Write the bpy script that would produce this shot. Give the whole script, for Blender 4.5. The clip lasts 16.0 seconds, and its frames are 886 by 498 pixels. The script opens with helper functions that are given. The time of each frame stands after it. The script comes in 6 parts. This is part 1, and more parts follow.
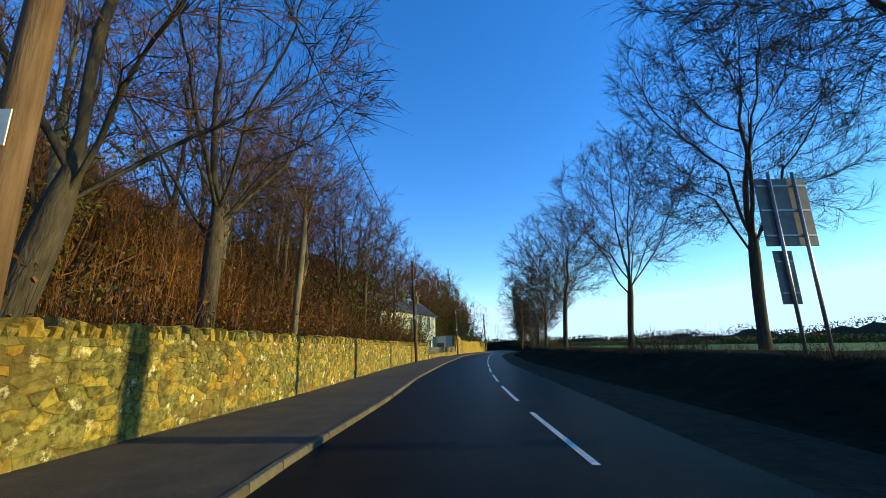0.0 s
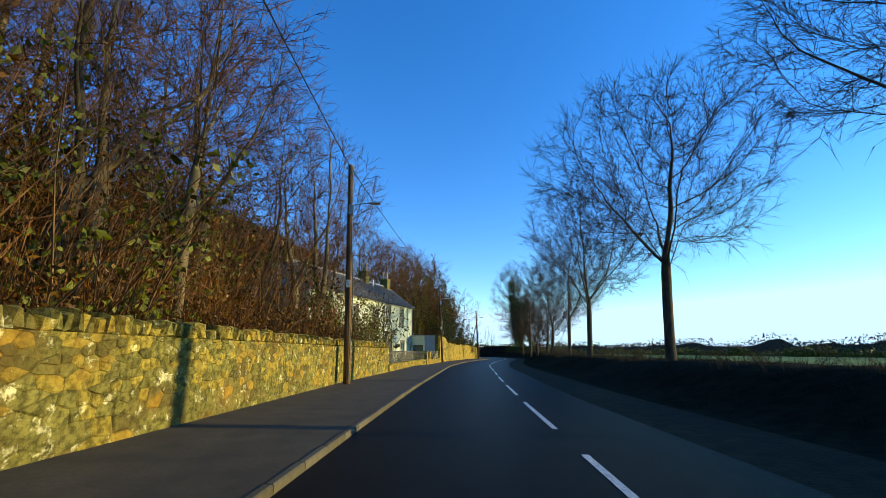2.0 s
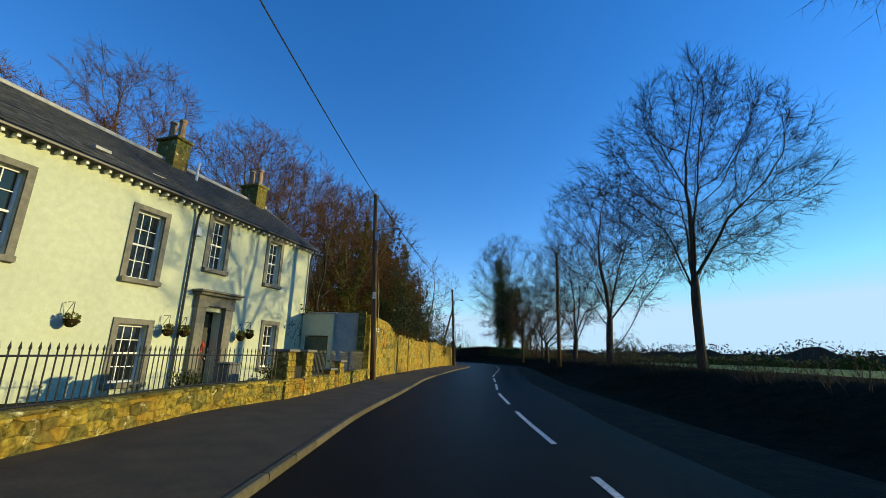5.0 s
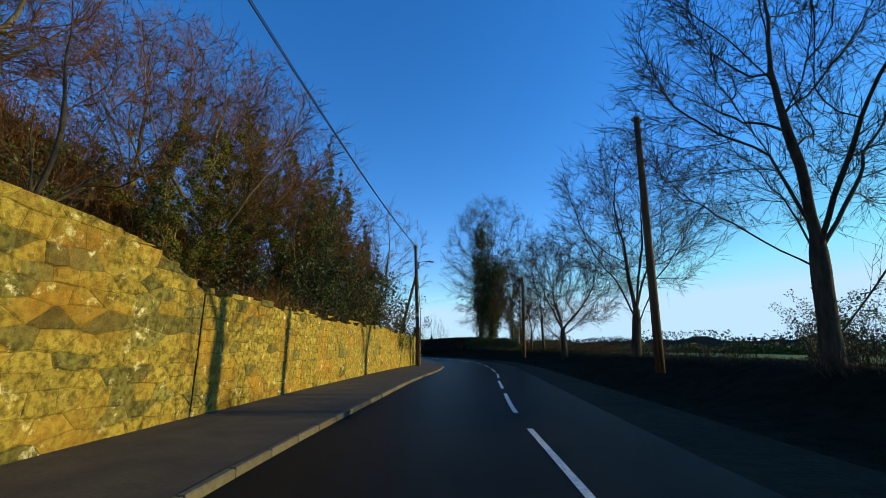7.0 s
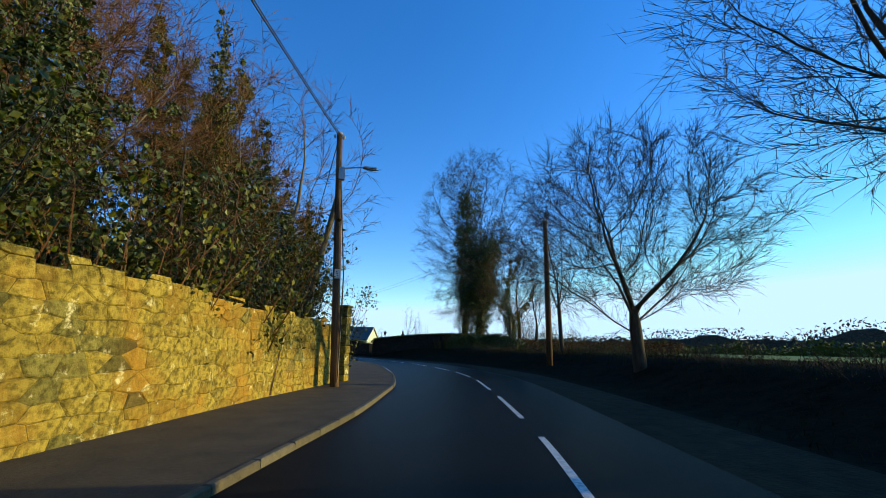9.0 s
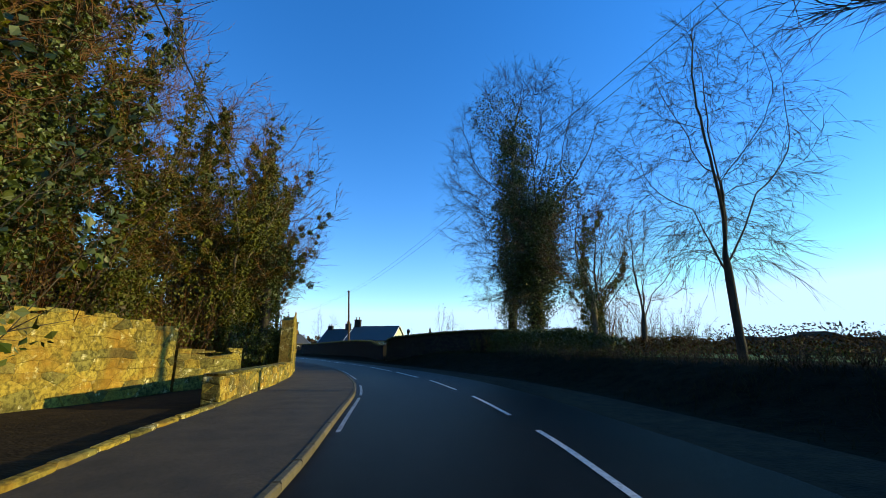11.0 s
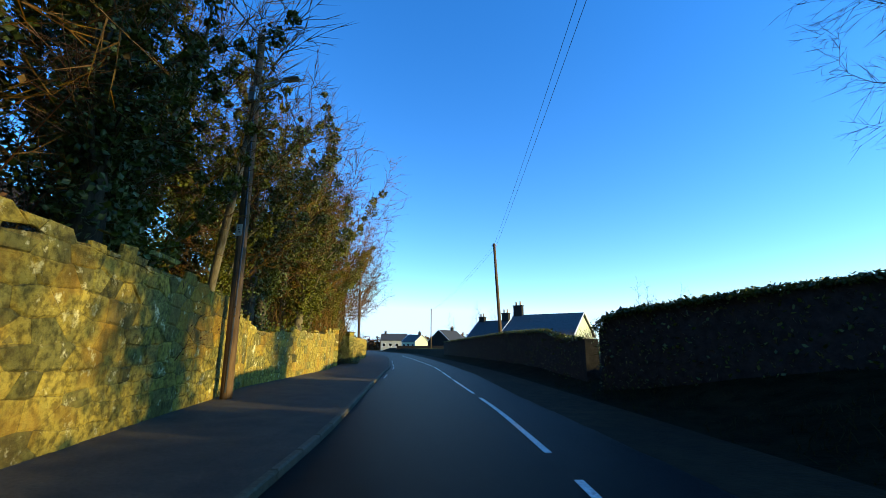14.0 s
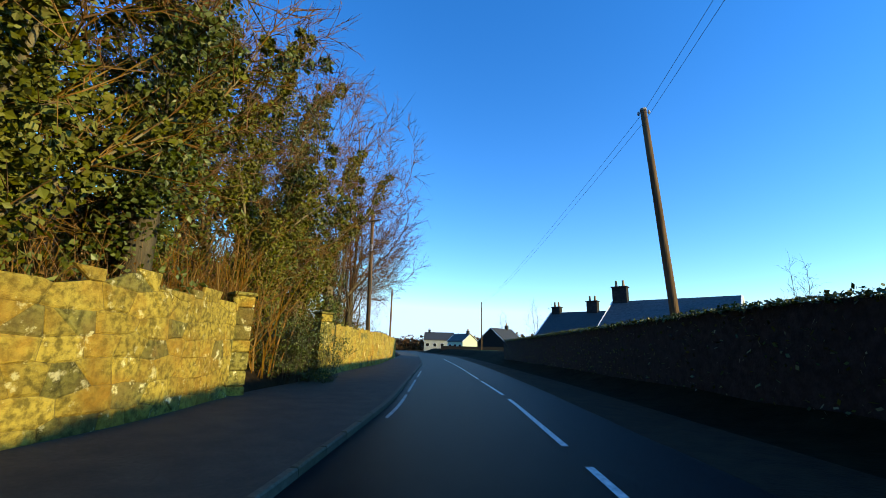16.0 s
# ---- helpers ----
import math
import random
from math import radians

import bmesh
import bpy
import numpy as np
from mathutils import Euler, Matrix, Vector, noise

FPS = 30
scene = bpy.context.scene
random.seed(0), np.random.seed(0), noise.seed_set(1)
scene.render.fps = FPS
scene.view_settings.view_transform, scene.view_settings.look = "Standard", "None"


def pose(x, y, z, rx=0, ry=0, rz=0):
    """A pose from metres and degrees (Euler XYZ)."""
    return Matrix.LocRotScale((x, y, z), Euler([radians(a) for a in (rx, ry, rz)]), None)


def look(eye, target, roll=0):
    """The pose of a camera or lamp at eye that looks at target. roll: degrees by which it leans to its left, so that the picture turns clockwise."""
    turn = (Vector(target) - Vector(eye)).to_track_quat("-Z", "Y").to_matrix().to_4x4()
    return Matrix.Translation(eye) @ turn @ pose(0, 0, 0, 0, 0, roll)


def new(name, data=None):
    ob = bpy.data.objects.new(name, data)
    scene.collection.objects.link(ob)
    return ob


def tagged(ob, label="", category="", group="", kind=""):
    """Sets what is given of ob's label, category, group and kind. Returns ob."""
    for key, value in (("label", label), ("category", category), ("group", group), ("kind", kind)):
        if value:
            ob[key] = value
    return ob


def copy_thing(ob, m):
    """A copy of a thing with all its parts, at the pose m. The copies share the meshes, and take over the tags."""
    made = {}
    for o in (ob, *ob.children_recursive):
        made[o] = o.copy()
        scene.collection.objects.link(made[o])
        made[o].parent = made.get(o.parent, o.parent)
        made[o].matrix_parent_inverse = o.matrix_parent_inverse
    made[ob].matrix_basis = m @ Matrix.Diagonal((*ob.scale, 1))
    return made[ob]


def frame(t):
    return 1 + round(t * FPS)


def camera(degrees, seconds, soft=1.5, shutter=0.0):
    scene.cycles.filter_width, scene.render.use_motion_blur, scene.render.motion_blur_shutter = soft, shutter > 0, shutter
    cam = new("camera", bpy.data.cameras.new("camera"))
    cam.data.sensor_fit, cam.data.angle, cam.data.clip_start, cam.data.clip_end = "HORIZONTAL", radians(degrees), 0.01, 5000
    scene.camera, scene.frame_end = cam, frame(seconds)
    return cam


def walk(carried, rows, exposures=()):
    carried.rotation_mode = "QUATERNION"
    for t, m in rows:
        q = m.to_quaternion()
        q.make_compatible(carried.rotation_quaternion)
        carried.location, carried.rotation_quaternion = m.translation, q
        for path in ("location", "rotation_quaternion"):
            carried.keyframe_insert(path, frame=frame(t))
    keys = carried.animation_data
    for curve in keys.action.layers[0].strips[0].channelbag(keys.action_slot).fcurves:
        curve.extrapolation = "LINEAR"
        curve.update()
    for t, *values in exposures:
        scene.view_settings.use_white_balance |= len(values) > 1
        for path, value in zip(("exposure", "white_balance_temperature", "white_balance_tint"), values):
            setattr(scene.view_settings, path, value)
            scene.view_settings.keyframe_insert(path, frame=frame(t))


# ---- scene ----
cam = camera(93.5, 16.0, soft=0.6)
PATH = [
    (0, (0.0, 0.0, 1.515), (-0.006, 1.947, 1.973), -1.4),
    (0.5, (0.087, 6.231, 1.531), (0.106, 8.178, 1.987), -0.9),
    (1, (0.211, 12.223, 1.507), (0.251, 14.169, 1.965), -1.0),
    (1.5, (0.458, 17.787, 1.509), (0.503, 19.73, 1.981), -0.7),
    (2, (0.656, 23.31, 1.479), (0.707, 25.252, 1.957), -0.0),
    (2.5, (0.953, 28.76, 1.501), (1.018, 30.701, 1.978), 0.5),
    (3, (1.411, 33.672, 1.492), (1.496, 35.612, 1.968), 0.3),
    (3.2, (1.574, 35.659, 1.509), (1.663, 37.601, 1.979), 1.6),
    (5.3, (3.897, 59.629, 1.508), (4.098, 61.558, 1.996), 0.8),
    (5.5, (4.198, 61.827, 1.509), (4.417, 63.757, 1.984), 0.5),
    (6, (4.991, 66.735, 1.535), (5.239, 68.664, 2.0), -0.0),
    (6.5, (5.806, 71.656, 1.521), (6.086, 73.585, 1.966), -0.1),
    (7, (6.671, 76.464, 1.512), (6.979, 78.386, 1.97), 0.1),
    (7.5, (7.651, 80.971, 1.478), (7.984, 82.892, 1.925), -0.1),
    (8, (8.604, 85.476, 1.473), (8.964, 87.389, 1.933), -0.4),
    (8.5, (9.646, 89.821, 1.462), (10.027, 91.732, 1.911), -0.5),
    (9, (10.651, 93.912, 1.485), (11.044, 95.82, 1.94), 0.3),
    (9.2, (11.018, 95.493, 1.502), (11.419, 97.397, 1.961), 0.4),
    (11.3, (14.184, 113.251, 1.523), (14.361, 115.19, 1.982), 0.1),
    (11.5, (14.391, 115.127, 1.523), (14.532, 117.069, 1.977), 0.3),
    (12, (14.681, 120.18, 1.527), (14.723, 122.126, 1.987), -0.0),
    (12.5, (14.548, 125.417, 1.46), (14.468, 127.363, 1.915), -0.3),
    (13, (14.022, 130.742, 1.447), (13.8, 132.677, 1.901), 0.2),
    (13.5, (13.184, 136.043, 1.529), (12.807, 137.955, 1.98), -0.3),
    (14, (11.918, 140.953, 1.472), (11.401, 142.83, 1.93), 0.2),
    (14.5, (10.402, 145.926, 1.502), (9.78, 147.771, 1.958), 1.1),
    (15, (8.736, 150.716, 1.514), (8.055, 152.539, 1.974), 1.1),
    (15.5, (7.098, 155.429, 1.459), (6.387, 157.241, 1.918), 0.8),
    (16, (5.405, 159.995, 1.422), (4.674, 161.8, 1.882), 1.3),
]
walk(cam, [(t, look(eye, target, roll)) for t, eye, target, roll in PATH], ((0, 0.1), (1.5, 0.15), (3, 0.0), (5.3, -0.32), (7, -0.28), (8.5, -0.1), (9.2, 0.0), (11.3, 0.1), (12.5, 0.35), (14.5, 0.4), (16, 0.3)))

# ---------------------------------------------------------------- light
SUN_ELEV, SUN_AZ = 8.6, 93.5   # degrees; azimuth clockwise from +y, so about square to the road on its right
world = bpy.data.worlds.new("sky")
scene.world = world
world.use_nodes = True
wn, wl = world.node_tree.nodes, world.node_tree.links
sky = wn.new("ShaderNodeTexSky")
sky.sky_type = 'NISHITA'
sky.sun_disc = False
sky.sun_elevation = radians(24)
sky.sun_rotation = radians(SUN_AZ)
sky.altitude = 100
sky.air_density, sky.dust_density, sky.ozone_density = 1.0, 0.0, 4.0
deep = wn.new("ShaderNodeHueSaturation")      # the clear winter blue of the film stock
deep.inputs["Hue"].default_value = 0.507
deep.inputs["Saturation"].default_value = 1.27
wl.new(sky.outputs["Color"], deep.inputs["Color"])
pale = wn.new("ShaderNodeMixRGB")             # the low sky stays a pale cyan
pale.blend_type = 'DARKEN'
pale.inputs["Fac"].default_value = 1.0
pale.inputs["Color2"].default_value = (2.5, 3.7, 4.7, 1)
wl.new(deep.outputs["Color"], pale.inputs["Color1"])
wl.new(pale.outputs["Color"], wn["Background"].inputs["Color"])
wn["Background"].inputs["Strength"].default_value = 0.265

sun_data = bpy.data.lights.new("sun", 'SUN')
sun_data.energy, sun_data.angle, sun_data.color = 5.3, radians(0.6), (1.0, 0.84, 0.38)
sun = new("sun", sun_data)
to_sun = Vector((math.sin(radians(SUN_AZ)) * math.cos(radians(SUN_ELEV)), math.cos(radians(SUN_AZ)) * math.cos(radians(SUN_ELEV)), math.sin(radians(SUN_ELEV))))
sun.matrix_world = look((60, 60, 40), Vector((60, 60, 40)) - to_sun)


# ---------------------------------------------------------------- materials
def material(name, stops, rough=0.8, scale=4.0, detail=6.0, bump=0.0, bump_scale=None, spread=0.0, big=0.0, metal=0.0, coords="Object", spec=0.5, stretch=None):
    """A principled material: noise through a colour ramp (stops: position, colour), a second broad noise that dulls or warms it,
    bump from the fine noise, and spread: how much value differs from piece to piece."""
    m = bpy.data.materials.new(name)
    m.use_nodes = True
    n, l = m.node_tree.nodes, m.node_tree.links
    b = n["Principled BSDF"]
    b.inputs["Roughness"].default_value = rough
    b.inputs["Metallic"].default_value = metal
    b.inputs["Specular IOR Level"].default_value = spec
    tc = n.new("ShaderNodeTexCoord")
    vec = tc.outputs[coords]
    if stretch:
        mp = n.new("ShaderNodeMapping")
        mp.inputs["Scale"].default_value = stretch
        l.new(vec, mp.inputs["Vector"])
        vec = mp.outputs["Vector"]
    noise_a = n.new("ShaderNodeTexNoise")
    noise_a.inputs["Scale"].default_value, noise_a.inputs["Detail"].default_value = scale, detail
    noise_a.inputs["Roughness"].default_value = 0.62
    l.new(vec, noise_a.inputs["Vector"])
    ramp = n.new("ShaderNodeValToRGB")
    while len(ramp.color_ramp.elements) < len(stops):
        ramp.color_ramp.elements.new(0.5)
    for e, (pos, col) in zip(ramp.color_ramp.elements, stops):
        e.position, e.color = pos, (*col, 1)
    l.new(noise_a.outputs["Fac"], ramp.inputs["Fac"])
    col = ramp.outputs["Color"]
    if big:
        noise_b = n.new("ShaderNodeTexNoise")
        noise_b.inputs["Scale"].default_value, noise_b.inputs["Detail"].default_value = scale * 0.09, 4
        l.new(vec, noise_b.inputs["Vector"])
        mr = n.new("ShaderNodeMapRange")
        mr.inputs["From Min"].default_value, mr.inputs["From Max"].default_value = 0.3, 0.7
        mr.inputs["To Min"].default_value, mr.inputs["To Max"].default_value = 1 - big, 1 + big
        l.new(noise_b.outputs["Fac"], mr.inputs["Value"])
        mul = n.new("ShaderNodeVectorMath")
        mul.operation = 'SCALE'
        l.new(col, mul.inputs[0])
        l.new(mr.outputs["Result"], mul.inputs["Scale"])
        col = mul.outputs["Vector"]
    if spread:
        info, geo = n.new("ShaderNodeObjectInfo"), n.new("ShaderNodeNewGeometry")
        add = n.new("ShaderNodeMath")
        l.new(info.outputs["Random"], add.inputs[0])
        l.new(geo.outputs["Random Per Island"], add.inputs[1])
        fr = n.new("ShaderNodeMath")
        fr.operation = 'FRACT'
        l.new(add.outputs["Value"], fr.inputs[0])
        hsv = n.new("ShaderNodeHueSaturation")
        for sock, lo, hi in (("Value", 1 - spread, 1 + spread), ("Saturation", 1 + spread * 0.4, 1 - spread * 0.5), ("Hue", 0.5 - spread * 0.05, 0.5 + spread * 0.03)):
            mr = n.new("ShaderNodeMapRange")
            mr.inputs["To Min"].default_value, mr.inputs["To Max"].default_value = lo, hi
            if sock == "Hue":
                mu = n.new("ShaderNodeMath")
                mu.operation = 'MULTIPLY'
                mu.inputs[1].default_value = 7.31
                fr2 = n.new("ShaderNodeMath")
                fr2.operation = 'FRACT'
                l.new(fr.outputs["Value"], mu.inputs[0])
                l.new(mu.outputs["Value"], fr2.inputs[0])
                l.new(fr2.outputs["Value"], mr.inputs["Value"])
            else:
                l.new(fr.outputs["Value"], mr.inputs["Value"])
            l.new(mr.outputs["Result"], hsv.inputs[sock])
        l.new(col, hsv.inputs["Color"])
        col = hsv.outputs["Color"]
    l.new(col, b.inputs["Base Color"])
    if bump:
        noise_c = n.new("ShaderNodeTexNoise")
        noise_c.inputs["Scale"].default_value, noise_c.inputs["Detail"].default_value = bump_scale or scale * 3, 5
        l.new(vec, noise_c.inputs["Vector"])
        bm_node = n.new("ShaderNodeBump")
        bm_node.inputs["Strength"].default_value, bm_node.inputs["Distance"].default_value = bump, 0.03
        l.new(noise_c.outputs["Fac"], bm_node.inputs["Height"])
        l.new(bm_node.outputs["Normal"], b.inputs["Normal"])
    return m


def stone_material(name, base, warm, pale, fleck=0.63, spread=0.14, rough=0.92):
    """Weathered rubble: mottled grain, broad patches of a warmer tone, flecks of pale lime, dark pits and a pitted relief, all in place
    on the wall; spread: how much the value differs from stone to stone."""
    m = bpy.data.materials.new(name)
    m.use_nodes = True
    n, l = m.node_tree.nodes, m.node_tree.links
    b = n["Principled BSDF"]
    b.inputs["Roughness"].default_value = rough
    b.inputs["Specular IOR Level"].default_value = 0.2
    geo, info = n.new("ShaderNodeNewGeometry"), n.new("ShaderNodeObjectInfo")

    def grain(scale, detail, lo, hi, shift=0.0, rough_n=0.6):
        t = n.new("ShaderNodeTexNoise")
        t.inputs["Scale"].default_value, t.inputs["Detail"].default_value, t.inputs["Roughness"].default_value = scale, detail, rough_n
        v = n.new("ShaderNodeVectorMath")
        v.inputs[1].default_value = (shift, shift * 0.7, 0)
        l.new(geo.outputs["Position"], v.inputs[0])
        l.new(v.outputs["Vector"], t.inputs["Vector"])
        r = n.new("ShaderNodeMapRange")
        r.inputs["From Min"].default_value, r.inputs["From Max"].default_value = lo, hi
        l.new(t.outputs["Fac"], r.inputs["Value"])
        return r.outputs["Result"]

    def blend(fac, a, c):
        x = n.new("ShaderNodeMix")
        x.data_type = 'RGBA'
        l.new(fac, x.inputs[0])
        for sock, val in ((6, a), (7, c)):
            if isinstance(val, tuple):
                x.inputs[sock].default_value = (*val, 1)
            else:
                l.new(val, x.inputs[sock])
        return x.outputs[2]

    dark = tuple(c * 0.36 for c in base)
    col = blend(grain(9, 7, 0.38, 0.58), dark, base)
    col = blend(grain(0.8, 4, 0.48, 0.66, 9), col, blend(grain(7, 6, 0.35, 0.65, 3), tuple(c * 0.6 for c in warm), warm))
    col = blend(grain(3.4, 6, fleck, fleck + 0.09, 31, 0.7), col, pale)
    add, fr = n.new("ShaderNodeMath"), n.new("ShaderNodeMath")
    fr.operation = 'FRACT'
    l.new(info.outputs["Random"], add.inputs[0])
    l.new(geo.outputs["Random Per Island"], add.inputs[1])
    l.new(add.outputs["Value"], fr.inputs[0])
    val = n.new("ShaderNodeMapRange")
    val.inputs["To Min"].default_value, val.inputs["To Max"].default_value = 1 - spread, 1 + spread
    l.new(fr.outputs["Value"], val.inputs["Value"])
    mul = n.new("ShaderNodeVectorMath")
    mul.operation = 'SCALE'
    l.new(col, mul.inputs[0])
    l.new(val.outputs["Result"], mul.inputs["Scale"])
    l.new(mul.outputs["Vector"], b.inputs["Base Color"])
    bp = n.new("ShaderNodeBump")
    bp.inputs["Strength"].default_value, bp.inputs["Distance"].default_value = 0.9, 0.035
    l.new(grain(17, 8, 0.25, 0.75, 5, 0.7), bp.inputs["Height"])
    l.new(bp.outputs["Normal"], b.inputs["Normal"])
    return m


M = {}
# asphalt far below its own tone: the road's shade is put into the colour
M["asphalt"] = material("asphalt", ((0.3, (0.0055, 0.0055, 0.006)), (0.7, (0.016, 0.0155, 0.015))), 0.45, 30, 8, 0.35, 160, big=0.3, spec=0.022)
M["tarmac"] = material("footway_tarmac", ((0.3, (0.034, 0.024, 0.012)), (0.7, (0.075, 0.052, 0.027))), 0.85, 18, 8, 0.4, 120, big=0.35)
M["kerb"] = material("kerb_concrete", ((0.3, (0.06, 0.048, 0.024)), (0.7, (0.13, 0.105, 0.055))), 0.85, 9, 6, 0.4, 40, spread=0.2)
M["paint"] = material("road_paint", ((0.35, (0.35, 0.35, 0.33)), (0.6, (0.78, 0.78, 0.74))), 0.6, 14, 6, 0.1)
M["worn_paint"] = material("worn_road_paint", ((0.35, (0.06, 0.06, 0.06)), (0.6, (0.42, 0.42, 0.40))), 0.6, 9, 7, 0.1)
M["mortar"] = stone_material("lime_mortar", (0.27, 0.205, 0.05), (0.24, 0.145, 0.03), (0.62, 0.54, 0.25), 0.58)
M["stone"] = stone_material("golden_sandstone", (0.45, 0.335, 0.055), (0.46, 0.255, 0.032), (0.76, 0.66, 0.30), 0.59, 0.17)
M["stone_mossy"] = stone_material("mossy_sandstone", (0.25, 0.215, 0.05), (0.24, 0.165, 0.04), (0.76, 0.68, 0.36), 0.58, 0.3)
# weathered stone, its colour taken down to near black for faces turned from the sun
M["dark_stone"] = material("weathered_shaded_stone", ((0.3, (0.016, 0.015, 0.014)), (0.7, (0.05, 0.045, 0.04))), 0.95, 5, 8, 0.6, 20, spread=0.3, spec=0.15)
M["grass"] = material("grass", ((0.3, (0.035, 0.055, 0.012)), (0.7, (0.085, 0.13, 0.03))), 0.9, 1.5, 8, 0.5, 9, big=0.3, spec=0.12)
M["field"] = material("pasture", ((0.3, (0.07, 0.13, 0.02)), (0.7, (0.12, 0.20, 0.04))), 0.9, 0.6, 8, 0.4, 6, big=0.2, spec=0.12)
M["earth"] = material("leaf_litter", ((0.3, (0.0144, 0.0088, 0.004)), (0.7, (0.044, 0.0272, 0.0104))), 0.95, 2.5, 8, 0.8, 14, big=0.3, spec=0.12)
# bank and its grass: near-black, the deep shade there is put into the colour
M["bank"] = material("shaded_winter_bank", ((0.3, (0.006, 0.006, 0.003)), (0.7, (0.022, 0.019, 0.009))), 0.95, 2.0, 8, 0.8, 12, big=0.3, spec=0.02)
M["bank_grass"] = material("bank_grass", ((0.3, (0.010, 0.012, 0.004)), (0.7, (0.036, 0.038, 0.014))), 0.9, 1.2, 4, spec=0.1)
M["bark"] = material("bark", ((0.3, (0.032, 0.026, 0.018)), (0.7, (0.11, 0.088, 0.058))), 0.95, 6, 7, 0.8, 24, stretch=(1, 1, 0.25), spec=0.15)
M["bark_pale"] = material("pale_bark", ((0.3, (0.095, 0.074, 0.043)), (0.7, (0.26, 0.21, 0.125))), 0.95, 6, 7, 0.7, 24, stretch=(1, 1, 0.25), spec=0.12)
M["twig"] = material("twigs", ((0.3, (0.035, 0.026, 0.02)), (0.7, (0.09, 0.066, 0.045))), 0.9, 3, 3, spec=0.12)
M["brush"] = material("brown_brushwood", ((0.3, (0.09, 0.0391, 0.008)), (0.7, (0.228, 0.1012, 0.02))), 0.9, 2, 3, spread=0.4, spec=0.05)
M["twig_red"] = material("reddish_twigs", ((0.3, (0.07956, 0.03802, 0.01426)), (0.7, (0.2059, 0.1054, 0.04118))), 0.9, 2, 3, spread=0.3, spec=0.12)
M["twig_gold"] = material("golden_twigs", ((0.3, (0.0968, 0.0484, 0.00864)), (0.7, (0.22, 0.1188, 0.02304))), 0.9, 2, 3, spread=0.3, spec=0.12)
M["leaf_brown"] = material("dead_leaves", ((0.3, (0.0682, 0.03224, 0.00682)), (0.7, (0.1922, 0.0961, 0.0186))), 0.8, 3, 3, spread=0.4, spec=0.12)
M["leaf_gold"] = material("golden_bracken", ((0.3, (0.0715, 0.04125, 0.0077)), (0.7, (0.1815, 0.11, 0.0198))), 0.85, 3, 3, spread=0.4, spec=0.12)
M["leaf_ivy"] = material("ivy_leaves", ((0.3, (0.03223, 0.04774, 0.00682)), (0.7, (0.1013, 0.1289, 0.01637))), 0.42, 2, 3, spread=0.45, spec=0.3)
M["leaf_olive"] = material("olive_leaves", ((0.3, (0.0592, 0.06526, 0.00682)), (0.7, (0.1575, 0.1582, 0.01637))), 0.6, 2, 3, spread=0.4, spec=0.12)
M["pole"] = material("creosoted_wood", ((0.3, (0.075, 0.043, 0.022)), (0.7, (0.21, 0.13, 0.07))), 0.95, 8, 6, 0.5, 30, stretch=(1, 1, 0.1), spec=0.12)
M["harling"] = material("cream_harling", ((0.3, (0.50, 0.54, 0.40)), (0.7, (0.60, 0.64, 0.48))), 0.92, 5, 6, 0.35, 60, big=0.06)
M["grey_render"] = material("grey_render", ((0.3, (0.30, 0.31, 0.29)), (0.7, (0.42, 0.42, 0.38))), 0.92, 3, 6, 0.3, 50, big=0.1)
M["surround"] = material("painted_stone_surround", ((0.3, (0.13, 0.125, 0.10)), (0.7, (0.24, 0.225, 0.18))), 0.85, 6, 6, 0.3, 30)
M["slate"] = material("slate", ((0.3, (0.03, 0.031, 0.03)), (0.7, (0.085, 0.083, 0.075))), 0.7, 4, 6, 0.4, 20, spread=0.3)
M["white"] = material("white_paint", ((0.3, (0.72, 0.72, 0.70)), (0.7, (0.82, 0.82, 0.80))), 0.5, 3, 3)
M["iron"] = material("black_iron", ((0.3, (0.012, 0.012, 0.012)), (0.7, (0.03, 0.03, 0.03))), 0.45, 12, 3)
M["steel"] = material("galvanised_steel", ((0.3, (0.25, 0.26, 0.27)), (0.7, (0.40, 0.41, 0.42))), 0.45, 8, 4, metal=0.7)
M["sign_back"] = material("grey_sign_back", ((0.3, (0.10, 0.105, 0.11)), (0.7, (0.16, 0.165, 0.17))), 0.5, 3, 3)
M["clay"] = material("clay_pot", ((0.3, (0.30, 0.17, 0.08)), (0.7, (0.50, 0.33, 0.18))), 0.85, 6, 5)
M["door"] = material("dark_door", ((0.3, (0.012, 0.013, 0.012)), (0.7, (0.03, 0.03, 0.028))), 0.4, 4, 4)
M["green_door"] = material("green_painted_boards", ((0.3, (0.05, 0.07, 0.05)), (0.7, (0.09, 0.115, 0.08))), 0.6, 5, 4)
M["red"] = material("red_berries", ((0.3, (0.30, 0.02, 0.015)), (0.7, (0.55, 0.05, 0.03))), 0.6, 9, 3)
M["lead"] = material("lead_flashing", ((0.3, (0.25, 0.25, 0.25)), (0.7, (0.45, 0.45, 0.44))), 0.6, 4, 4)
M["plate"] = material("white_plate", ((0.3, (0.62, 0.60, 0.50)), (0.7, (0.78, 0.76, 0.66))), 0.5, 5, 4)
M["blind"] = material("window_blind", ((0.3, (0.16, 0.16, 0.15)), (0.7, (0.26, 0.26, 0.24))), 0.8, 5, 4)
glass = bpy.data.materials.new("window_glass")
glass.use_nodes = True
gb = glass.node_tree.nodes["Principled BSDF"]
gb.inputs["Base Color"].default_value = (0.012, 0.016, 0.02, 1)
gb.inputs["Roughness"].default_value = 0.04
gb.inputs["Specular IOR Level"].default_value = 0.7
M["glass"] = glass


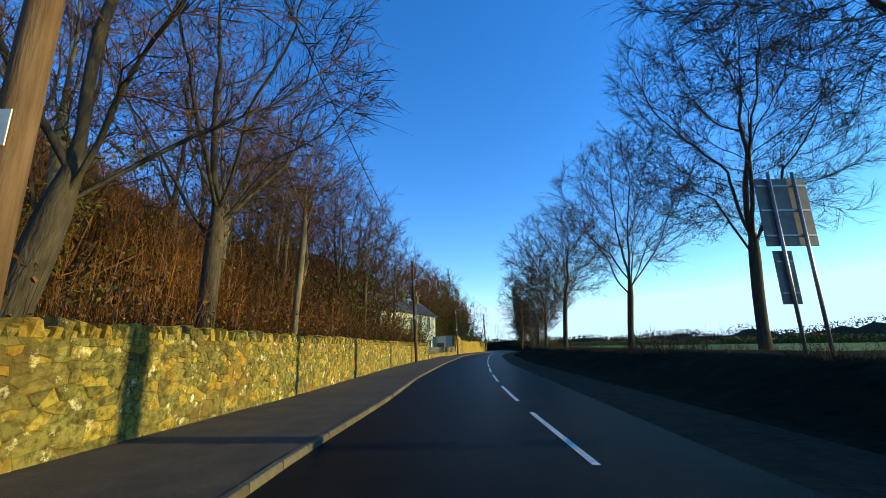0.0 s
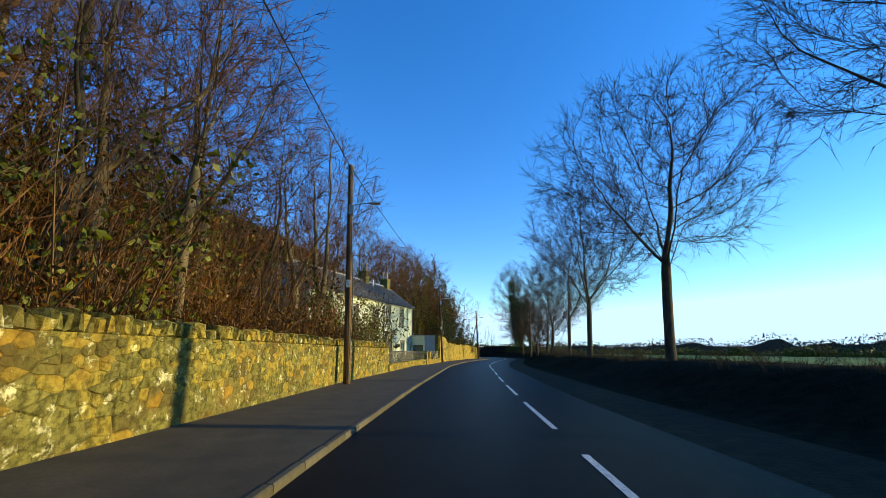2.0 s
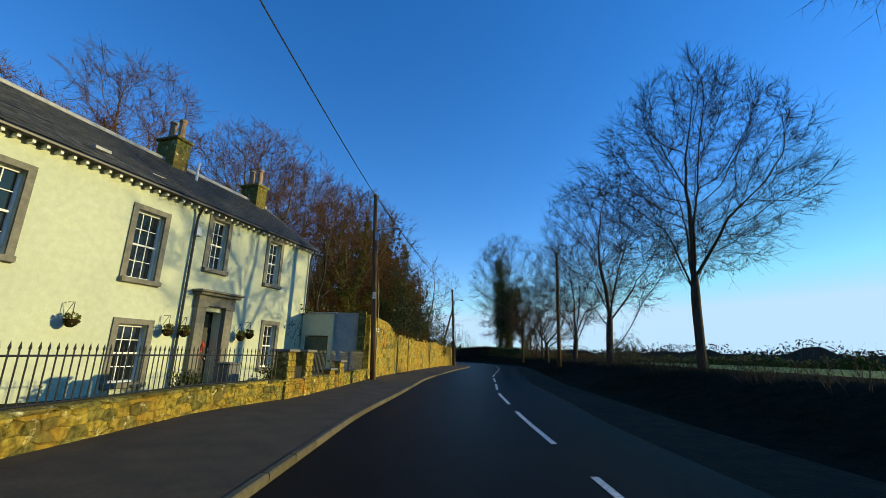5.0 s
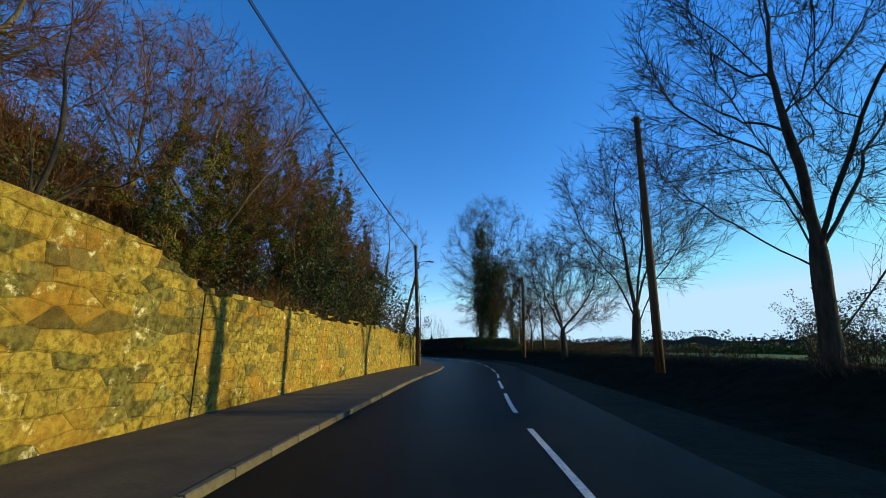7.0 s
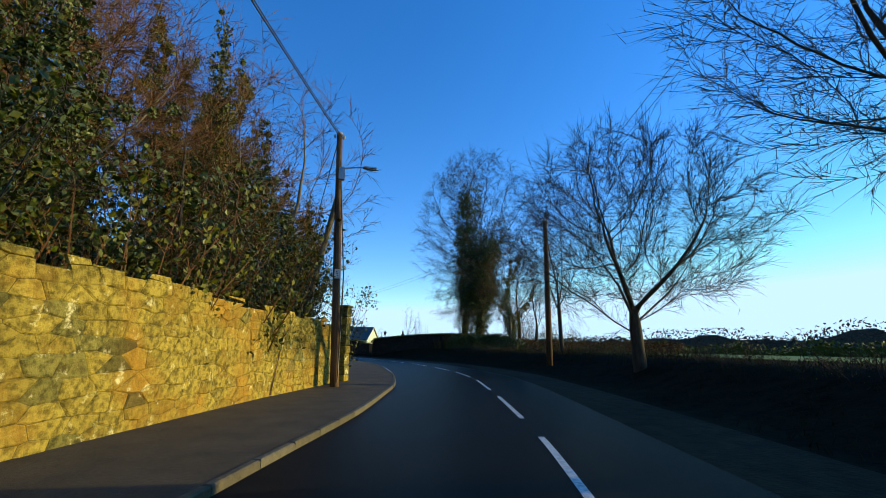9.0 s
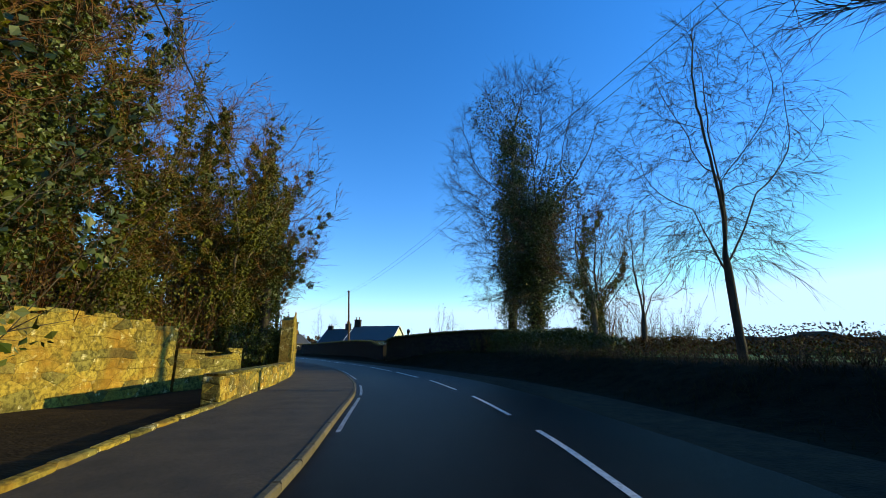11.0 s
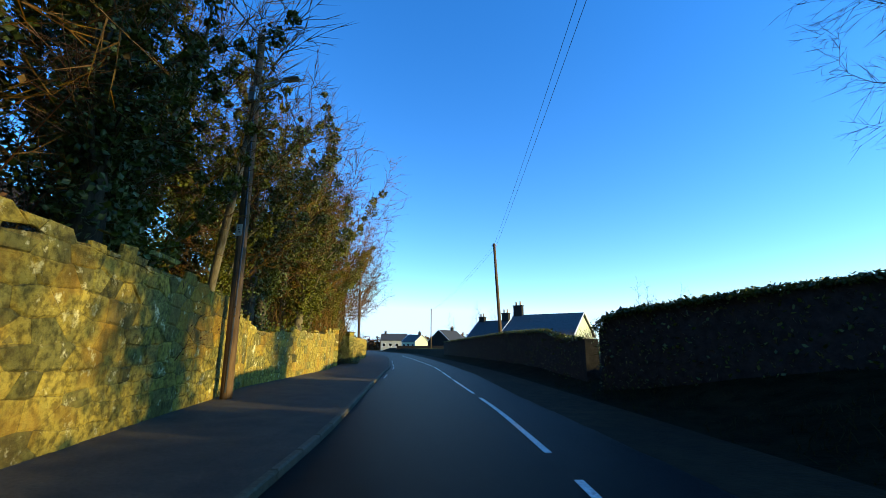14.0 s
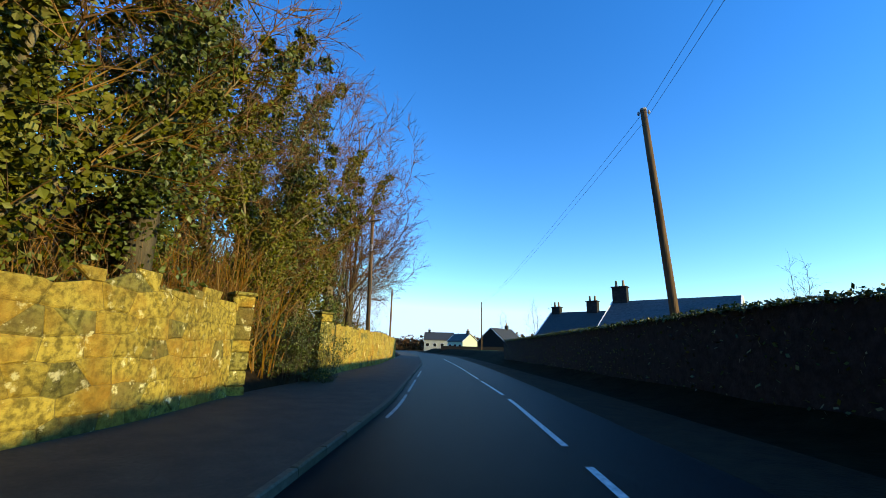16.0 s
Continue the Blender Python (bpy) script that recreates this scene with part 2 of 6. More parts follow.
# ---------------------------------------------------------------- mesh helpers
class Build:
    """Vertices and faces gathered for one mesh."""

    def __init__(self):
        self.v, self.f = [], []

    def add(self, verts, faces):
        o = len(self.v)
        self.v.extend(tuple(map(float, p)) for p in verts)
        self.f.extend(tuple(i + o for i in f) for f in faces)
        return self

    def box(self, c, s, rz=0.0, chamfer=0.0, taper=1.0):
        """A box of size s about c, turned by rz degrees; taper narrows its top."""
        hx, hy, hz = s[0] / 2, s[1] / 2, s[2] / 2
        ca, sa = math.cos(radians(rz)), math.sin(radians(rz))
        k = min(chamfer, hx * 0.9, hy * 0.9, hz * 0.9)
        pts = []
        if k <= 0:
            for z, t in ((-hz, 1), (hz, taper)):
                pts += [(-hx * t, -hy * t, z), (hx * t, -hy * t, z), (hx * t, hy * t, z), (-hx * t, hy * t, z)]
            faces = [(3, 2, 1, 0), (4, 5, 6, 7), (0, 1, 5, 4), (1, 2, 6, 5), (2, 3, 7, 6), (3, 0, 4, 7)]
        else:
            for z, q, t in ((-hz, k, 1), (-hz + k, 0, 1), (hz - k, 0, taper), (hz, k, taper)):
                pts += [(-(hx - q) * t, -(hy - q) * t, z), ((hx - q) * t, -(hy - q) * t, z), ((hx - q) * t, (hy - q) * t, z), (-(hx - q) * t, (hy - q) * t, z)]
            faces = [(3, 2, 1, 0), (12, 13, 14, 15)]
            for a in (0, 4, 8):
                faces += [(a + i, a + (i + 1) % 4, a + 4 + (i + 1) % 4, a + 4 + i) for i in range(4)]
        self.add([(c[0] + x * ca - y * sa, c[1] + x * sa + y * ca, c[2] + z) for x, y, z in pts], faces)
        return self

    def tube(self, pts, radii, k=6, cap=True):
        pts = np.asarray(pts, float)
        n = len(pts)
        tan = np.gradient(pts, axis=0)
        tan /= np.linalg.norm(tan, axis=1)[:, None] + 1e-9
        ref = np.array((0.31, 0.95, 0.02)) if abs(tan[0][1]) < 0.8 else np.array((0.95, 0.1, 0.3))
        a = np.cross(tan, ref)
        a /= np.linalg.norm(a, axis=1)[:, None] + 1e-9
        b = np.cross(tan, a)
        ang = np.arange(k) * 2 * np.pi / k
        ring = pts[:, None] + np.asarray(radii, float)[:, None, None] * (np.cos(ang)[None, :, None] * a[:, None] + np.sin(ang)[None, :, None] * b[:, None])
        o = len(self.v)
        self.v.extend(map(tuple, ring.reshape(-1, 3).tolist()))
        for i in range(n - 1):
            for j in range(k):
                j2 = (j + 1) % k
                self.f.append((o + i * k + j, o + i * k + j2, o + (i + 1) * k + j2, o + (i + 1) * k + j))
        if cap:
            self.f.append(tuple(o + (n - 1) * k + j for j in range(k)))
            self.f.append(tuple(o + j for j in reversed(range(k))))
        return self

    def weld(self):
        """Joins corners that lie in one place."""
        seen, to, v = {}, [], []
        for p in self.v:
            k = tuple(round(c, 4) for c in p)
            if k not in seen:
                seen[k] = len(v)
                v.append(p)
            to.append(seen[k])
        self.v, self.f = v, [tuple(to[i] for i in f) for f in self.f]
        return self

    def mesh(self, name, smooth=False):
        me = bpy.data.meshes.new(name)
        me.from_pydata(self.v, [], self.f)
        if smooth:
            me.polygons.foreach_set("use_smooth", [True] * len(me.polygons))
        me.update()
        return me


def part(name, build, mat, parent=None, label="", smooth=False):
    """Links a Build (or a mesh) as one mesh object, under a thing or a part."""
    me = build.mesh(name, smooth) if isinstance(build, Build) else build
    if not me.materials:
        me.materials.append(M[mat])
    ob = new(name, me)
    if parent is not None:
        ob.parent = parent
        ob.matrix_parent_inverse = parent.matrix_basis.inverted()
    if label:
        ob["label"] = label
    return ob


def thing(name, at, label, category, group="", rz=0.0):
    """An empty at the base of a thing, for its parts, which are built in its own coordinates."""
    ob = new(name)
    ob.matrix_basis = pose(*at, 0, 0, rz)
    ob.empty_display_size = 0.3
    return tagged(ob, label, category, group)


def local(name, build, mat, parent, label="", smooth=False):
    """As part(), but the build is already in the parent's coordinates."""
    ob = part(name, build, mat, None, label, smooth)
    ob.parent = parent
    return ob


def smooth01(t):
    t = min(1.0, max(0.0, t))
    return t * t * (3 - 2 * t)


class Line:
    """x against y, through a few points, gently smoothed."""

    def __init__(self, pts, soft=3.0):
        ys = np.arange(-400, 900.1, 0.5)
        py, px = [p[1] for p in pts], [p[0] for p in pts]
        x = np.interp(ys, py, px)
        lo, hi = ys < py[0], ys > py[-1]
        x[lo] = px[0] + (ys[lo] - py[0]) * (px[1] - px[0]) / (py[1] - py[0])
        x[hi] = px[-1] + (ys[hi] - py[-1]) * (px[-1] - px[-2]) / (py[-1] - py[-2])
        n = int(soft / 0.5)
        if n:
            k = np.hanning(2 * n + 3)
            x[n + 1:-n - 1] = np.convolve(x, k / k.sum(), "valid")
        self.ys, self.xs = ys, x

    def __call__(self, y):
        return float(np.interp(y, self.ys, self.xs))


CENTRE = Line(((1.6, -30), (1.88, 6), (1.93, 12), (2.1, 17.5), (2.6, 26), (3.45, 36.5), (4.05, 43), (4.9, 51.7), (5.25, 54.2), (6.55, 67), (7.52, 74), (8.95, 81), (10.1, 86.9), (11.15, 91), (12.4, 95.9), (13.8, 100.8), (15.05, 106.7), (16.25, 113.3), (16.62, 118), (16.5, 124), (15.75, 131), (14.15, 138.4), (12.05, 146.4), (10.45, 151.4), (8.8, 155.8), (7.0, 160.6), (4.95, 166.2), (2.5, 172.6), (-5.6, 191), (-20, 222), (-44, 262), (-80, 305)), 2.0)
KERB = Line(((-2.2, -30), (-2.2, 6), (-1.75, 13), (-1.5, 21.5), (-0.75, 32), (-0.25, 38.4), (0.1, 42.5), (1.2, 53.6), (2.5, 66.8), (3.5, 72.5), (4.85, 81), (5.6, 84.5), (6.1, 86.5), (8.15, 94.9), (9.5, 99.6), (10.85, 103.9), (12.3, 110.6), (12.72, 116), (12.68, 121), (12.68, 125), (12.4, 128.8), (11.65, 133.5), (10.7, 138.4), (9.85, 141.9), (7.95, 148), (6.65, 151.5), (3.1, 161.2), (0.15, 169.7), (-9.6, 193), (-24.4, 224), (-48, 264)), 2.0)
WALL = Line(((-6.6, -30), (-5.5, 6), (-4.85, 14), (-4.35, 29), (-3.5, 42), (-2.3, 53), (-1.0, 66.7), (0.35, 70), (1.45, 77.1), (1.72, 79.4), (2.35, 83), (3.05, 86.2), (4.6, 92.6), (6.6, 100.2), (8.2, 106), (10.0, 111), (10.0, 115), (9.6, 119), (9.5, 122.2), (9.3, 128), (8.78, 133), (8.05, 137), (6.1, 144), (4.5, 147.2), (2.9, 150.8), (1.4, 153.4), (0.6, 156.3), (-1.9, 164.8), (-3.5, 168), (-5.6, 174.5), (-7.4, 178.4), (-11.0, 188.5), (-26, 221), (-50, 261)), 0.5)
RIGHT = Line(((5.2, -30), (5.6, 6), (7.3, 38), (10.1, 65), (12.6, 80), (16.9, 98), (19.2, 108), (20.5, 116), (20.5, 124), (19.7, 131), (17.8, 138.6), (14.1, 150), (8.7, 166), (3.2, 180), (-4.9, 199), (-16, 224), (-40, 264)), 3.0)


def ground_z(x, y):
    """Height of the natural ground: wooded hill behind the walls, verge bank and pasture on the other side."""
    w, r = WALL(y), RIGHT(y)
    if x >= w - 0.15 and x <= r:
        return -0.1
    if x < w:
        d = w - x
        flat = 4.5
        house = smooth01((y - 46) / 8) * smooth01((86 - y) / 6)
        yard = smooth01((y - 110) / 3) * smooth01((133 - y) / 2)
        early = smooth01((50 - y) / 8)
        flat += 11 * house + 1.5 * yard - 1.3 * early
        base = 0.55 * (1 - max(house, yard)) + 0.06
        steep = 0.46 + 0.16 * early + 0.22 * smooth01((y - 84) / 14) * smooth01((150 - y) / 14)
        z = base * smooth01(d / 0.8) + steep * max(0.0, d - flat) - 0.0016 * max(0.0, min(d, 140) - 45) ** 2
        z = min(z, 26.0)
        z += 0.25 * noise.noise((x * 0.15, y * 0.15, 0)) * smooth01(d / 4)
        fade = 1 - smooth01((y - 205) / 60)
        return max(z * fade, 0.06 if d < 3 else -0.05)
    e = x - r
    top = 1.05
    z = 0.02 + top * smooth01((e - 0.3) / 4.2)
    z -= 0.014 * min(30.0, max(0.0, e - 6))
    z = max(z, 0.0)
    z += 0.12 * noise.noise((x * 0.5, y * 0.5, 3)) * smooth01(e / 2) * (1 if e < 14 else 0.3)
    return z


# ---------------------------------------------------------------- ground, road, footway
def ground_sheet():
    rows = list(range(-60, 232, 2)) + [240, 250, 262, 280, 300, 340, 400, 500, 700, 1200, 2500]
    rows = [-2500, -800, -300, -150, -100, -80] + rows
    left = [-2500, -900, -400, -200, -140, -100, -75, -60, -50, -42, -36, -31, -27, -23, -20, -17, -14.5, -12, -10, -8, -6.5, -5, -4, -3, -2, -1.2, -0.7, -0.35, -0.15]
    right = [0.0, 0.3, 0.7, 1.2, 1.8, 2.4, 3, 3.6, 4.2, 5, 6, 7.5, 9, 12, 16, 22, 30, 45, 70, 120, 250, 600, 1200, 2500]
    b, nc = Build(), len(left) + len(right)
    mats = []
    for y in rows:
        yy = min(max(y, -60), 290)
        w, r = WALL(yy), RIGHT(yy)
        for d in left:
            b.v.append((w + d, y, ground_z(w + d, yy) if y > -700 else 0.0))
        for e in right:
            b.v.append((r + e, y, ground_z(r + e + (0.001 if e == 0 else 0), yy)))
    for i in range(len(rows) - 1):
        for j in range(nc - 1):
            b.f.append((i * nc + j, i * nc + j + 1, (i + 1) * nc + j + 1, (i + 1) * nc + j))
            k = j - len(left)
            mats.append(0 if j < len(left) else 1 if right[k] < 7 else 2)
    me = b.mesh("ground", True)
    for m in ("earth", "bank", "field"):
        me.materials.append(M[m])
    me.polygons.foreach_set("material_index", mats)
    return tagged(new("ground", me), "leaf-littered woodland floor, grassy bank and green pasture", "ground", kind="structure")


ground = ground_sheet()


def ribbon(a, b_line, y0, y1, za, zb, step=1.5, crown=0.0, under=0.3):
    """A strip between two lines, with depth below it."""
    b = Build()
    ys = np.arange(y0, y1 + 0.01, step)
    for y in ys:
        xa, xb = a(y), b_line(y)
        xm = (xa + xb) / 2
        b.v += [(xa, y, za - under), (xa, y, za), (xm, y, (za + zb) / 2 + crown), (xb, y, zb), (xb, y, zb - under)]
    for i in range(len(ys) - 1):
        for j in range(4):
            b.f.append((i * 5 + j + 1, i * 5 + j, (i + 1) * 5 + j, (i + 1) * 5 + j + 1))
    return b


road = tagged(part("road", ribbon(lambda y: KERB(y), lambda y: RIGHT(y) + 0.25, -60, 300, 0.0, 0.0, 1.5, 0.0), "asphalt", smooth=False), "damp asphalt road darkened as in shade, smooth and slightly shiny", "road", kind="structure")
footway = tagged(part("pavement", ribbon(lambda y: WALL(y) - 0.1, lambda y: KERB(y) - 0.11, -60, 300, 0.13, 0.10), "tarmac"), "brown tarmac footway between kerb and stone wall", "pavement", kind="structure")


# ---------------------------------------------------------------- trees
def polyline(rng, p, d, length, steps, wander, lift):
    pts = [np.array(p, float)]
    d = np.array(d, float)
    for _ in range(steps):
        d = d + rng.normal(0, wander, 3) + np.array((0, 0, lift))
        d /= np.linalg.norm(d)
        pts.append(pts[-1] + d * length / steps)
    return pts, d


def aside(rng, d, angle, turn):
    """A direction at an angle to d, turned about it."""
    d = d / np.linalg.norm(d)
    a = np.cross(d, (0.3, 0.2, 0.93) if abs(d[2]) < 0.9 else (1.0, 0.1, 0.0))
    a /= np.linalg.norm(a)
    b = np.cross(d, a)
    return d * math.cos(angle) + (a * math.cos(turn) + b * math.sin(turn)) * math.sin(angle)


def leaf_cloud(rng, b, centres, n, radius, size):
    """Small bent leaves strewn round some centres (each a point and its reach)."""
    pick = rng.integers(0, len(centres), n)
    at, reach = np.array([c[0] for c in centres], float)[pick], np.array([c[1] for c in centres], float)[pick]
    off = rng.normal(0, 1, (n, 3))
    off *= ((radius + reach) * rng.uniform(0.45, 1.0, n) / (np.linalg.norm(off, axis=1) + 1e-6))[:, None]
    p = at + off
    s = (size * rng.uniform(0.6, 1.4, n))[:, None]
    u = rng.normal(0, 1, (n, 3))
    u /= np.linalg.norm(u, axis=1)[:, None]
    v = np.cross(u, rng.normal(0, 1, (n, 3)))
    v /= np.linalg.norm(v, axis=1)[:, None] + 1e-6
    w = np.cross(u, v)
    o = len(b.v)
    b.v.extend(map(tuple, np.stack([p - u * s * 0.5, p + v * s * 0.38 + w * s * 0.08, p + u * s * 0.5, p - v * s * 0.38 + w * s * 0.08], 1).reshape(-1, 3).tolist()))
    k = o + 4 * np.arange(n)
    b.f.extend(map(tuple, np.stack([k, k + 1, k + 2, k, k + 2, k + 3], 1).reshape(-1, 3).tolist()))


def cones(b, a, e, r):
    """Many thin tapering twigs at once, from the points a to the points e."""
    dv = e - a
    s1 = np.cross(dv, (0.2, 0.3, 0.9))
    s1 /= np.linalg.norm(s1, axis=1)[:, None] + 1e-9
    s2 = np.cross(dv, s1)
    s2 /= np.linalg.norm(s2, axis=1)[:, None] + 1e-9
    o = len(b.v)
    b.v.extend(map(tuple, np.stack([a + s1 * r, a - s1 * r * 0.5 + s2 * r * 0.87, a - s1 * r * 0.5 - s2 * r * 0.87, e], 1).reshape(-1, 3).tolist()))
    k = o + 4 * np.arange(len(a))
    b.f.extend(map(tuple, np.stack([k, k + 1, k + 3, k + 1, k + 2, k + 3, k + 2, k, k + 3], 1).reshape(-1, 3).tolist()))


def grown_tree(seed, height=16.0, fork=5.0, reach=5.5, low=4.0, radius=0.3, limbs=6, spread=0.55, n=850, step=0.5, kill=0.95, lean=(0.0, 0.0), up=0.12, twigs=3, twiglets=4, twig_len=(0.45, 1.2), twig_r=0.009, weep=0.0, second=None, belly=0.4, shell=0.45, stems=1, outward=0.35):
    """A tree grown into its crown: limbs rise from the fork, branches divide towards free room inside a domed crown that begins at
    the height low and reaches out by reach, and twigs stand on all the thin wood. Builds of wood and twigs, and the thick wood's nodes."""
    rng = np.random.default_rng(seed)
    pos, par, head = np.zeros((9000, 3)), np.full(9000, -1), np.zeros((9000, 3))
    count = 0

    def chain(start, d, length, from_node, wander, lift):
        nonlocal count
        pts, _ = polyline(rng, start, d, length, max(2, int(length / step)), wander, lift)
        prev = from_node
        for k, q in enumerate(pts):
            if k == 0 and from_node >= 0:
                continue
            pos[count], par[count] = q, prev
            head[count] = (q - pts[k - 1]) / step if k else (0, 0, 1)
            prev = count
            count += 1
        return prev

    for k in range(stems):
        a = k * 2.4 + rng.uniform(0, 1)
        out = 0.0 if stems == 1 else 0.25
        top = chain((0.3 * out * math.cos(a), 0.3 * out * math.sin(a), -0.4), (lean[0] + out * math.cos(a), lean[1] + out * math.sin(a), 1), fork + 0.4, -1, 0.014, 0.03)
        base = top
        for i in range(max(2, limbs // stems)):
            ang = spread * (0.25 if i == 0 else rng.uniform(0.6, 1.15))
            node = base - (i % 3 if base > 4 else 0)
            chain(pos[node], aside(rng, np.array((lean[0], lean[1], 1.0)), ang, i * 2.4 + a + rng.uniform(-0.3, 0.3)), (height - fork) * rng.uniform(0.22, 0.34), node, 0.06, 0.05)
    if second:      # a second stem from low on the trunk: its height there, tilt, turn and length
        z2, tilt, turn, ln = second
        node = int((z2 + 0.4) / step)
        chain(pos[node], (math.sin(tilt) * math.cos(turn), math.sin(tilt) * math.sin(turn), math.cos(tilt)), ln, node, 0.05, 0.06)
    u, a = rng.uniform(0, 1, n), rng.uniform(0, 2 * math.pi, n)
    prof = np.where(u > belly, np.sqrt(np.clip(1 - ((u - belly) / (1.02 - belly)) ** 2, 0, 1)), 0.55 + 0.45 * u / belly)
    lobes = 1 + 0.16 * np.sin(3 * a + seed) * np.cos(5 * u + seed) + 0.10 * np.sin(7 * a + 9 * u + 2 * seed)
    rho = reach * prof * lobes * rng.uniform(0, 1, n) ** shell
    free = np.stack([rho * np.cos(a) + lean[0] * (low + u * (height - low)), rho * np.sin(a) + lean[1] * (low + u * (height - low)), low + u * (height - low) - 0.12 * np.maximum(0, rho - 0.5 * reach)], 1)
    ok = np.arange(count)[pos[:count, 2] > fork * 0.8]
    dist = np.linalg.norm(free[:, None] - pos[ok][None], axis=2)
    near, dist = ok[dist.argmin(1)], dist.min(1)
    kids = np.zeros(9000, int)
    for _ in range(80):
        live = dist > kill
        free, near, dist = free[live], near[live], dist[live]
        if not len(free) or count > 8000:
            break
        pull = np.zeros((count, 3))
        np.add.at(pull, near, (free - pos[near]) / dist[:, None])
        nodes = np.unique(near)
        nodes = nodes[kids[nodes] < 3]
        if not len(nodes):
            break
        d = pull[nodes] / (np.linalg.norm(pull[nodes], axis=1)[:, None] + 1e-6) + 0.45 * head[nodes] + rng.normal(0, 0.13, (len(nodes), 3)) + np.array((0, 0, up)) + outward * pos[nodes] * np.array((1, 1, 0)) / reach
        d /= np.linalg.norm(d, axis=1)[:, None]
        m = len(nodes)
        pos[count:count + m], par[count:count + m], head[count:count + m] = pos[nodes] + d * step, nodes, d
        kids[nodes] += 1
        far = np.linalg.norm(free[:, None] - pos[None, count:count + m], axis=2)
        best = far.argmin(1)
        closer = far[np.arange(len(free)), best] < dist
        near = np.where(closer, count + best, near)
        dist = np.minimum(dist, far.min(1))
        count += m
    load = np.zeros(count)
    child = [[] for _ in range(count)]
    for i in range(count - 1, -1, -1):
        load[i] = max(load[i], 1.0)
        if par[i] >= 0:
            load[par[i]] += load[i]
            child[par[i]].append(i)
    rad = 0.0065 * load ** (math.log(radius / 0.0065) / math.log(load.max()))
    wood, crown = Build(), Build()
    todo = [i for i in range(count) if par[i] < 0]
    while todo:
        i = todo.pop()
        line = [par[i], i] if par[i] >= 0 else [i]
        while child[i]:
            kept = max(child[i], key=lambda c: load[c])
            todo += [c for c in child[i] if c != kept]
            line.append(kept)
            i = kept
        if len(line) > 1:
            r = rad[line].copy()
            if par[line[0]] < 0:
                r[0] *= 1.45
                r[1:3] *= 1.12
            else:
                r[0] = min(r[0], r[1] * 1.25)
            (wood if r.max() > 0.03 else crown).tube(pos[line], r, 9 if r.max() > 0.15 else 6 if r.max() > 0.06 else 4 if r.max() > 0.03 else 3, False)
    thin = np.arange(count)[(rad < 0.032) & (pos[:count, 2] > 0.5 * low)]
    src = np.repeat(thin, twigs)
    m = len(src)
    d = 0.5 * head[src] + rng.normal(0, 0.5, (m, 3)) + np.array((0, 0, 0.22 - weep)) + 0.5 * pos[src] * np.array((1, 1, 0)) / reach
    d /= np.linalg.norm(d, axis=1)[:, None]
    a0 = pos[src] - head[src] * rng.uniform(0, step, (m, 1))
    ln = rng.uniform(*twig_len, (m, 1))
    mid = a0 + d * ln * 0.5
    e0 = mid + (d + np.array((0, 0, 0.1 - weep)) + rng.normal(0, 0.12, (m, 3))) * ln * 0.5
    cones(crown, a0, mid + (mid - a0) * 0.4, twig_r)
    cones(crown, mid, e0, twig_r * 0.8)
    for k in range(twiglets):
        t = rng.uniform(0.15, 0.95, (m, 1))
        q = np.where(t < 0.5, a0 + (mid - a0) * t * 2, mid + (e0 - mid) * (t * 2 - 1))
        dd = d + rng.normal(0, 0.45, (m, 3)) + np.array((0, 0, -weep))
        cones(crown, q, q + dd * ln * rng.uniform(0.25, 0.55, (m, 1)), twig_r * 0.75)
    return wood, crown, (pos[:count], rad, head[:count])


def ivy_clumps(rng, nodes, n, size, thick=0.05, reach=(0.4, 0.9), top=99.0, every=3, foot=0.0, slim=0.0):
    """Ivy leaves in clumps along the trunk and the thicker limbs."""
    pos, rad, _ = nodes
    on = np.arange(len(pos))[(rad > thick) & (pos[:, 2] < top) & (pos[:, 2] > foot)][::every]
    centres = []
    for i in on:
        out = rad[i] + rng.uniform(*reach) * min(1.0, max(0.3, (rad[i] / 0.07) ** 0.6)) * (min(1.0, max(0.3, (pos[i][2] - 1.0) / slim)) if slim else 1.0)
        centres += [(pos[i] + rng.normal(0, 0.3 * out, 3), out)] * (1 + int(9 * out))
    b = Build()
    leaf_cloud(rng, b, centres, n, 0.0, size)
    return b


def make_tree(name, seed, label, at=(0, 0, -200), wood_mat="bark", twig_mat="twig", ivy=0, ivy_mat="leaf_ivy", group="", ivy_size=0.15, ivy_kw={}, **kw):
    wood, crown, nodes = grown_tree(seed, **kw)
    t = thing(name, at, label, "tree", group)
    local("trunk", wood, wood_mat, t, smooth=True)
    local("crown", crown, twig_mat, t, "bare winter twigs")
    if ivy:
        local("ivy", ivy_clumps(np.random.default_rng(seed + 77), nodes, ivy, ivy_size, **ivy_kw), ivy_mat, t, "glossy green ivy leaves")
    return t


def plant_tree(ob, x, y, rz=0.0, s=1.0, label="", sink=0.1, z=None, sz=None, tilt=0.0):
    m = pose(x, y, (ground_z(x, y) if z is None else z) - sink, 0, tilt, 0) @ pose(0, 0, 0, 0, 0, rz)
    c = copy_thing(ob, m)
    c.scale = (s, s, sz or s)
    if label:
        c["label"] = label
    return c


def settle_tree(ob, x, y, rz=0.0, s=1.0, sink=0.1, tilt=0.0):
    """Moves the first of a kind to its own place."""
    ob.matrix_basis = pose(x, y, ground_z(x, y) - sink, 0, tilt, 0) @ pose(0, 0, 0, 0, 0, rz)
    ob.scale = (s, s, s)
    return ob


